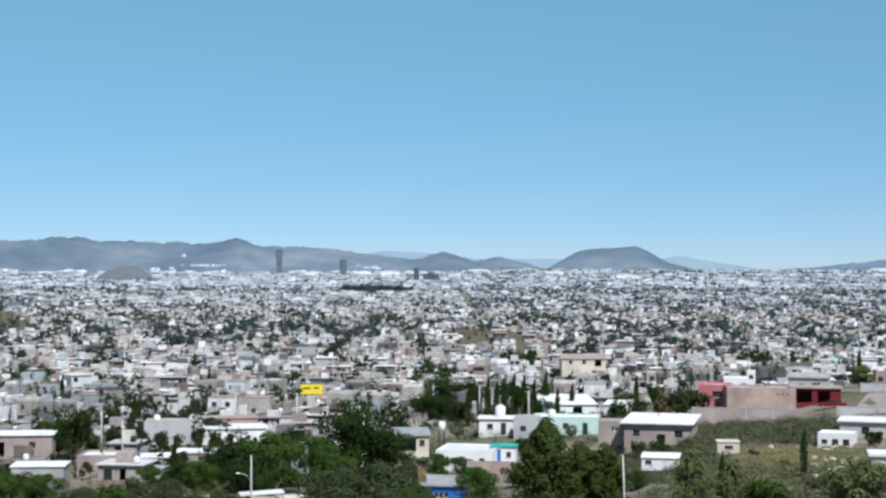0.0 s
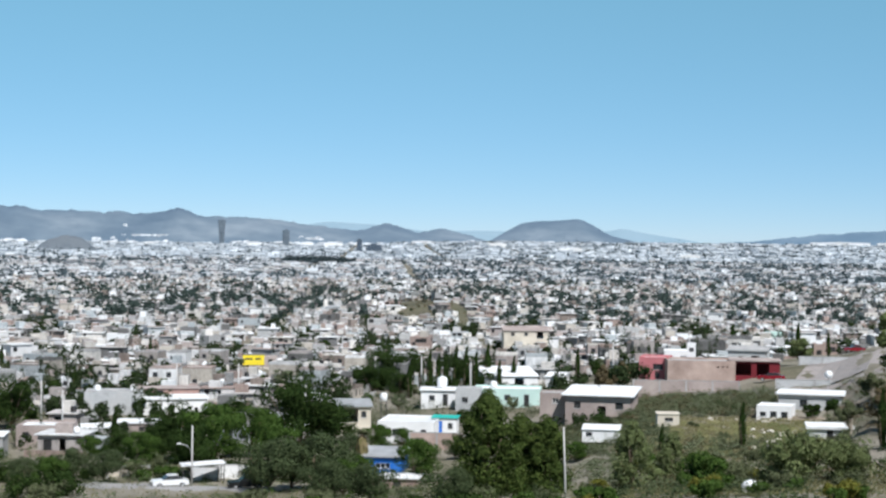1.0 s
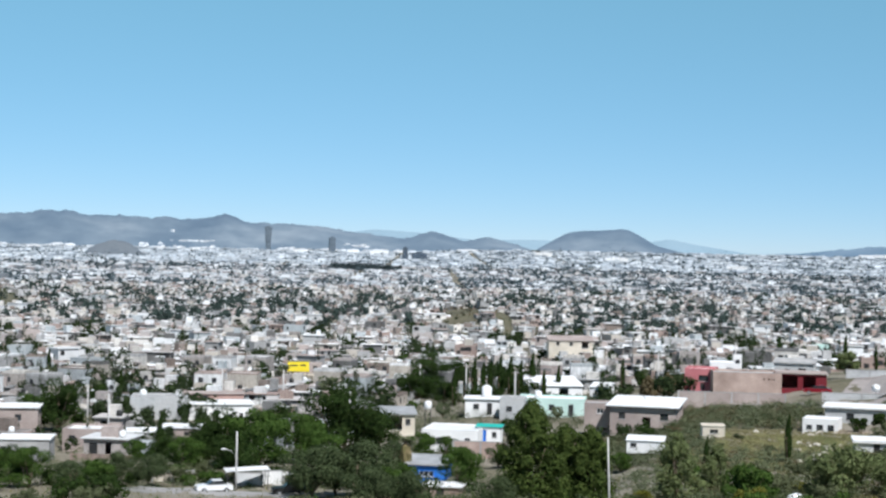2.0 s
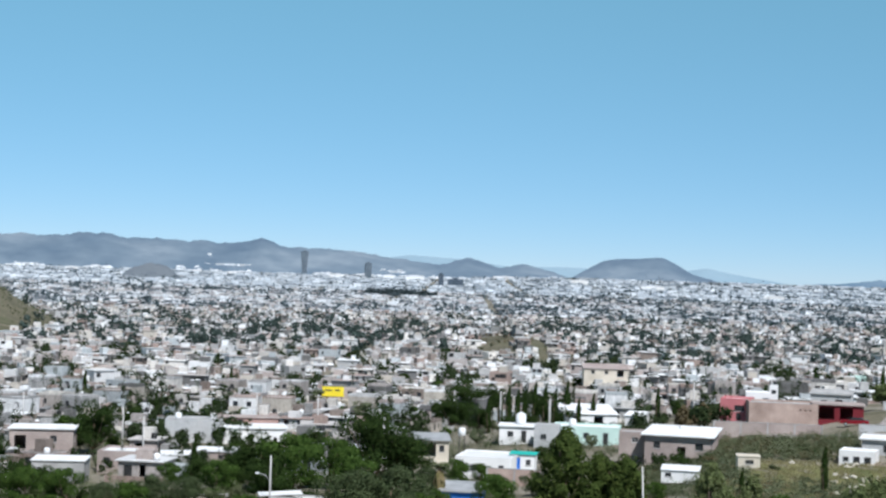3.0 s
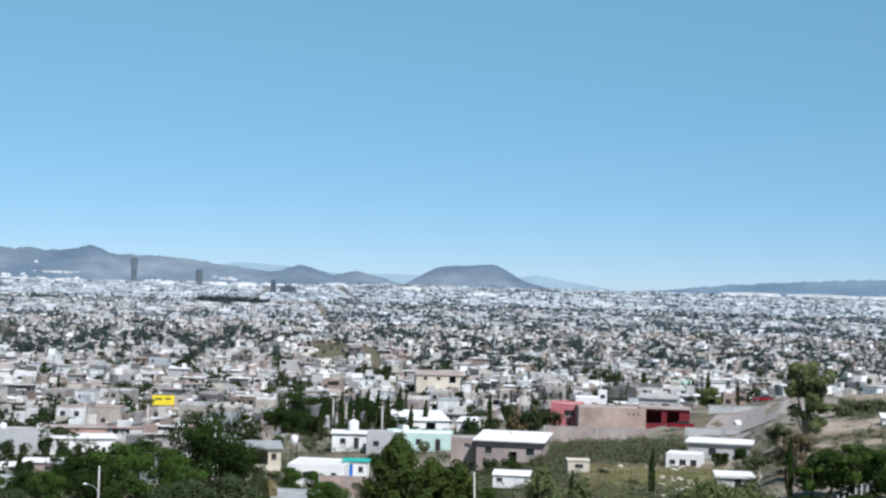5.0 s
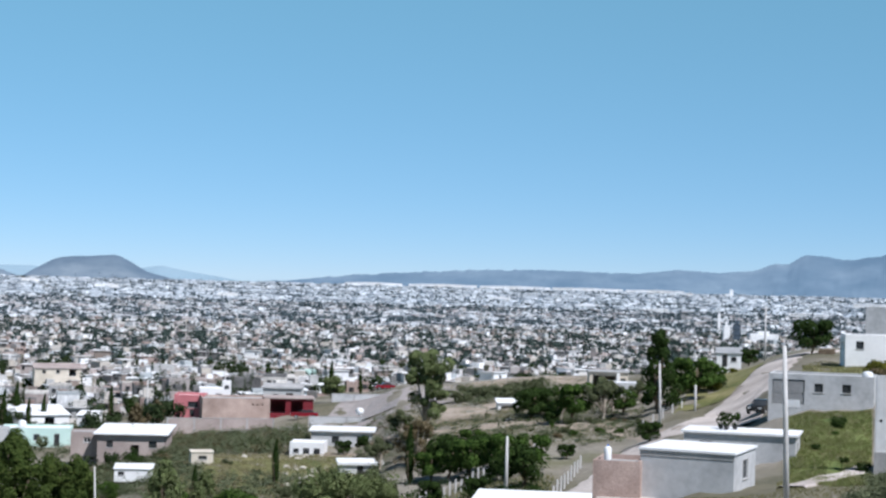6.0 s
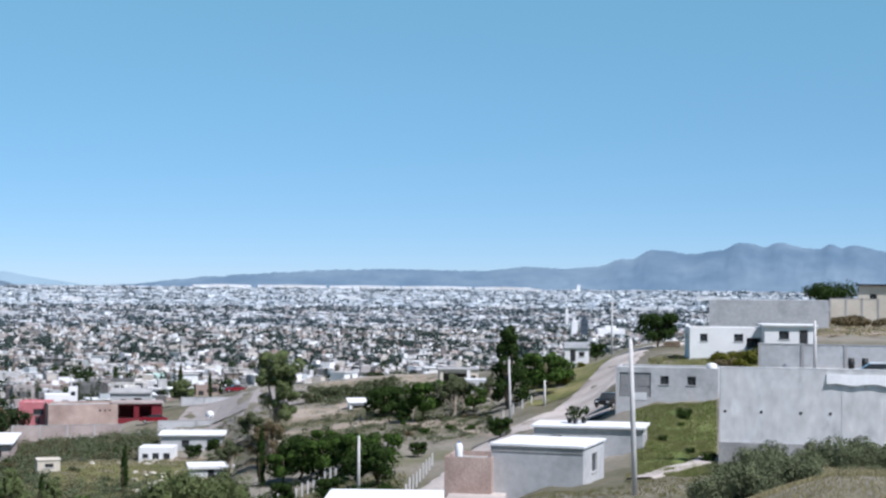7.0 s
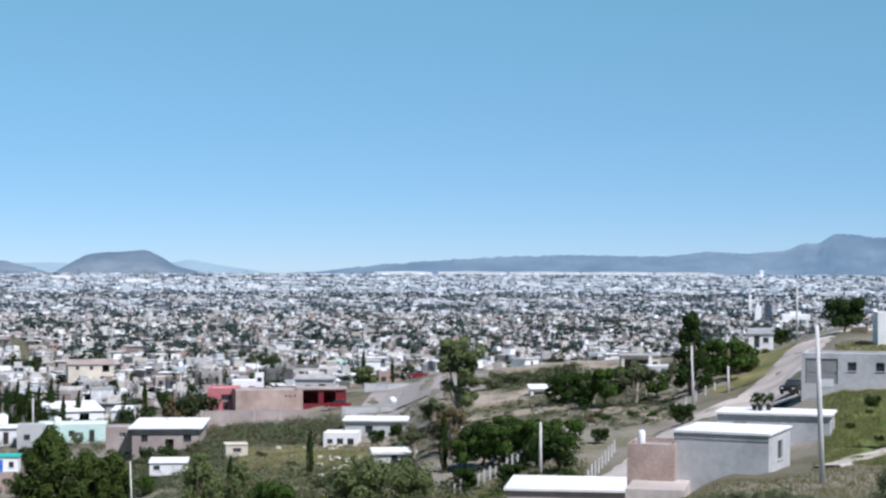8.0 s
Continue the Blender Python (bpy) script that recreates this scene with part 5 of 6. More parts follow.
turret = stand(house("slender white stair turret behind a brick house", 1.5, 1.5, 5.6, WHITE, ROOFWHITE, {"f": [("window", -0.4, 0.4, 4.2, 4.9)]}, parapet=0.15, skirt=1.5, sill=False), -6.33, 296, 1.5, -18.4, 5.75, 0)
stand(house("low white house with a broad white roof", 5.4, 5.0, 3.2, WHITE, ROOFWHITE, {"f": [("window", -1, 0, 1.2, 2.1)]}, parapet=0.1, skirt=1.5), -6.75, 299, 5, -20.0, 3.3, 2)
stand(house("grey concrete house with a sloping roof", 7.0, 6.0, 3.0, BLOCK, ROOFGREY, {"f": [("window", -1.6, -0.6, 1.0, 2.0), ("hole", 0.8, 2.2, 0.2, 2.2)]}, eave=0.3, slab=0.16, slope=0.5, skirt=2), -4.4, 306, 6, -20.2, 3.1, -6)
stand(house("bright aqua two-storey house", 5.6, 5.0, 5.0, AQUA, ROOFWHITE, {"f": [("window", -1.6, -0.6, 3.4, 4.3), ("window", 0.8, 1.7, 3.4, 4.3), ("door", -0.4, 0.5, 0, 2.1)]}, parapet=0.2, skirt=2), -3.58, 556, 5, -30.4, 5.2, 5)
put(car(CARRED, "dark red car parked by a red garage", long=4.6), -3.65, 277, 3)
put(car(CARRED, "small red car beside a far kerb", long=4.0), -0.9, 330, 5)
for az_, d_, L_, h_, m_, t_, lab in ((-6.5, 271, 17, 1.8, DUSTY, 4, "dusty pink plastered boundary wall"), (-2.2, 268, 12, 0.9, BLOCK, 3, "low grey block boundary wall"), (-8.7, 276, 7, 1.7, BRICK, -2, "brown brick garden wall"),
                                     (-1.2, 300, 16, 0.5, BLOCK, 8, "pale block wall along a dusty street")):
    put(block_wall(L_, h_, m_, lab, posts=int(L_ / 3.2)), az_, d_, t_)
put(block_wall(4.6, 1.7, WHITE, "white yard wall under trees", posts=2), -22.0, 203, 6)
put(block_wall(3.2, 1.5, PLASTER, "grey plastered yard wall by a street", posts=2), -23.0, 202, -8)
put(block_wall(5.0, 1.3, CREAM, "pale garden wall behind trees", posts=3), -25.6, 206, 4)
put(car(CARWHITE, "white car parked on a grey street"), -24.2, 193, 12)
put(car(CARBLACK, "dark car parked on a grey street"), -21.6, 189, 8)
put(water_tank(True, 0.75, 1.6), -4.3, 138, 0, -0.6)
stand(house("dusty rose house with a broad white roof", 9.8, 11.0, 3.1, DUSTY, ROOFWHITE, {
    "f": [("window", -3.6, -2.6, 1.2, 2.2), ("window", 2.6, 3.8, 1.2, 2.2), ("hole", 0.0, 1.2, 0.0, 1.6)]}, eave=0.6, slab=0.16, slope=0.5, skirt=2.5), -9.35, 249, 11, -23.5, 3.3, -7)
stand(house("dusty rose outhouse with a small white window", 4.6, 5.0, 2.7, DUSTY, ROOFGREY, {"f": [("window", -0.4, 0.6, 1.3, 2.1)]}, parapet=0.2, skirt=2.5, frame_mat=WHITE), -10.95, 252, 5, -23.6, 2.9, -3)
stand(house("pale cream hall with a broad dusty rose roof", 13.4, 11.0, 2.3, CREAM, DUSTY, {"f": [("window", -4.5, -3.5, 0.9, 1.9), ("window", -0.5, 0.5, 0.9, 1.9), ("hole", 3.2, 5.2, 0.1, 2.1)]}, eave=0.3, slab=0.18, slope=0.9, skirt=3), -12.04, 500, 11, -28.2, 2.5, 4)
stand(house("low white house with a long tilted white roof", 10.2, 12.0, 2.0, WHITE, ROOFWHITE, {"f": [("window", -3.4, -2.4, 0.7, 1.5), ("hole", 0.6, 2.4, 0.1, 1.6)]}, eave=0.3, slab=0.14, slope=1.0, skirt=2.5), -12.65, 318, 12, -26.6, 2.2, 9)
stand(house("small white hut with a tilted white roof", 3.8, 4.0, 2.0, WHITE, ROOFWHITE, {"f": [("window", -0.5, 0.4, 0.8, 1.5)]}, eave=0.2, slab=0.12, slope=0.6, skirt=2.5), -10.9, 312, 4, -26.2, 2.1, -12)
aqua = stand(house("pale aqua house with a white flat roof", 11.6, 7.0, 2.8, AQUA, ROOFWHITE, {"f": [("window", -0.4, 0.6, 1.0, 2.0), ("door", 3.0, 3.9, 0, 2.1)]}, parapet=0.25, skirt=2.5), -12.6, 288, 7, -26.4, 3.05, -4)
stand(house("grey block house beside an aqua house", 4.2, 6.0, 3.2, BLOCK, ROOFGREY, {"f": [("window", -1, 0, 1.1, 2.0)]}, parapet=0.2, skirt=2.5), -13.95, 282, 6, -26.0, 3.4, -4)
white_low = stand(house("white low house with a tank on its roof", 6.0, 6.0, 2.7, WHITE, ROOFWHITE, {"f": [("window", -1.6, -0.6, 1.0, 1.9), ("door", 0.8, 1.7, 0, 2.1)]}, eave=0.3, slab=0.18, skirt=2.5), -15.0, 290, 6, -26.9, 2.88, -2)
on_roof(water_tank(True, 0.9, 2.1), white_low, 0.6, 0.5, 2.884)
on_roof(water_tank(True, 0.6, 1.2), aqua, -2.6, 1.0, 2.8)
stand(house("white house with dark openings and a long pale roof", 8.2, 9.0, 2.8, WHITE, PLASTER, {
    "f": [("window", -1.9, -0.9, 0.9, 1.9), ("window", 2.2, 3.0, 0.9, 1.9)], "l": [("window", 1.0, 2.0, 1.0, 2.0)]}, parapet=0.2, skirt=2.5), -15.95, 238, 9, -26.7, 3.0, -10)
stand(house("white lean-to with a blue door and teal sheet roof", 3.6, 2.6, 2.4, WHITE, TEAL, {"f": [("door", -1.5, -0.3, 0.0, 2.0), ("window", 0.5, 1.2, 0.9, 1.7)]}, eave=0.2, slab=0.1, slope=0.12, skirt=2.5, door_mat=BLUE), -14.75, 242, 2.6, -26.5, 2.5, -8)
put(block_wall(7.5, 2.2, BRICK, "orange-brown brick yard wall", posts=3), -15.05, 226, -6, 0.1)
stand(house("strong blue house with a white notice and grey roof", 4.9, 6.0, 2.4, BLUE, SHEET, {"f": [("window", -0.9, 0.9, 1.0, 1.7)]}, eave=0.35, slab=0.12, slope=0.5, skirt=2.5, frame_mat=WHITE), -16.8, 204, 6, -27.2, 2.5, -8)
stand(house("low shed with a white roof below a blue house", 4.4, 4.0, 2.0, BRICK, ROOFWHITE, {"f": [("door", -0.5, 0.4, 0, 1.8)]}, eave=0.25, slab=0.12, skirt=2.5), -16.3, 186, 4, -27.2, 2.1, -10)
stand(house("grey house with a dark shaded porch", 5.6, 6.0, 2.6, CREAM, SHEET, {"f": [("hole", -2.2, 0.8, 0.1, 2.2), ("window", 1.3, 2.1, 0.9, 1.9)]}, eave=0.4, slab=0.12, slope=0.6, skirt=2.5), -18.0, 262, 6, -27.0, 2.7, 4)
stand(house("small white cabin with two windows", 4.8, 4.5, 2.3, WHITE, ROOFWHITE, {"f": [("window", -0.5, 0.4, 0.7, 1.6), ("window", 1.0, 1.9, 0.7, 1.6), ("window", -1.9, -1.1, 0.9, 1.5)]}, parapet=0.1, skirt=2), -3.47, 235, 4.5, -23.1, 2.4, -8)
stand(house("grey house with a wide white slab roof", 9.0, 7.0, 2.7, BLOCK, ROOFWHITE, {"f": [("window", -1.5, -0.4, 1.0, 2.0), ("door", 2.2, 3.1, 0, 2.1)]}, eave=0.4, slab=0.2, skirt=2.5), -2.3, 245, 7, -22.2, 2.9, -3)
dish = tagged(new("satellite_dish"), "white satellite dish on a pole behind a roof", "satellite dish")
part("mast", Geo().tube([(0, 0, 0), (0, 0, 3.0)], [0.04, 0.04], 6), SHEET, dish)
part("reflector", Geo().tube([(0, -0.25, 3.2), (0, -0.1, 3.15), (0, 0.02, 3.1)], [0.62, 0.45, 0.06], 16), TANKWHITE, dish, smooth=True)
part("feed_arm", Geo().tube([(0, 0, 2.9), (0, -0.6, 3.1)], [0.02, 0.02], 5), SHEET, dish)
put(dish, -1.75, 253, 0, 0.6)
stand(house("low white shed with a rounded sheet roof", 4.7, 3.4, 1.1, WHITE, ROOFWHITE, {"f": [("window", -1.9, -1.1, 0.3, 0.8)]}, eave=0.15, slab=0.12, slope=0.3, skirt=0.5), -9.37, 215, 3.4, -24.75, 1.2, -4)
stand(house("small pale stone hut in a meadow", 2.9, 3.0, 1.5, CREAM, CREAM, {"f": [("window", -0.5, 0.6, 0.6, 1.1)]}, eave=0.1, slab=0.12, skirt=1.5), -7.12, 222, 3, -23.25, 1.62, 5)
stand(house("low outbuilding with a long white slab roof", 10.2, 5.0, 1.6, PLASTER, ROOFWHITE, {"f": [("door", -3.0, -2.2, 0, 1.5)]}, eave=0.3, slab=0.3, skirt=1.5), -1.0, 204, 5, -22.35, 1.9, 4)
bb = tagged(new("billboard"), "bright yellow billboard with dark marks on legs", "billboard")
part("panel", Geo().box(-2.85, 2.85, -0.1, 0.1, 1.3, 3.9), YELLOW, bb)
part("frame", Geo().box(-2.95, 2.95, -0.06, 0.12, 1.18, 1.296).box(-2.95, 2.95, -0.06, 0.12, 3.904, 4.02), IRON, bb)
for x0, x1, z0, z1 in ((-2.2, -0.3, 2.7, 3.1), (0.5, 1.9, 2.75, 3.15)):
    part("bar", Geo().box(x0, x1, -0.125, -0.104, z0, z1), IRON, bb, "dark printed bar")
for x in (-2.3, 0, 2.3):
    part("leg", Geo().box(x - 0.09, x + 0.09, 0.0, 0.18, 0.1, 1.176), IRON, bb)
bh = stand(house("yellow-trimmed shop under a billboard", 8, 7, 3.2, CREAM, ROOFGREY, {"f": [("window", -2, -0.8, 1, 2), ("door", 1, 2, 0, 2.1)]}, parapet=0.25, skirt=3), -21.4, 436, 7, -35.4, 3.4, 0)
bb.matrix_basis = bh.matrix_basis @ pose(0, 0.5, 2.95, 0, 0, 0)

# ---- left: houses above and among the trees ----
stand(house("two-storey rose house with a flat roof terrace", 7.6, 7.0, 4.9, DUSTY, ROOFWHITE, {"f": [("window", -2.9, -1.9, 3.2, 4.2), ("window", 0.6, 1.6, 3.2, 4.2), ("window", 0.8, 1.7, 0.8, 1.8)], "r": [("hole", -1.5, 0.6, 3.0, 4.6)]}, parapet=0.3, skirt=2.5), -28.3, 250, 7, -28.4, 5.2, -12)
stand(house("dusty brown house with a long white roof edge", 10.0, 7.0, 3.4, DUSTY, ROOFWHITE, {"f": [("hole", -4.2, -2.4, 0.2, 2.4), ("window", 1.4, 2.4, 1.4, 2.4)], "r": [("window", -0.8, 0.2, 1.2, 2.2)]}, eave=0.3, slab=0.18, skirt=2.5), -31.1, 272, 7, -27.3, 3.6, -6)
stand(house("pale low house with a white roof sheet", 7.2, 6.0, 2.9, CONCRETE, ROOFWHITE, {"f": [("hole", -2.9, -2.2, 0.2, 2.0), ("window", 0.8, 1.8, 1.0, 1.9)]}, eave=0.2, slab=0.15, skirt=2.5), -30.5, 236, 6, -28.1, 3.05, -8)
gh = stand(house("blue-grey house with roof boxes", 10.0, 8.0, 4.2, BLOCK, ROOFGREY, {"f": [("window", 3.3, 4.1, 1.5, 2.5)]}, parapet=0.25, skirt=2.5), -26.1, 300, 8, -28.4, 4.45, -3)
on_roof(water_tank(True, 0.6, 1.2), gh, -3, 1, 4.2)
on_roof(water_tank(True, 0.6, 1.2), gh, 3.4, 1, 4.2)
stand(house("white house with a faded red upper wall", 11.4, 8.0, 3.6, WHITE, ROOFWHITE, {"f": [("window", 1.4, 2.2, 0.9, 2.0), ("hole", 3.4, 4.1, 1.2, 2.1)]}, eave=0.3, slab=0.2, skirt=2.5), -24.1, 298, 8, -29.3, 3.8, 4)
stand(house("faded red upper storey with a pale roof", 11.0, 5.0, 1.3, ORANGE, DUSTY, {"f": [("window", -2.0, -1.0, 0.4, 1.0)]}, eave=0.25, slab=0.16, skirt=4.5), -24.3, 308, 5, -28.4, 1.46, 4)
for az_, d_, w_, t_, m_, lab in ((-26.9, 262, 7.0, 6, CONCRETE, "low grey yard house with a white roof"), (-25.3, 268, 6.4, -8, DUSTY, "low brown yard house with a white roof"), (-23.6, 264, 7.4, 3, BLOCK, "low block house with a white roof")):
    stand(house(lab, w_, 6.0, 2.5, m_, ROOFWHITE, {"f": [("window", -2.0, -1.1, 0.9, 1.8), ("door", 0.6, 1.5, 0, 2.0)]}, eave=0.25, slab=0.15, skirt=3), az_, d_, 6, -30.2, 2.65, t_)
put(utility_pole(7.0, False, True, r=0.11, label="grey street lamp pole with a curved arm"), -23.45, 196)
put(utility_pole(8.4, False, False, lean=-0.04, r=0.09, label="tall thin pale pole in front of pines"), -10.55, 158, 0, -1.5)
for az_, d_ in ((-28.5, 285), (-24.0, 330), (-19.6, 262), (-27.8, 262), (-31.8, 330), (-17.2, 345), (-13.9, 296), (-21.9, 320), (-15.6, 330), (-9.0, 330), (-6.4, 360)):
    put(utility_pole(7.5, True), az_, d_)

drum = tagged(new("water_tower"), "white water drum raised on a thin stand", "water tower")
part("drum", Geo().tube([(0, 0, 4.2), (0, 0, 4.3), (0, 0, 5.3), (0, 0, 5.5)], [0.5, 0.58, 0.58, 0.3], 12), TANKWHITE, drum, smooth=True)
for x, y in ((-0.4, -0.4), (0.4, -0.4), (0.4, 0.4), (-0.4, 0.4)):
    part("leg", Geo().box(x - 0.06, x + 0.06, y - 0.06, y + 0.06, -0.5, 4.2), IRON, drum)
put(drum, -16.9, 262)
canopy = tagged(new("canopy"), "white sheet canopy on posts beside a street", "canopy")
part("roof", Geo().prism([(-2.6, 2.2), (2.6, 2.45), (2.6, 2.53), (-2.6, 2.28)], -1.6, 1.6), ROOFWHITE, canopy)
for x in (-2.4, 2.4):
    for y in (-1.45, 1.45):
        part("post", Geo().box(x - 0.05, x + 0.05, y - 0.05, y + 0.05, -0.5, 2.2 if x < 0 else 2.42), IRON, canopy)
put(canopy, -23.1, 199, 6)

# ---- trees near the lookout ----
pine_big = tree(31, 10.2, 5.0, 0.3, LEAF_PINE, BARK, "large olive-green pine with a dense ragged crown", "pine_tree", 64, 230, 0.17, "bushy")
put(pine_big, -13.3, 166, 0, 0.5)
put(tree(32, 8.8, 3.5, 0.4, LEAF_PINE, BARK, "olive-green pine with a ragged top", "pine_tree", 50, 220, 0.17, "bushy"), -11.2, 168, 0, -0.6)
put_again(pine_big, -12.1, 172, 120, 0, 0.8)
broad = tree(33, 9.6, 5.2, 0.9, LEAF_DARK, BARK, "broad dark green tree with a dense crown", "tree", 26, 300, 0.2)
put(broad, -19.8, 232, 0, -0.3, 1.22)
broad_b = tree(34, 8.6, 4.6, 0.7, LEAF_MID, BARK, "broad mid-green tree with a rounded crown", "tree", 24, 300, 0.19)
put(broad_b, -22.7, 216)
put_again(broad, -23.8, 222, 70, 0, 0.85)
put_again(broad_b, -25.2, 214, 40, 0, 0.58)
put_again(broad, -18.6, 240, 200, 0, 0.7)
willow = tree(35, 6.0, 4.6, 0.7, LEAF_WILLOW, BARK, "grey-green spreading tree beside a street", "tree", 20, 260, 0.17)
put(willow, -20.8, 186)
put_again(willow, -19.2, 187, 80, 0, 1.05)
put_again(broad_b, -20.0, 190, 10, 0, 0.62)
for az_, d_, s, t in ((-26.4, 200, 0.62, 0), (-27.6, 205, 0.6, 60), (-29.0, 196, 0.55, 120), (-30.4, 200, 0.6, 190), (-31.7, 198, 0.62, 250), (-33.2, 200, 0.6, 300), (-34.5, 203, 0.6, 20), (-28.2, 186, 0.5, 77)):
    put_again(broad_b if t % 20 else willow, az_, d_, t, 0, s)
for az_, d_, s, t in ((-21.3, 226, 0.85, 15), (-24.5, 226, 0.7, 130), (-25.9, 220, 0.5, 200), (-26.9, 228, 0.4, 5), (-23.4, 205, 0.7, 300), (-20.6, 214, 0.7, 85)):
    put_again(broad if t > 100 else broad_b, az_, d_, t, 0, s)
put_again(willow, -19.0, 172, 33, 0, 0.75)
put_again(broad_b, -15.75, 190, 50, 0, 0.62)
put_again(broad_b, -18.3, 176, 150, 0, 0.5)
put_again(willow, -17.3, 166, 250, 0, 0.7)
put_again(willow, -14.6, 158, 20, 0, 0.6)
for az_, d_, s, t in ((-17.1, 226, 0.5, 10), (-16.2, 230, 0.36, 90), (-15.6, 222, 0.36, 160), (-14.4, 214, 0.5, 40), (-18.0, 218, 0.6, 120), (-10.2, 205, 0.3, 30), (-11.2, 222, 0.45, 200), (-17.8, 190, 0.45, 70)):
    put_again(broad_b if t % 20 else willow, az_, d_, t, 0, s)
for az_, d_, s, t in ((-33.5, 222, 0.6, 10), (-32.2, 216, 0.55, 80), (-31.0, 212, 0.45, 260), (-33.0, 250, 0.7, 50), (-22.0, 262, 0.6, 190)):
    put_again(broad if t % 30 else broad_b, az_, d_, t, 0, s)
put(palm(4.4), -17.65, 206, 0, 0.6)
cyp = tree(36, 5.2, 0.42, 0.2, LEAF_DARK, BARK, "slim dark green columnar cypress", "cypress_tree", 12, 110, 0.14, "column")
put(cyp, -4.57, 190)
put_again(cyp, 0.03, 176, 0, 0.3, 1.1)
put_again(cyp, -7.3, 178, 0, 0, 0.75)
put_again(cyp, -26.05, 226, 0, 0, 1.3)
for az_, d_, s in ((-15.0, 318, 1.5), (-14.4, 330, 1.7), (-13.7, 322, 1.5), (-15.6, 335, 1.4), (-12.9, 316, 1.2), (-4.95, 500, 1.6), (-2.75, 385, 1.5), (-1.75, 470, 1.3), (-10.2, 345, 1.3), (-27.4, 350, 1.3), (-24.9, 470, 1.4), (-29.8, 420, 1.5)):
    put_again(cyp, az_, d_, 0, 0, s)
for az_, d_, s, t in ((-17.3, 330, 0.75, 20), (-16.4, 322, 0.6, 80), (-15.2, 308, 0.5, 10), (-14.6, 312, 0.45, 200), (-13.4, 318, 0.5, 100), (-17.9, 345, 0.6, 160), (-14.0, 340, 0.7, 260), (-12.6, 330, 0.5, 50)):
    put_again(broad, az_, d_, t, 0, s)
for az_, d_, s in ((-15.3, 326, 1.6), (-14.75, 320, 1.5), (-14.05, 326, 1.6), (-13.3, 328, 1.7), (-16.0, 318, 1.3), (-12.4, 322, 1.3)):
    put_again(cyp, az_, d_, 0, 0, s)
put_again(broad, -16.9, 350, 30, 0, 1.02)
put_again(broad, -15.95, 356, 190, 0, 0.85)
put_again(broad, -29.5, 280, 100, 0, 0.95)
put_again(broad_b, -30.4, 300, 100, 0, 0.6)
euca = tree(37, 11.6, 3.1, 3.6, LEAF_EUCA, PALEBARK, "tall thin eucalyptus with pale trunk and open crown", "eucalyptus_tree", 34, 260, 0.2, "open")
put(euca, 0.6, 214)
put(tree(64, 5.3, 2.5, 0.5, LEAF_EUCA, BARK, "rounded yellow-green tree beside a dusty street", "tree", 20, 190, 0.18), -2.65, 302)
put(tree(65, 5.8, 2.6, 0.8, LEAF_BROWN, PALEBARK, "sparse brown tree with a pale trunk", "tree", 24, 110, 0.16, "open"), 0.12, 192)
pine = tree(38, 9.6, 3.2, 0.8, LEAF_DARK, BARK, "tall dark pine beside the dirt road", "pine_tree", 24, 180, 0.2, "bushy")
put(pine, 8.5, 211, 0, 0.2, 1.12)
put_again(pine, -4.9, 400, 40, 0, 0.55)
put_again(pine, -3.75, 430, 140, 0, 0.36)
tr = tree(39, 5.4, 2.7, 1.1, LEAF_MID, BARK, "small rounded green tree on the slope", "tree", 14, 170, 0.2)
put(tr, 9.75, 216, 0, 0, 1.2)
darkt = tree(40, 4.7, 2.7, 0.9, LEAF_DARK, BARK, "low dark spreading tree by the road", "tree", 15, 190, 0.2)
put(darkt, 13.6, 235, 0, 0, 1.15)
for az_, d_, s, t in ((11.5, 252, 0.62, 30), (4.15, 224, 1.0, 60), (4.8, 226, 0.8, 10), (1.35, 178, 1.1, 90), (2.75, 178, 0.9, 5), (3.95, 158, 0.95, 100), (5.4, 178, 0.4, 0), (8.2, 178, 0.55, 20), (-2.3, 234, 0.5, 0), (-1.55, 236, 0.5, 90)):
    put_again(darkt, az_, d_, t, -0.05, s)
for az_, d_, s, t in ((10.3, 222, 0.8, 0), (7.3, 218, 0.75, 0), (5.55, 215, 1.15, 60), (0.75, 176, 0.75, 20), (2.05, 174, 0.95, 44), (4.25, 170, 0.8, 200), (3.4, 172, 0.85, 300), (2.2, 195, 0.7, 0), (9.2, 226, 0.9, 10), (-0.35, 226, 0.6, 30), (11.0, 1250 / 3.2, 1.0, 0), (10.1, 380, 1.1, 0)):
    put_again(tr, az_, d_, t, -0.05, s)
for az_, d_, s, t in ((0.7, 160, 0.55, 310), (2.3, 156, 0.5, 20), (3.2, 166, 0.6, 80), (4.35, 140, 0.45, 100)):
    put_again(darkt, az_, d_, t, -0.05, s)
for az_, d_, s, t in ((4.45, 229, 0.9, 60), (4.9, 214, 0.45, 30)):
    put_again(darkt, az_, d_, t, -0.05, s)
ta = tree(61, 6.6, 3.2, 0.5, LEAF_EUCA, BARK, "loose olive-brown tree below the meadow", "tree", 30, 150, 0.15, "bushy")
put(ta, -8.3, 155)
put_again(ta, -7.0, 160, 140, 0, 0.7)
put(tree(62, 2.9, 2.5, 0.2, LEAF_MID, BARK, "low bright green rounded tree", "tree", 18, 190, 0.14), -5.9, 145)
tc = tree(63, 4.0, 3.4, 0.3, LEAF_EUCA, BARK, "spreading olive-green tree with upright tips", "tree", 34, 170, 0.15, "open")
put(tc, -2.7, 150)
put_again(tc, -1.3, 152, 100, 0, 0.85)
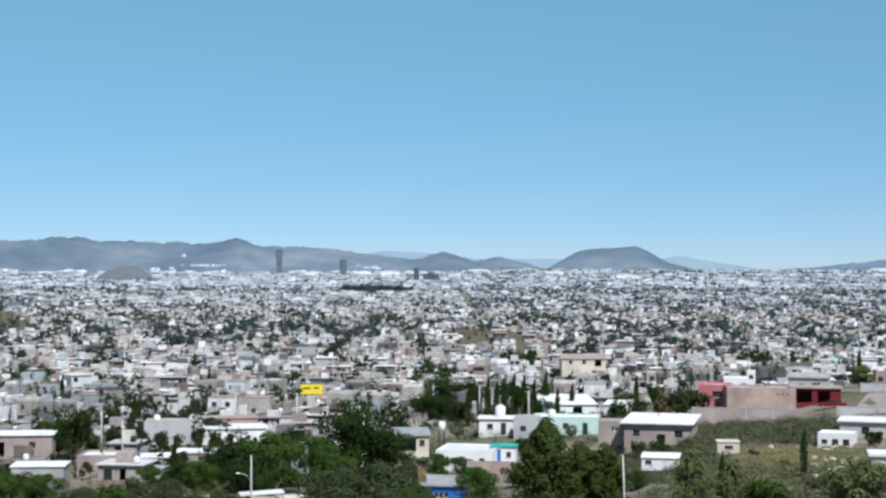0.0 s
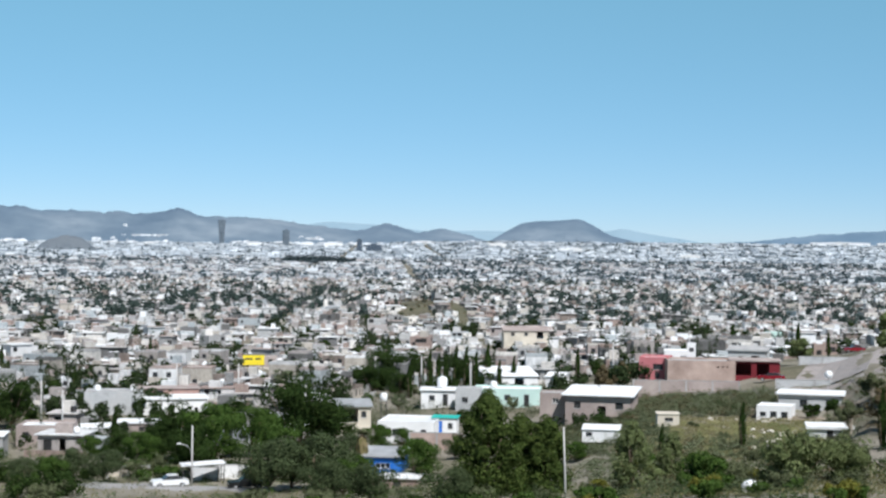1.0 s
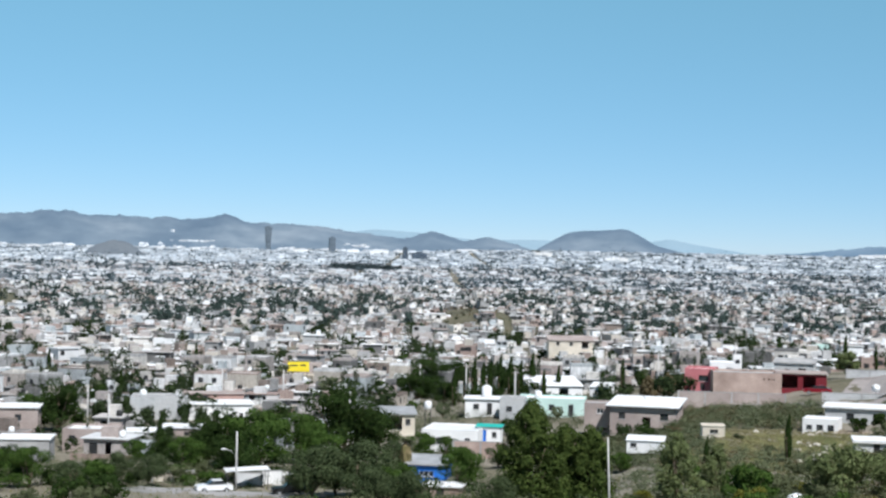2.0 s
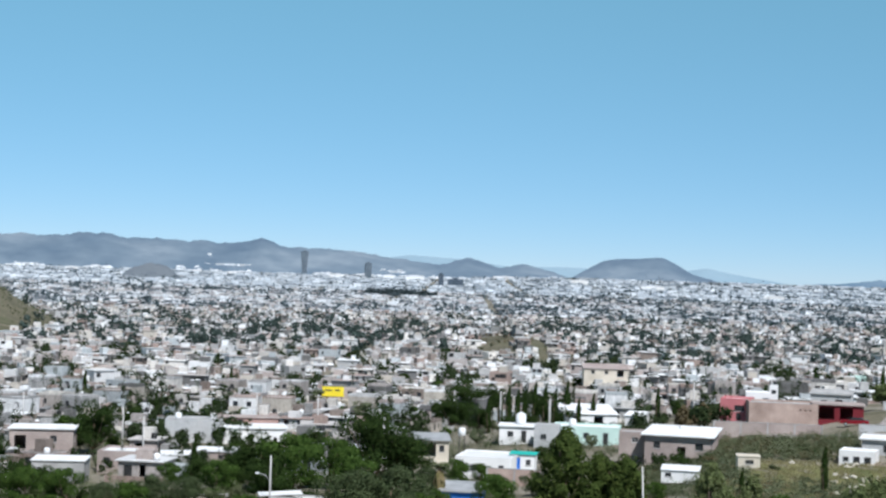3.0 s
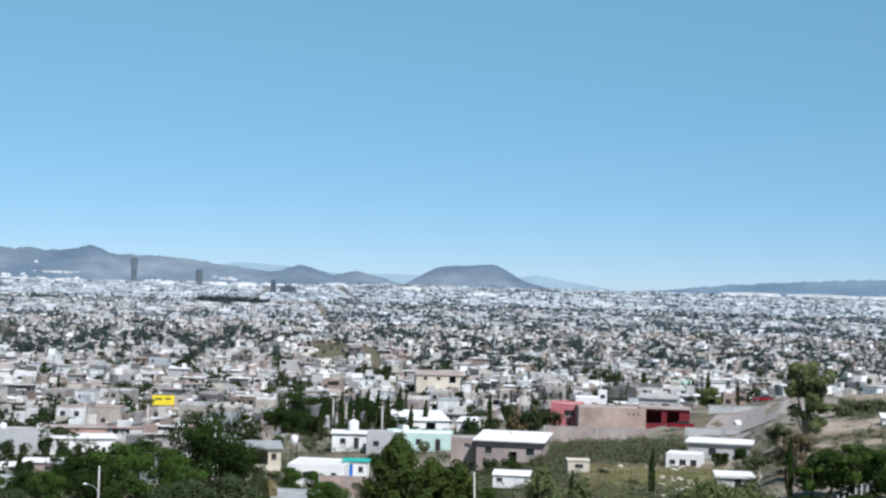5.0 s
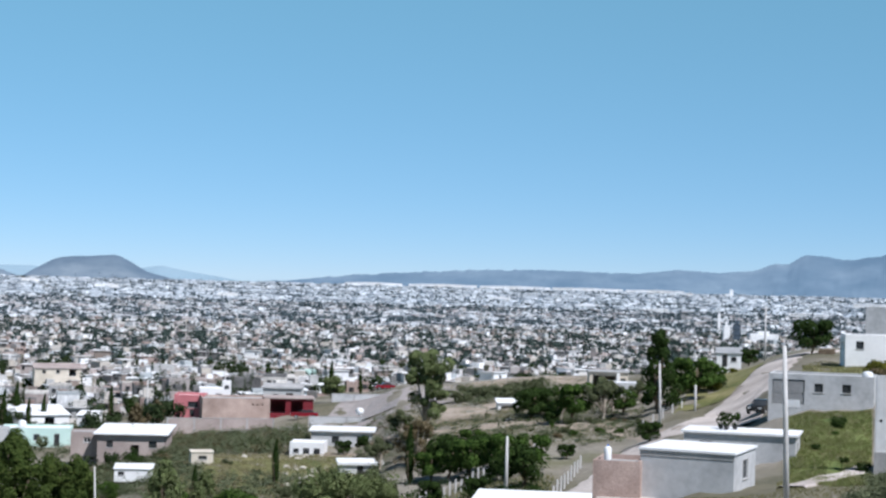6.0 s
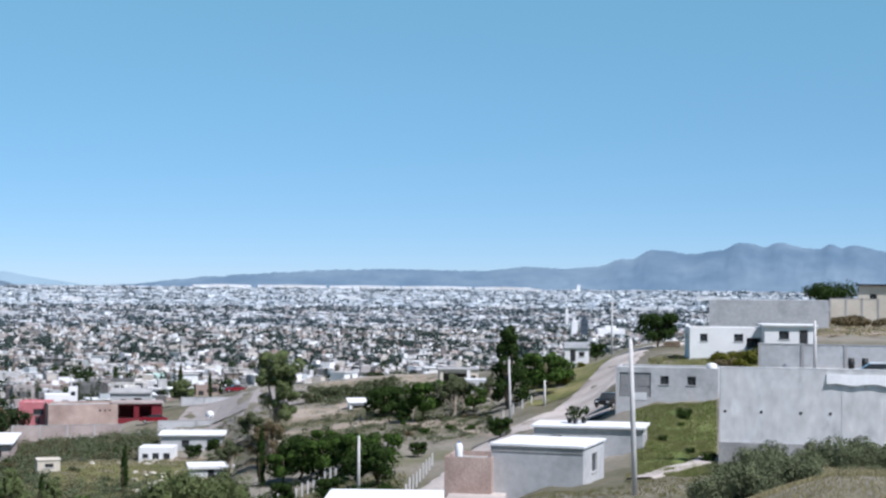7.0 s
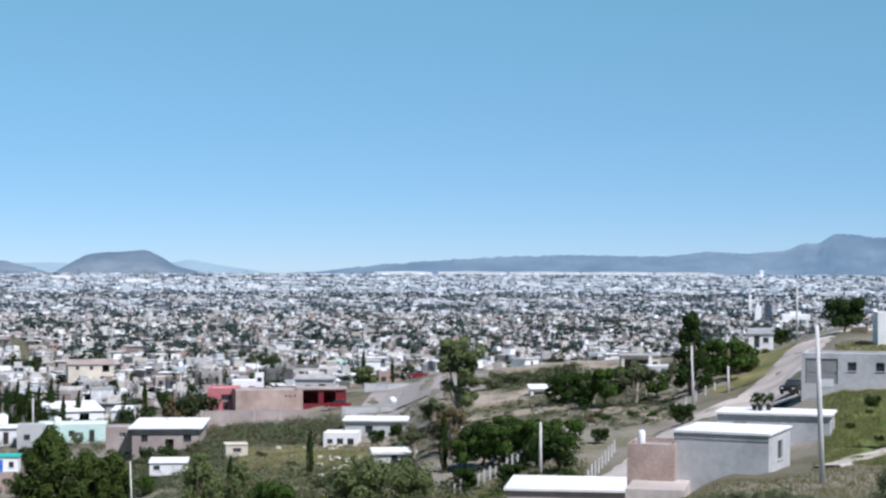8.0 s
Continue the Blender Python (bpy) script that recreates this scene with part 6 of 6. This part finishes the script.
rusty = tree(62, 4.0, 2.2, 0.3, LEAF_BROWN, BARK, "rusty brown leafy tree behind a brick house", "tree", 22, 150, 0.16, "bushy")
put(rusty, -9.35, 299, 0, 0.8)
put_again(rusty, -8.65, 302, 150, 0.6, 0.95)
olive = tree(41, 4.6, 2.3, 1.0, LEAF_OLIVE, PALEBARK, "thin grey-green tree in a yard", "tree", 12, 130, 0.2, "open")
put(olive, 6.64, 214, 0, 0, 1.15)
for az_, d_, s in ((6.95, 222, 0.9), (5.2, 222, 0.8), (-0.3, 222, 0.8), (7.9, 226, 0.7), (0.3, 200, 0.9), (-1.0, 198, 0.8)):
    put_again(olive, az_, d_, 0, 0, s)
flat = tree(42, 6.0, 6.0, 3.9, LEAF_DARK, BARK, "wide flat-topped dark tree on the ridge", "tree", 22, 170, 0.22)
put(flat, 19.3, 318)

# ---- shrubs, grass and rubble ----
SHR = [shrub(51, 1.5, 1.6, LEAF_OLIVE, "grey-green scrub bush on a dry slope"), shrub(52, 1.2, 1.3, LEAF_MID, "leafy green bush on a slope"), shrub(53, 1.3, 1.2, LEAF_BROWN, "dry brown bush on a bank"),
       shrub(54, 1.6, 1.8, LEAF_DARK, "dense dark green bush"), shrub(55, 1.4, 1.4, LEAF_YELLOW, "yellow-green bush in the grass"),
       shrub(56, 1.5, 1.5, SCRUB, "pale grey-green scrub bush near the lookout", 160, 15, 0.065), shrub(57, 1.2, 1.3, SCRUB, "soft grey-green bush on the near slope", 160, 14, 0.065)]
first = [False] * 7
rs = np.random.RandomState(77)


def scrub(kind, az, d, s):
    t = rs.uniform(0, 360)
    if not first[kind]:
        first[kind] = True
        return put(SHR[kind], az, d, t, -0.05, s)
    return put_again(SHR[kind], az, d, t, -0.05, s)


def thicket(count, az0, az1, d0, d1, kinds, s0, s1):
    for _ in range(count):
        scrub(int(rs.choice(kinds)), rs.uniform(az0, az1), rs.uniform(d0, d1), rs.uniform(s0, s1))


thicket(10, -10.6, -8.2, 238, 244, [0, 3, 2], 0.6, 1.1)
thicket(10, -10.0, -5.0, 152, 180, [0, 1, 4, 1], 0.7, 1.2)
thicket(14, -5.0, -0.4, 150, 180, [0, 4, 0, 1], 0.7, 1.2)
thicket(8, -8.0, -4.8, 186, 226, [0, 4, 0], 0.3, 0.6)
thicket(16, 15.4, 18.4, 70, 88, [5, 6, 5], 0.7, 1.1)
thicket(26, 16.6, 23.0, 92, 112, [5, 6, 5], 0.7, 1.25)
thicket(18, 8.2, 12.8, 62, 78, [6, 5, 6], 0.35, 0.6)
thicket(12, 19.3, 21.8, 250, 264, [2, 2, 2], 0.9, 1.4)
thicket(12, 1.6, 4.4, 254, 276, [0, 0, 5], 0.9, 1.6)
thicket(20, -34, -18, 200, 214, [3, 1, 0], 0.9, 1.6)
thicket(8, 15.7, 17.0, 186, 194, [4, 4, 2], 0.9, 1.4)
thicket(10, 9.2, 11.0, 222, 246, [0, 1, 4], 0.6, 1.0)
thicket(14, -34, -27.5, 170, 186, [0, 1, 3], 1.0, 1.7)
thicket(12, -22, -18, 146, 170, [0, 1, 0], 0.9, 1.4)
thicket(8, -27, -22, 140, 158, [0, 1], 0.7, 1.0)
thicket(10, -18, -10, 140, 160, [0, 1, 0], 0.8, 1.2)
thicket(3, 13.2, 15.2, 124, 146, [3, 1], 0.25, 0.4)
scrub(3, 14.55, 146, 0.62)
for az_, s_ in ((-13.3, 1.3), (-12.7, 1.7), (-12.3, 1.4), (-11.8, 1.6), (-11.3, 1.3)):
    scrub(3, az_, 306, s_)
scrub(3, 15.4, 119, 0.5)
thicket(12, 4.8, 8.0, 196, 214, [0, 2, 1], 0.4, 0.8)


thicket(16, -11.5, -0.8, 124, 146, [0, 1, 4, 1], 0.8, 1.4)
thicket(10, -19, -11.5, 124, 142, [0, 1, 3], 0.9, 1.5)
thicket(8, -34, -26, 128, 150, [0, 1, 3], 1.0, 1.6)


def brush(name, zones, label, seed, material, blade=0.105, per=90):
    """Continuous low scrub of small leaf scraps over stretches (count, az0, az1, d0, d1, radius, height), in one mesh."""
    rng = np.random.RandomState(seed)
    vs = []
    for n, a0, a1, d0, d1, rad, high in zones:
        a, d = rng.uniform(a0, a1, n), rng.uniform(d0, d1, n)
        x, y = d * np.sin(np.radians(a)), d * np.cos(np.radians(a))
        r, h = rad * rng.uniform(0.5, 1.25, n), high * rng.uniform(0.4, 1.3, n)
        p = rng.normal(0, 1, (n, per, 3))
        p /= np.linalg.norm(p, axis=2)[..., None]
        p[..., 2] = np.abs(p[..., 2])
        p *= rng.uniform(0.5, 1.08, (n, per, 1))
        c = np.stack([x, y, gz(x, y) - 0.1], 1)[:, None] + p * np.stack([r, r, h], 1)[:, None]
        t = rng.normal(0, 1, (n, per, 3, 3)) * (np.array([1.0, 1.0, 0.5]) * blade)
        vs.append((c[:, :, None] + t).reshape(-1, 3))
    v = np.concatenate(vs)
    ob = new(name, np_mesh(name, v, np.arange(len(v)).reshape(-1, 3), [material]))
    return tagged(ob, label, "scrub", kind="stuff")


brush("scrub", [(240, -8.6, -3.4, 238, 268, 1.2, 1.2), (60, -10.6, -8.0, 218, 246, 1.0, 0.9), (60, -12.0, -9.4, 230, 250, 1.0, 1.2), (60, 1.8, 5.0, 254, 276, 1.4, 1.6), (70, 0.6, 8.0, 190, 236, 0.8, 0.7)], "dense olive scrub on a vacant lot", 61, LEAF_OLIVE)
brush("scrub", [(380, -8.6, -3.4, 236, 266, 1.1, 1.1), (200, -10.8, -7.8, 212, 246, 1.0, 0.9), (60, -10.6, -8.2, 206, 213, 0.9, 1.7), (260, -10.2, -1.0, 180, 204, 1.0, 0.9), (120, -8.6, -7.0, 204, 236, 0.8, 0.9), (260, -10, -0.5, 146, 182, 1.2, 0.8), (160, -18, -11, 262, 345, 1.2, 1.3), (140, -34, -18, 190, 216, 1.2, 1.2), (260, 0.6, 8.0, 188, 240, 1.2, 0.4), (90, -2.4, 0.4, 196, 262, 1.1, 0.9), (110, -34, -24, 212, 262, 1.1, 1.1), (70, 2.5, 8.0, 200, 240, 0.9, 0.7), (60, 1.6, 5.0, 254, 278, 1.4, 1.7)], "soft grey-green scrub on dry ground", 62, LEAF_SAGE)
brush("scrub", [(150, -19.5, -10.5, 148, 200, 1.5, 1.7), (60, -34, -27.5, 150, 186, 1.5, 1.6), (130, -12, -0.5, 121, 148, 1.2, 1.0), (80, -19, -12, 121, 146, 1.2, 1.1), (50, -34, -25, 124, 150, 1.2, 1.1)], "olive undergrowth at the foot of the lookout", 69, LEAF_WILLOW)
brush("scrub", [(26, -10.6, -8.2, 238, 245, 1.0, 2.1), (25, -6.0, -3.6, 240, 250, 0.9, 1.2), (70, 0.0, 4.6, 140, 176, 0.9, 1.0), (120, -34, -18, 198, 216, 1.3, 1.6), (150, -18, -11, 262, 348, 1.4, 1.8), (60, -28, -22, 244, 292, 1.2, 1.4), (50, 0.6, 8.0, 190, 240, 1.0, 0.8)], "dark green undergrowth between trees", 63, LEAF_DARK)
brush("scrub", [(30, 0.2, 4.6, 136, 170, 0.8, 0.8), (170, -34, -17, 140, 184, 1.3, 1.3), (70, -19.5, -11, 150, 205, 1.4, 1.8), (80, -34, -24, 212, 262, 1.1, 1.3)], "leafy green undergrowth below the lookout", 64, LEAF_MID)


brush("scrub", [(60, 15.4, 23.5, 92, 112, 0.9, 0.65), (70, 8.0, 12.6, 62, 80, 0.8, 0.42), (50, 15.2, 18.4, 68, 90, 0.9, 0.8)], "soft grey-green brush on the near slope", 65, SCRUB, 0.055, 260)


brush("scrub", [(80, 15.4, 23.5, 98, 114, 0.9, 0.8), (50, 8.4, 12.4, 70, 84, 0.7, 0.4), (40, 14.6, 17.5, 70, 90, 0.8, 0.8)], "green weeds in front of a grey wall", 66, LEAF_SAGE, 0.055, 240)


brush("scrub", [(150, -8.6, -3.6, 238, 266, 1.0, 1.0), (90, -10.8, -7.8, 206, 244, 0.9, 0.7), (90, -9, -1, 150, 200, 0.9, 0.8), (60, -2.2, 0.4, 196, 262, 1.0, 0.8)], "dry brown weeds among scrub", 67, LEAF_BROWN)
brush("scrub", [(130, -8.6, -3.6, 238, 266, 1.1, 1.1), (120, -10.8, -7.0, 206, 240, 1.0, 0.8), (120, -9, -1, 170, 204, 0.9, 0.8)], "pale grey-green scrub on a vacant lot", 68, SCRUB)


def grass(name, zones, label, seed, m=GRASS):
    """Tufts of three blades over stretches (count, az0, az1, d0, d1, height), in one mesh."""
    rng = np.random.RandomState(seed)
    vs = []
    for n, a0, a1, d0, d1, h in zones:
        a, d = np.radians(rng.uniform(a0, a1, n)), rng.uniform(d0, d1, n)
        x, y = d * np.sin(a), d * np.cos(a)
        z = gz(x, y)
        for _ in range(3):
            t = rng.uniform(0, 6.28, n)
            w, hh = h * rng.uniform(0.12, 0.3, n), h * rng.uniform(0.4, 1.2, n)
            lean = rng.normal(0, 0.3 * h, (n, 2))
            vs.append(np.stack([np.stack([x - w * np.cos(t), y - w * np.sin(t), z - 0.05], 1), np.stack([x + w * np.cos(t), y + w * np.sin(t), z - 0.05], 1),
                                np.stack([x + lean[:, 0], y + lean[:, 1], z + hh], 1)], 1).reshape(-1, 3))
    v = np.concatenate(vs)
    ob = new(name, np_mesh(name, v, np.arange(len(v)).reshape(-1, 3), [m]))
    return tagged(ob, label, "grass", kind="stuff")


grass("grass", [(14000, 12.5, 16.5, 42, 112, 0.11), (12000, -9, -1, 176, 236, 0.26), (4000, 13.3, 17, 176, 214, 0.26), (12000, 6.5, 12.5, 50, 100, 0.12),
                (3000, 9.0, 10.6, 222, 260, 0.3), (5000, 0, 8, 190, 240, 0.2), (3000, -34, -9, 130, 200, 0.3), (6000, -10, 5, 130, 165, 0.3)], "mixed green and straw-coloured grass", 9)
grass("grass", [(22000, 12.8, 15.6, 106, 158, 0.19)], "fresh green grass on a steep slope", 11, GREENGRASS)
grass("grass", [(26000, 15.5, 24, 40, 112, 0.11), (12000, 14.5, 24, 20, 42, 0.06), (5000, -8, -2, 184, 234, 0.26), (2500, 18.8, 22.5, 226, 264, 0.3), (3500, 12.8, 15.6, 106, 158, 0.2), (3000, 0, 6, 230, 300, 0.25)], "dry straw-coloured grass on the slope", 10, STRAW)

stone_rng = np.random.RandomState(8)


def stone(s, seed):
    r = np.random.RandomState(seed)
    bm = bmesh.new()
    bmesh.ops.create_icosphere(bm, subdivisions=1, radius=s)
    for v in bm.verts:
        v.co *= r.uniform(0.75, 1.2)
        v.co.z *= 0.65
    me = bpy.data.meshes.new("rubble")
    bm.to_mesh(me)
    bm.free()
    me.materials.append(RUBBLE)
    return me


STONES = [stone(0.5, k) for k in range(5)]
for k in range(60):
    zone = stone_rng.rand()
    az_, d_ = (stone_rng.uniform(-4.6, -2.2), stone_rng.uniform(186, 216)) if zone < 0.6 else ((stone_rng.uniform(-6, -3), stone_rng.uniform(228, 236)) if zone < 0.8 else (stone_rng.uniform(2, 8), stone_rng.uniform(212, 232)))
    ob = new("boulder", STONES[k % 5])
    put(ob, az_, d_, stone_rng.uniform(0, 360), 0.1, stone_rng.uniform(0.3, 1.1))
    tagged(ob, "pale weathered rubble stone lying in grass", "stone", "rubble stones")

# ---- fences ----
for start, end, n, h_, lab in (((0.4, 158), (4.3, 182), 22, 1.3, "grey post of a wire fence"), ((5.0, 146), (5.9, 168), 9, 1.4, "pale concrete fence post"), ((8.0, 198), (9.3, 208), 5, 1.2, "pale concrete fence post")):
    fx0, fy0 = P(*start)
    fx1, fy1 = P(*end)
    fence = tagged(new("fence"), "row of " + lab.split(" of ")[0].replace("post", "posts") + " with wire", "fence")
    ga = ground_at(fx0, fy0)
    fence.matrix_basis = pose(fx0, fy0, ga)
    prev = None
    for k in range(n):
        u = k / (n - 1)
        px, py = (fx1 - fx0) * u, (fy1 - fy0) * u
        pz = ground_at(fx0 + px, fy0 + py) - ga
        part("post", Geo().box(px - 0.08, px + 0.08, py - 0.08, py + 0.08, pz - 0.4, pz + h_ * (0.82 + 0.25 * abs(math.sin(k * 2.3)))), POLE, fence)
        if prev:
            for zz in (0.45, 0.95):
                part("wire", Geo().tube([(prev[0], prev[1], prev[2] + zz), (px, py, pz + zz)], [0.012, 0.012], 4), SHEET, fence)
        prev = (px, py, pz)

# ---- landmarks in the far town ----
def tower(az, d, w, h, material, label, dep=None, waist=1.0, bands=True):
    x, y = P(az, d)
    top = tagged(new("tower"), label, "tower")
    dep = dep or w
    n = max(3, int(h / 3.6))
    for k in range(n):
        z0, z1 = h * k / n, h * (k + 1) / n
        s = waist + (1.0 - waist) * ((k + 0.5) / n) ** 1.4
        part("storey", Geo().box(-w / 2 * s, w / 2 * s, -dep / 2 * s, dep / 2 * s, z0 - (6 if k == 0 else 0), z1 - 0.6), material, top)
        part("window_band", Geo().box(-w / 2 * s * 0.96, w / 2 * s * 0.96, -dep / 2 * s * 0.96, dep / 2 * s * 0.96, z1 - 0.6, z1), GLASS if bands else material, top)
    part("stair_head", Geo().box(-w * 0.2, w * 0.2, -dep * 0.2, dep * 0.2, h, h + 2.5), material, top)
    top.matrix_basis = pose(x, y, ground_at(x, y), 0, 0, -az + 8)


TOWERGREY = mat("blue_grey_cladding", [(0.07, 0.095, 0.125), (0.09, 0.115, 0.15)], 0.05, 0.5, 0.0)
# cladding lightened to carry the haze over the farthest towers in its colour
TOWERPALE = mat("haze_tinted_cladding", [(0.13, 0.165, 0.20), (0.16, 0.195, 0.23)], 0.05, 0.6, 0.0)
tower(-22.53, 4300, 17.5, 63, TOWERPALE, "tall grey office tower widening towards its top", waist=0.62)
tower(-20.33, 4280, 16, 39, TOWERPALE, "pale grey slab tower far off", bands=False)
tower(-17.8, 3300, 9.6, 26, TOWERGREY, "slim dark twin tower")
tower(-17.3, 3310, 30, 16.5, TOWERGREY, "broad dark block of flats", 12)
tower(-33.0, 2500, 16, 31, TOWERGREY, "dark tower on the edge of town")
tower(10.5, 1500, 2.4, 22, WHITE, "slender white mast tower", bands=False)
tower(10.75, 1300, 4.6, 15.5, WHITE, "white slab tower with a dark side", 9, bands=False)
tower(11.1, 1304, 5.0, 17, TOWERGREY, "dark blue-grey slab tower", 9)
tower(12.0, 1320, 22, 9, WHITE, "long white office block", 12, bands=False)
for az_, d_, w_, h_ in ((-30.4, 4200, 30, 7), (-26.2, 4260, 26, 7), (-24.9, 4250, 34, 6), (-21.4, 4200, 40, 8), (-19.6, 4150, 30, 11), (-18.7, 4000, 45, 12), (-15.6, 4250, 60, 8), (-1.4, 4370, 150, 9), (1.0, 4380, 180, 9), (3.5, 4370, 185, 9), (6.0, 4370, 185, 9), (8.3, 4360, 150, 9), (9.2, 4200, 60, 8),
                        (3.0, 3300, 40, 8), (6.0, 2900, 40, 7), (8.3, 2700, 45, 7), (13.5, 2600, 60, 8), (15.5, 3600, 70, 8), (-10.5, 3600, 50, 8), (-6.4, 3000, 36, 8), (10.9, 4250, 9, 18), (-13.0, 3900, 40, 9)):
    hall = tagged(new("warehouse"), "long white warehouse at the edge of town", "warehouse", "far warehouses")
    part("wall", Geo().box(-w_ / 2, w_ / 2, -14, 14, -8, h_), WHITE, hall)
    part("roof", Geo().prism([(-w_ / 2 - 0.5, h_ + 0.01), (w_ / 2 + 0.5, h_ + 0.01), (w_ / 2 + 0.5, h_ + 0.6), (0, h_ + 2.2), (-w_ / 2 - 0.5, h_ + 0.6)], -14.5, 14.5), ROOFWHITE, hall)
    put(hall, az_, d_)

# ---- town houses that can be told apart ----
hr = np.random.RandomState(5)
protos = []
for k in range(12):
    w_, d_, h_ = hr.uniform(4.2, 6.8), hr.uniform(4.4, 6.4), (5.3 if k % 6 == 3 else hr.uniform(2.4, 2.8))
    fr = []
    u = -w_ / 2 + 0.8
    while u < w_ / 2 - 1.6:
        ww = hr.uniform(0.9, 1.5)
        kind = ["window", "window", "door", "hole"][hr.randint(4)]
        fr.append((kind, u, u + ww, 0.0 if kind == "door" else (0.2 if kind == "hole" else 1.0), 2.15 if kind != "hole" else 2.3))
        if h_ > 5:
            fr.append(("window", u, u + ww, 3.5, 4.6))
        u += ww + hr.uniform(0.8, 2.4)
    sd = [("window", -1.4, -0.3, 1.0, 2.1), ("window", 1.2, 2.0, 1.1, 2.0)] if k % 2 else [("hole", -1.2, 0.8, 0.2, 2.1)]
    lab = "two-storey town house with stacked windows" if h_ > 5 else ["plain flat-roofed town house with small windows", "low pale house with a parapet", "flat-roofed house with an open porch"][k % 3]
    protos.append((house(lab, w_, d_, h_, HOMEWALL, HOMEROOF, {"f": fr, "r": sd}, parapet=hr.choice([0.25, 0.5, 0.3]), eave=0.42 if k % 2 == 0 else 0.0, skirt=2.5, sill=False), w_, d_, h_))
    part("lean_to", Geo().box(w_ / 2 + 0.01, w_ / 2 + 2.4, -d_ * 0.1, d_ * 0.42, -2.5, hr.uniform(1.8, 2.3)), HOMEWALL, protos[-1][0])
    part("yard_wall", Geo().box(-w_ / 2 - 1.2, w_ / 2 + 1.4, -d_ / 2 - 2.2, -d_ / 2 - 2.05, -2.5, hr.uniform(0.9, 1.7)), HOMEWALL, protos[-1][0])
    if h_ < 5:
        rx, ry = w_ * hr.uniform(-0.2, 0.2), d_ * hr.uniform(-0.1, 0.2)
        part("roof_room", Geo().box(rx - w_ * 0.2, rx + w_ * 0.2, ry - d_ * 0.18, ry + d_ * 0.2, h_ - 0.1, h_ + hr.uniform(0.9, 2.1)), HOMEWALL, protos[-1][0])
    tagged(protos[-1][0], group="town houses")
tank_w, tank_b = water_tank(True, 0.45, 1.0), water_tank(False, 0.5, 1.1)
used = [False] * 14
th_ = radians(14)
n_house = 0
for i in range(-54, 55):
    for j in range(10, 61):
        cx, cy = i * 8.2 + hr.uniform(-1.2, 1.2), j * 9.0 + hr.uniform(-1.0, 1.0)
        x, y = cx * math.cos(th_) - cy * math.sin(th_), cx * math.sin(th_) + cy * math.cos(th_)
        d_, a_ = math.hypot(x, y), math.degrees(math.atan2(x, y))
        k = hr.randint(12)
        dice = hr.rand()
        if not (-35 < a_ < 9 and 238 < d_ < 450) or dice < 0.1 or j % 7 == 0:
            continue
        if (-18.2 < a_ < -9 and d_ < 348) or (a_ > -9 and d_ < 306) or (-27.6 < a_ < -22.2 and d_ < 300) or (-22.6 < a_ < -20.2 and 380 < d_ < 440) or (k % 6 == 3 and d_ < 340) or (a_ > -3.2 and d_ < 470) or (a_ > 4 and d_ < 560):
            continue
        if any((x - p) ** 2 + (y - q_) ** 2 < 11.0 ** 2 for p, q_ in TAKEN):
            continue
        m = pose(x, y, ground_at(x, y), 0, 0, 14 + hr.choice([0, 0, 90, 8, -10]) - (0 if hr.rand() < 0.6 else 12))
        pr = protos[k]
        if used[k]:
            copy_thing(pr[0], m)
        else:
            pr[0].matrix_basis = m
            used[k] = True
        n_house += 1
        if hr.rand() < 0.4:
            t = 12 if hr.rand() < 0.35 else 13
            tk = tank_w if t == 12 else tank_b
            mt = m @ pose(pr[1] * 0.32, -pr[2] * 0.28, pr[3] + (0.16 if k % 2 == 0 else 0))
            if used[t]:
                copy_thing(tk, mt)
            else:
                tk.matrix_basis = mt
                used[t] = True
# garden trees between them
garden = [tree(71, 5.6, 3.1, 0.9, LEAF_DARK, BARK, "small dark garden tree between houses", "tree", 12, 90, 0.28), tree(72, 5.0, 2.9, 0.8, LEAF_MID, BARK, "small green garden tree between houses", "tree", 12, 90, 0.28),
          tree(73, 5.4, 3.0, 0.9, LEAF_SAGE, BARK, "small grey-green garden tree between houses", "tree", 11, 90, 0.28)]
for k, ob in enumerate(garden):
    put(ob, -28.2 + 3.9 * k, 322 + 14 * k)
for _ in range(130):
    a_, d_ = hr.uniform(-34, -4), hr.uniform(255, 540)
    if a_ > -11 and d_ < 320:
        continue
    put_again(garden[hr.randint(3)], a_, d_, hr.uniform(0, 360), 0, hr.uniform(0.55, 1.0) * (0.6 if d_ < 330 else 0.85))
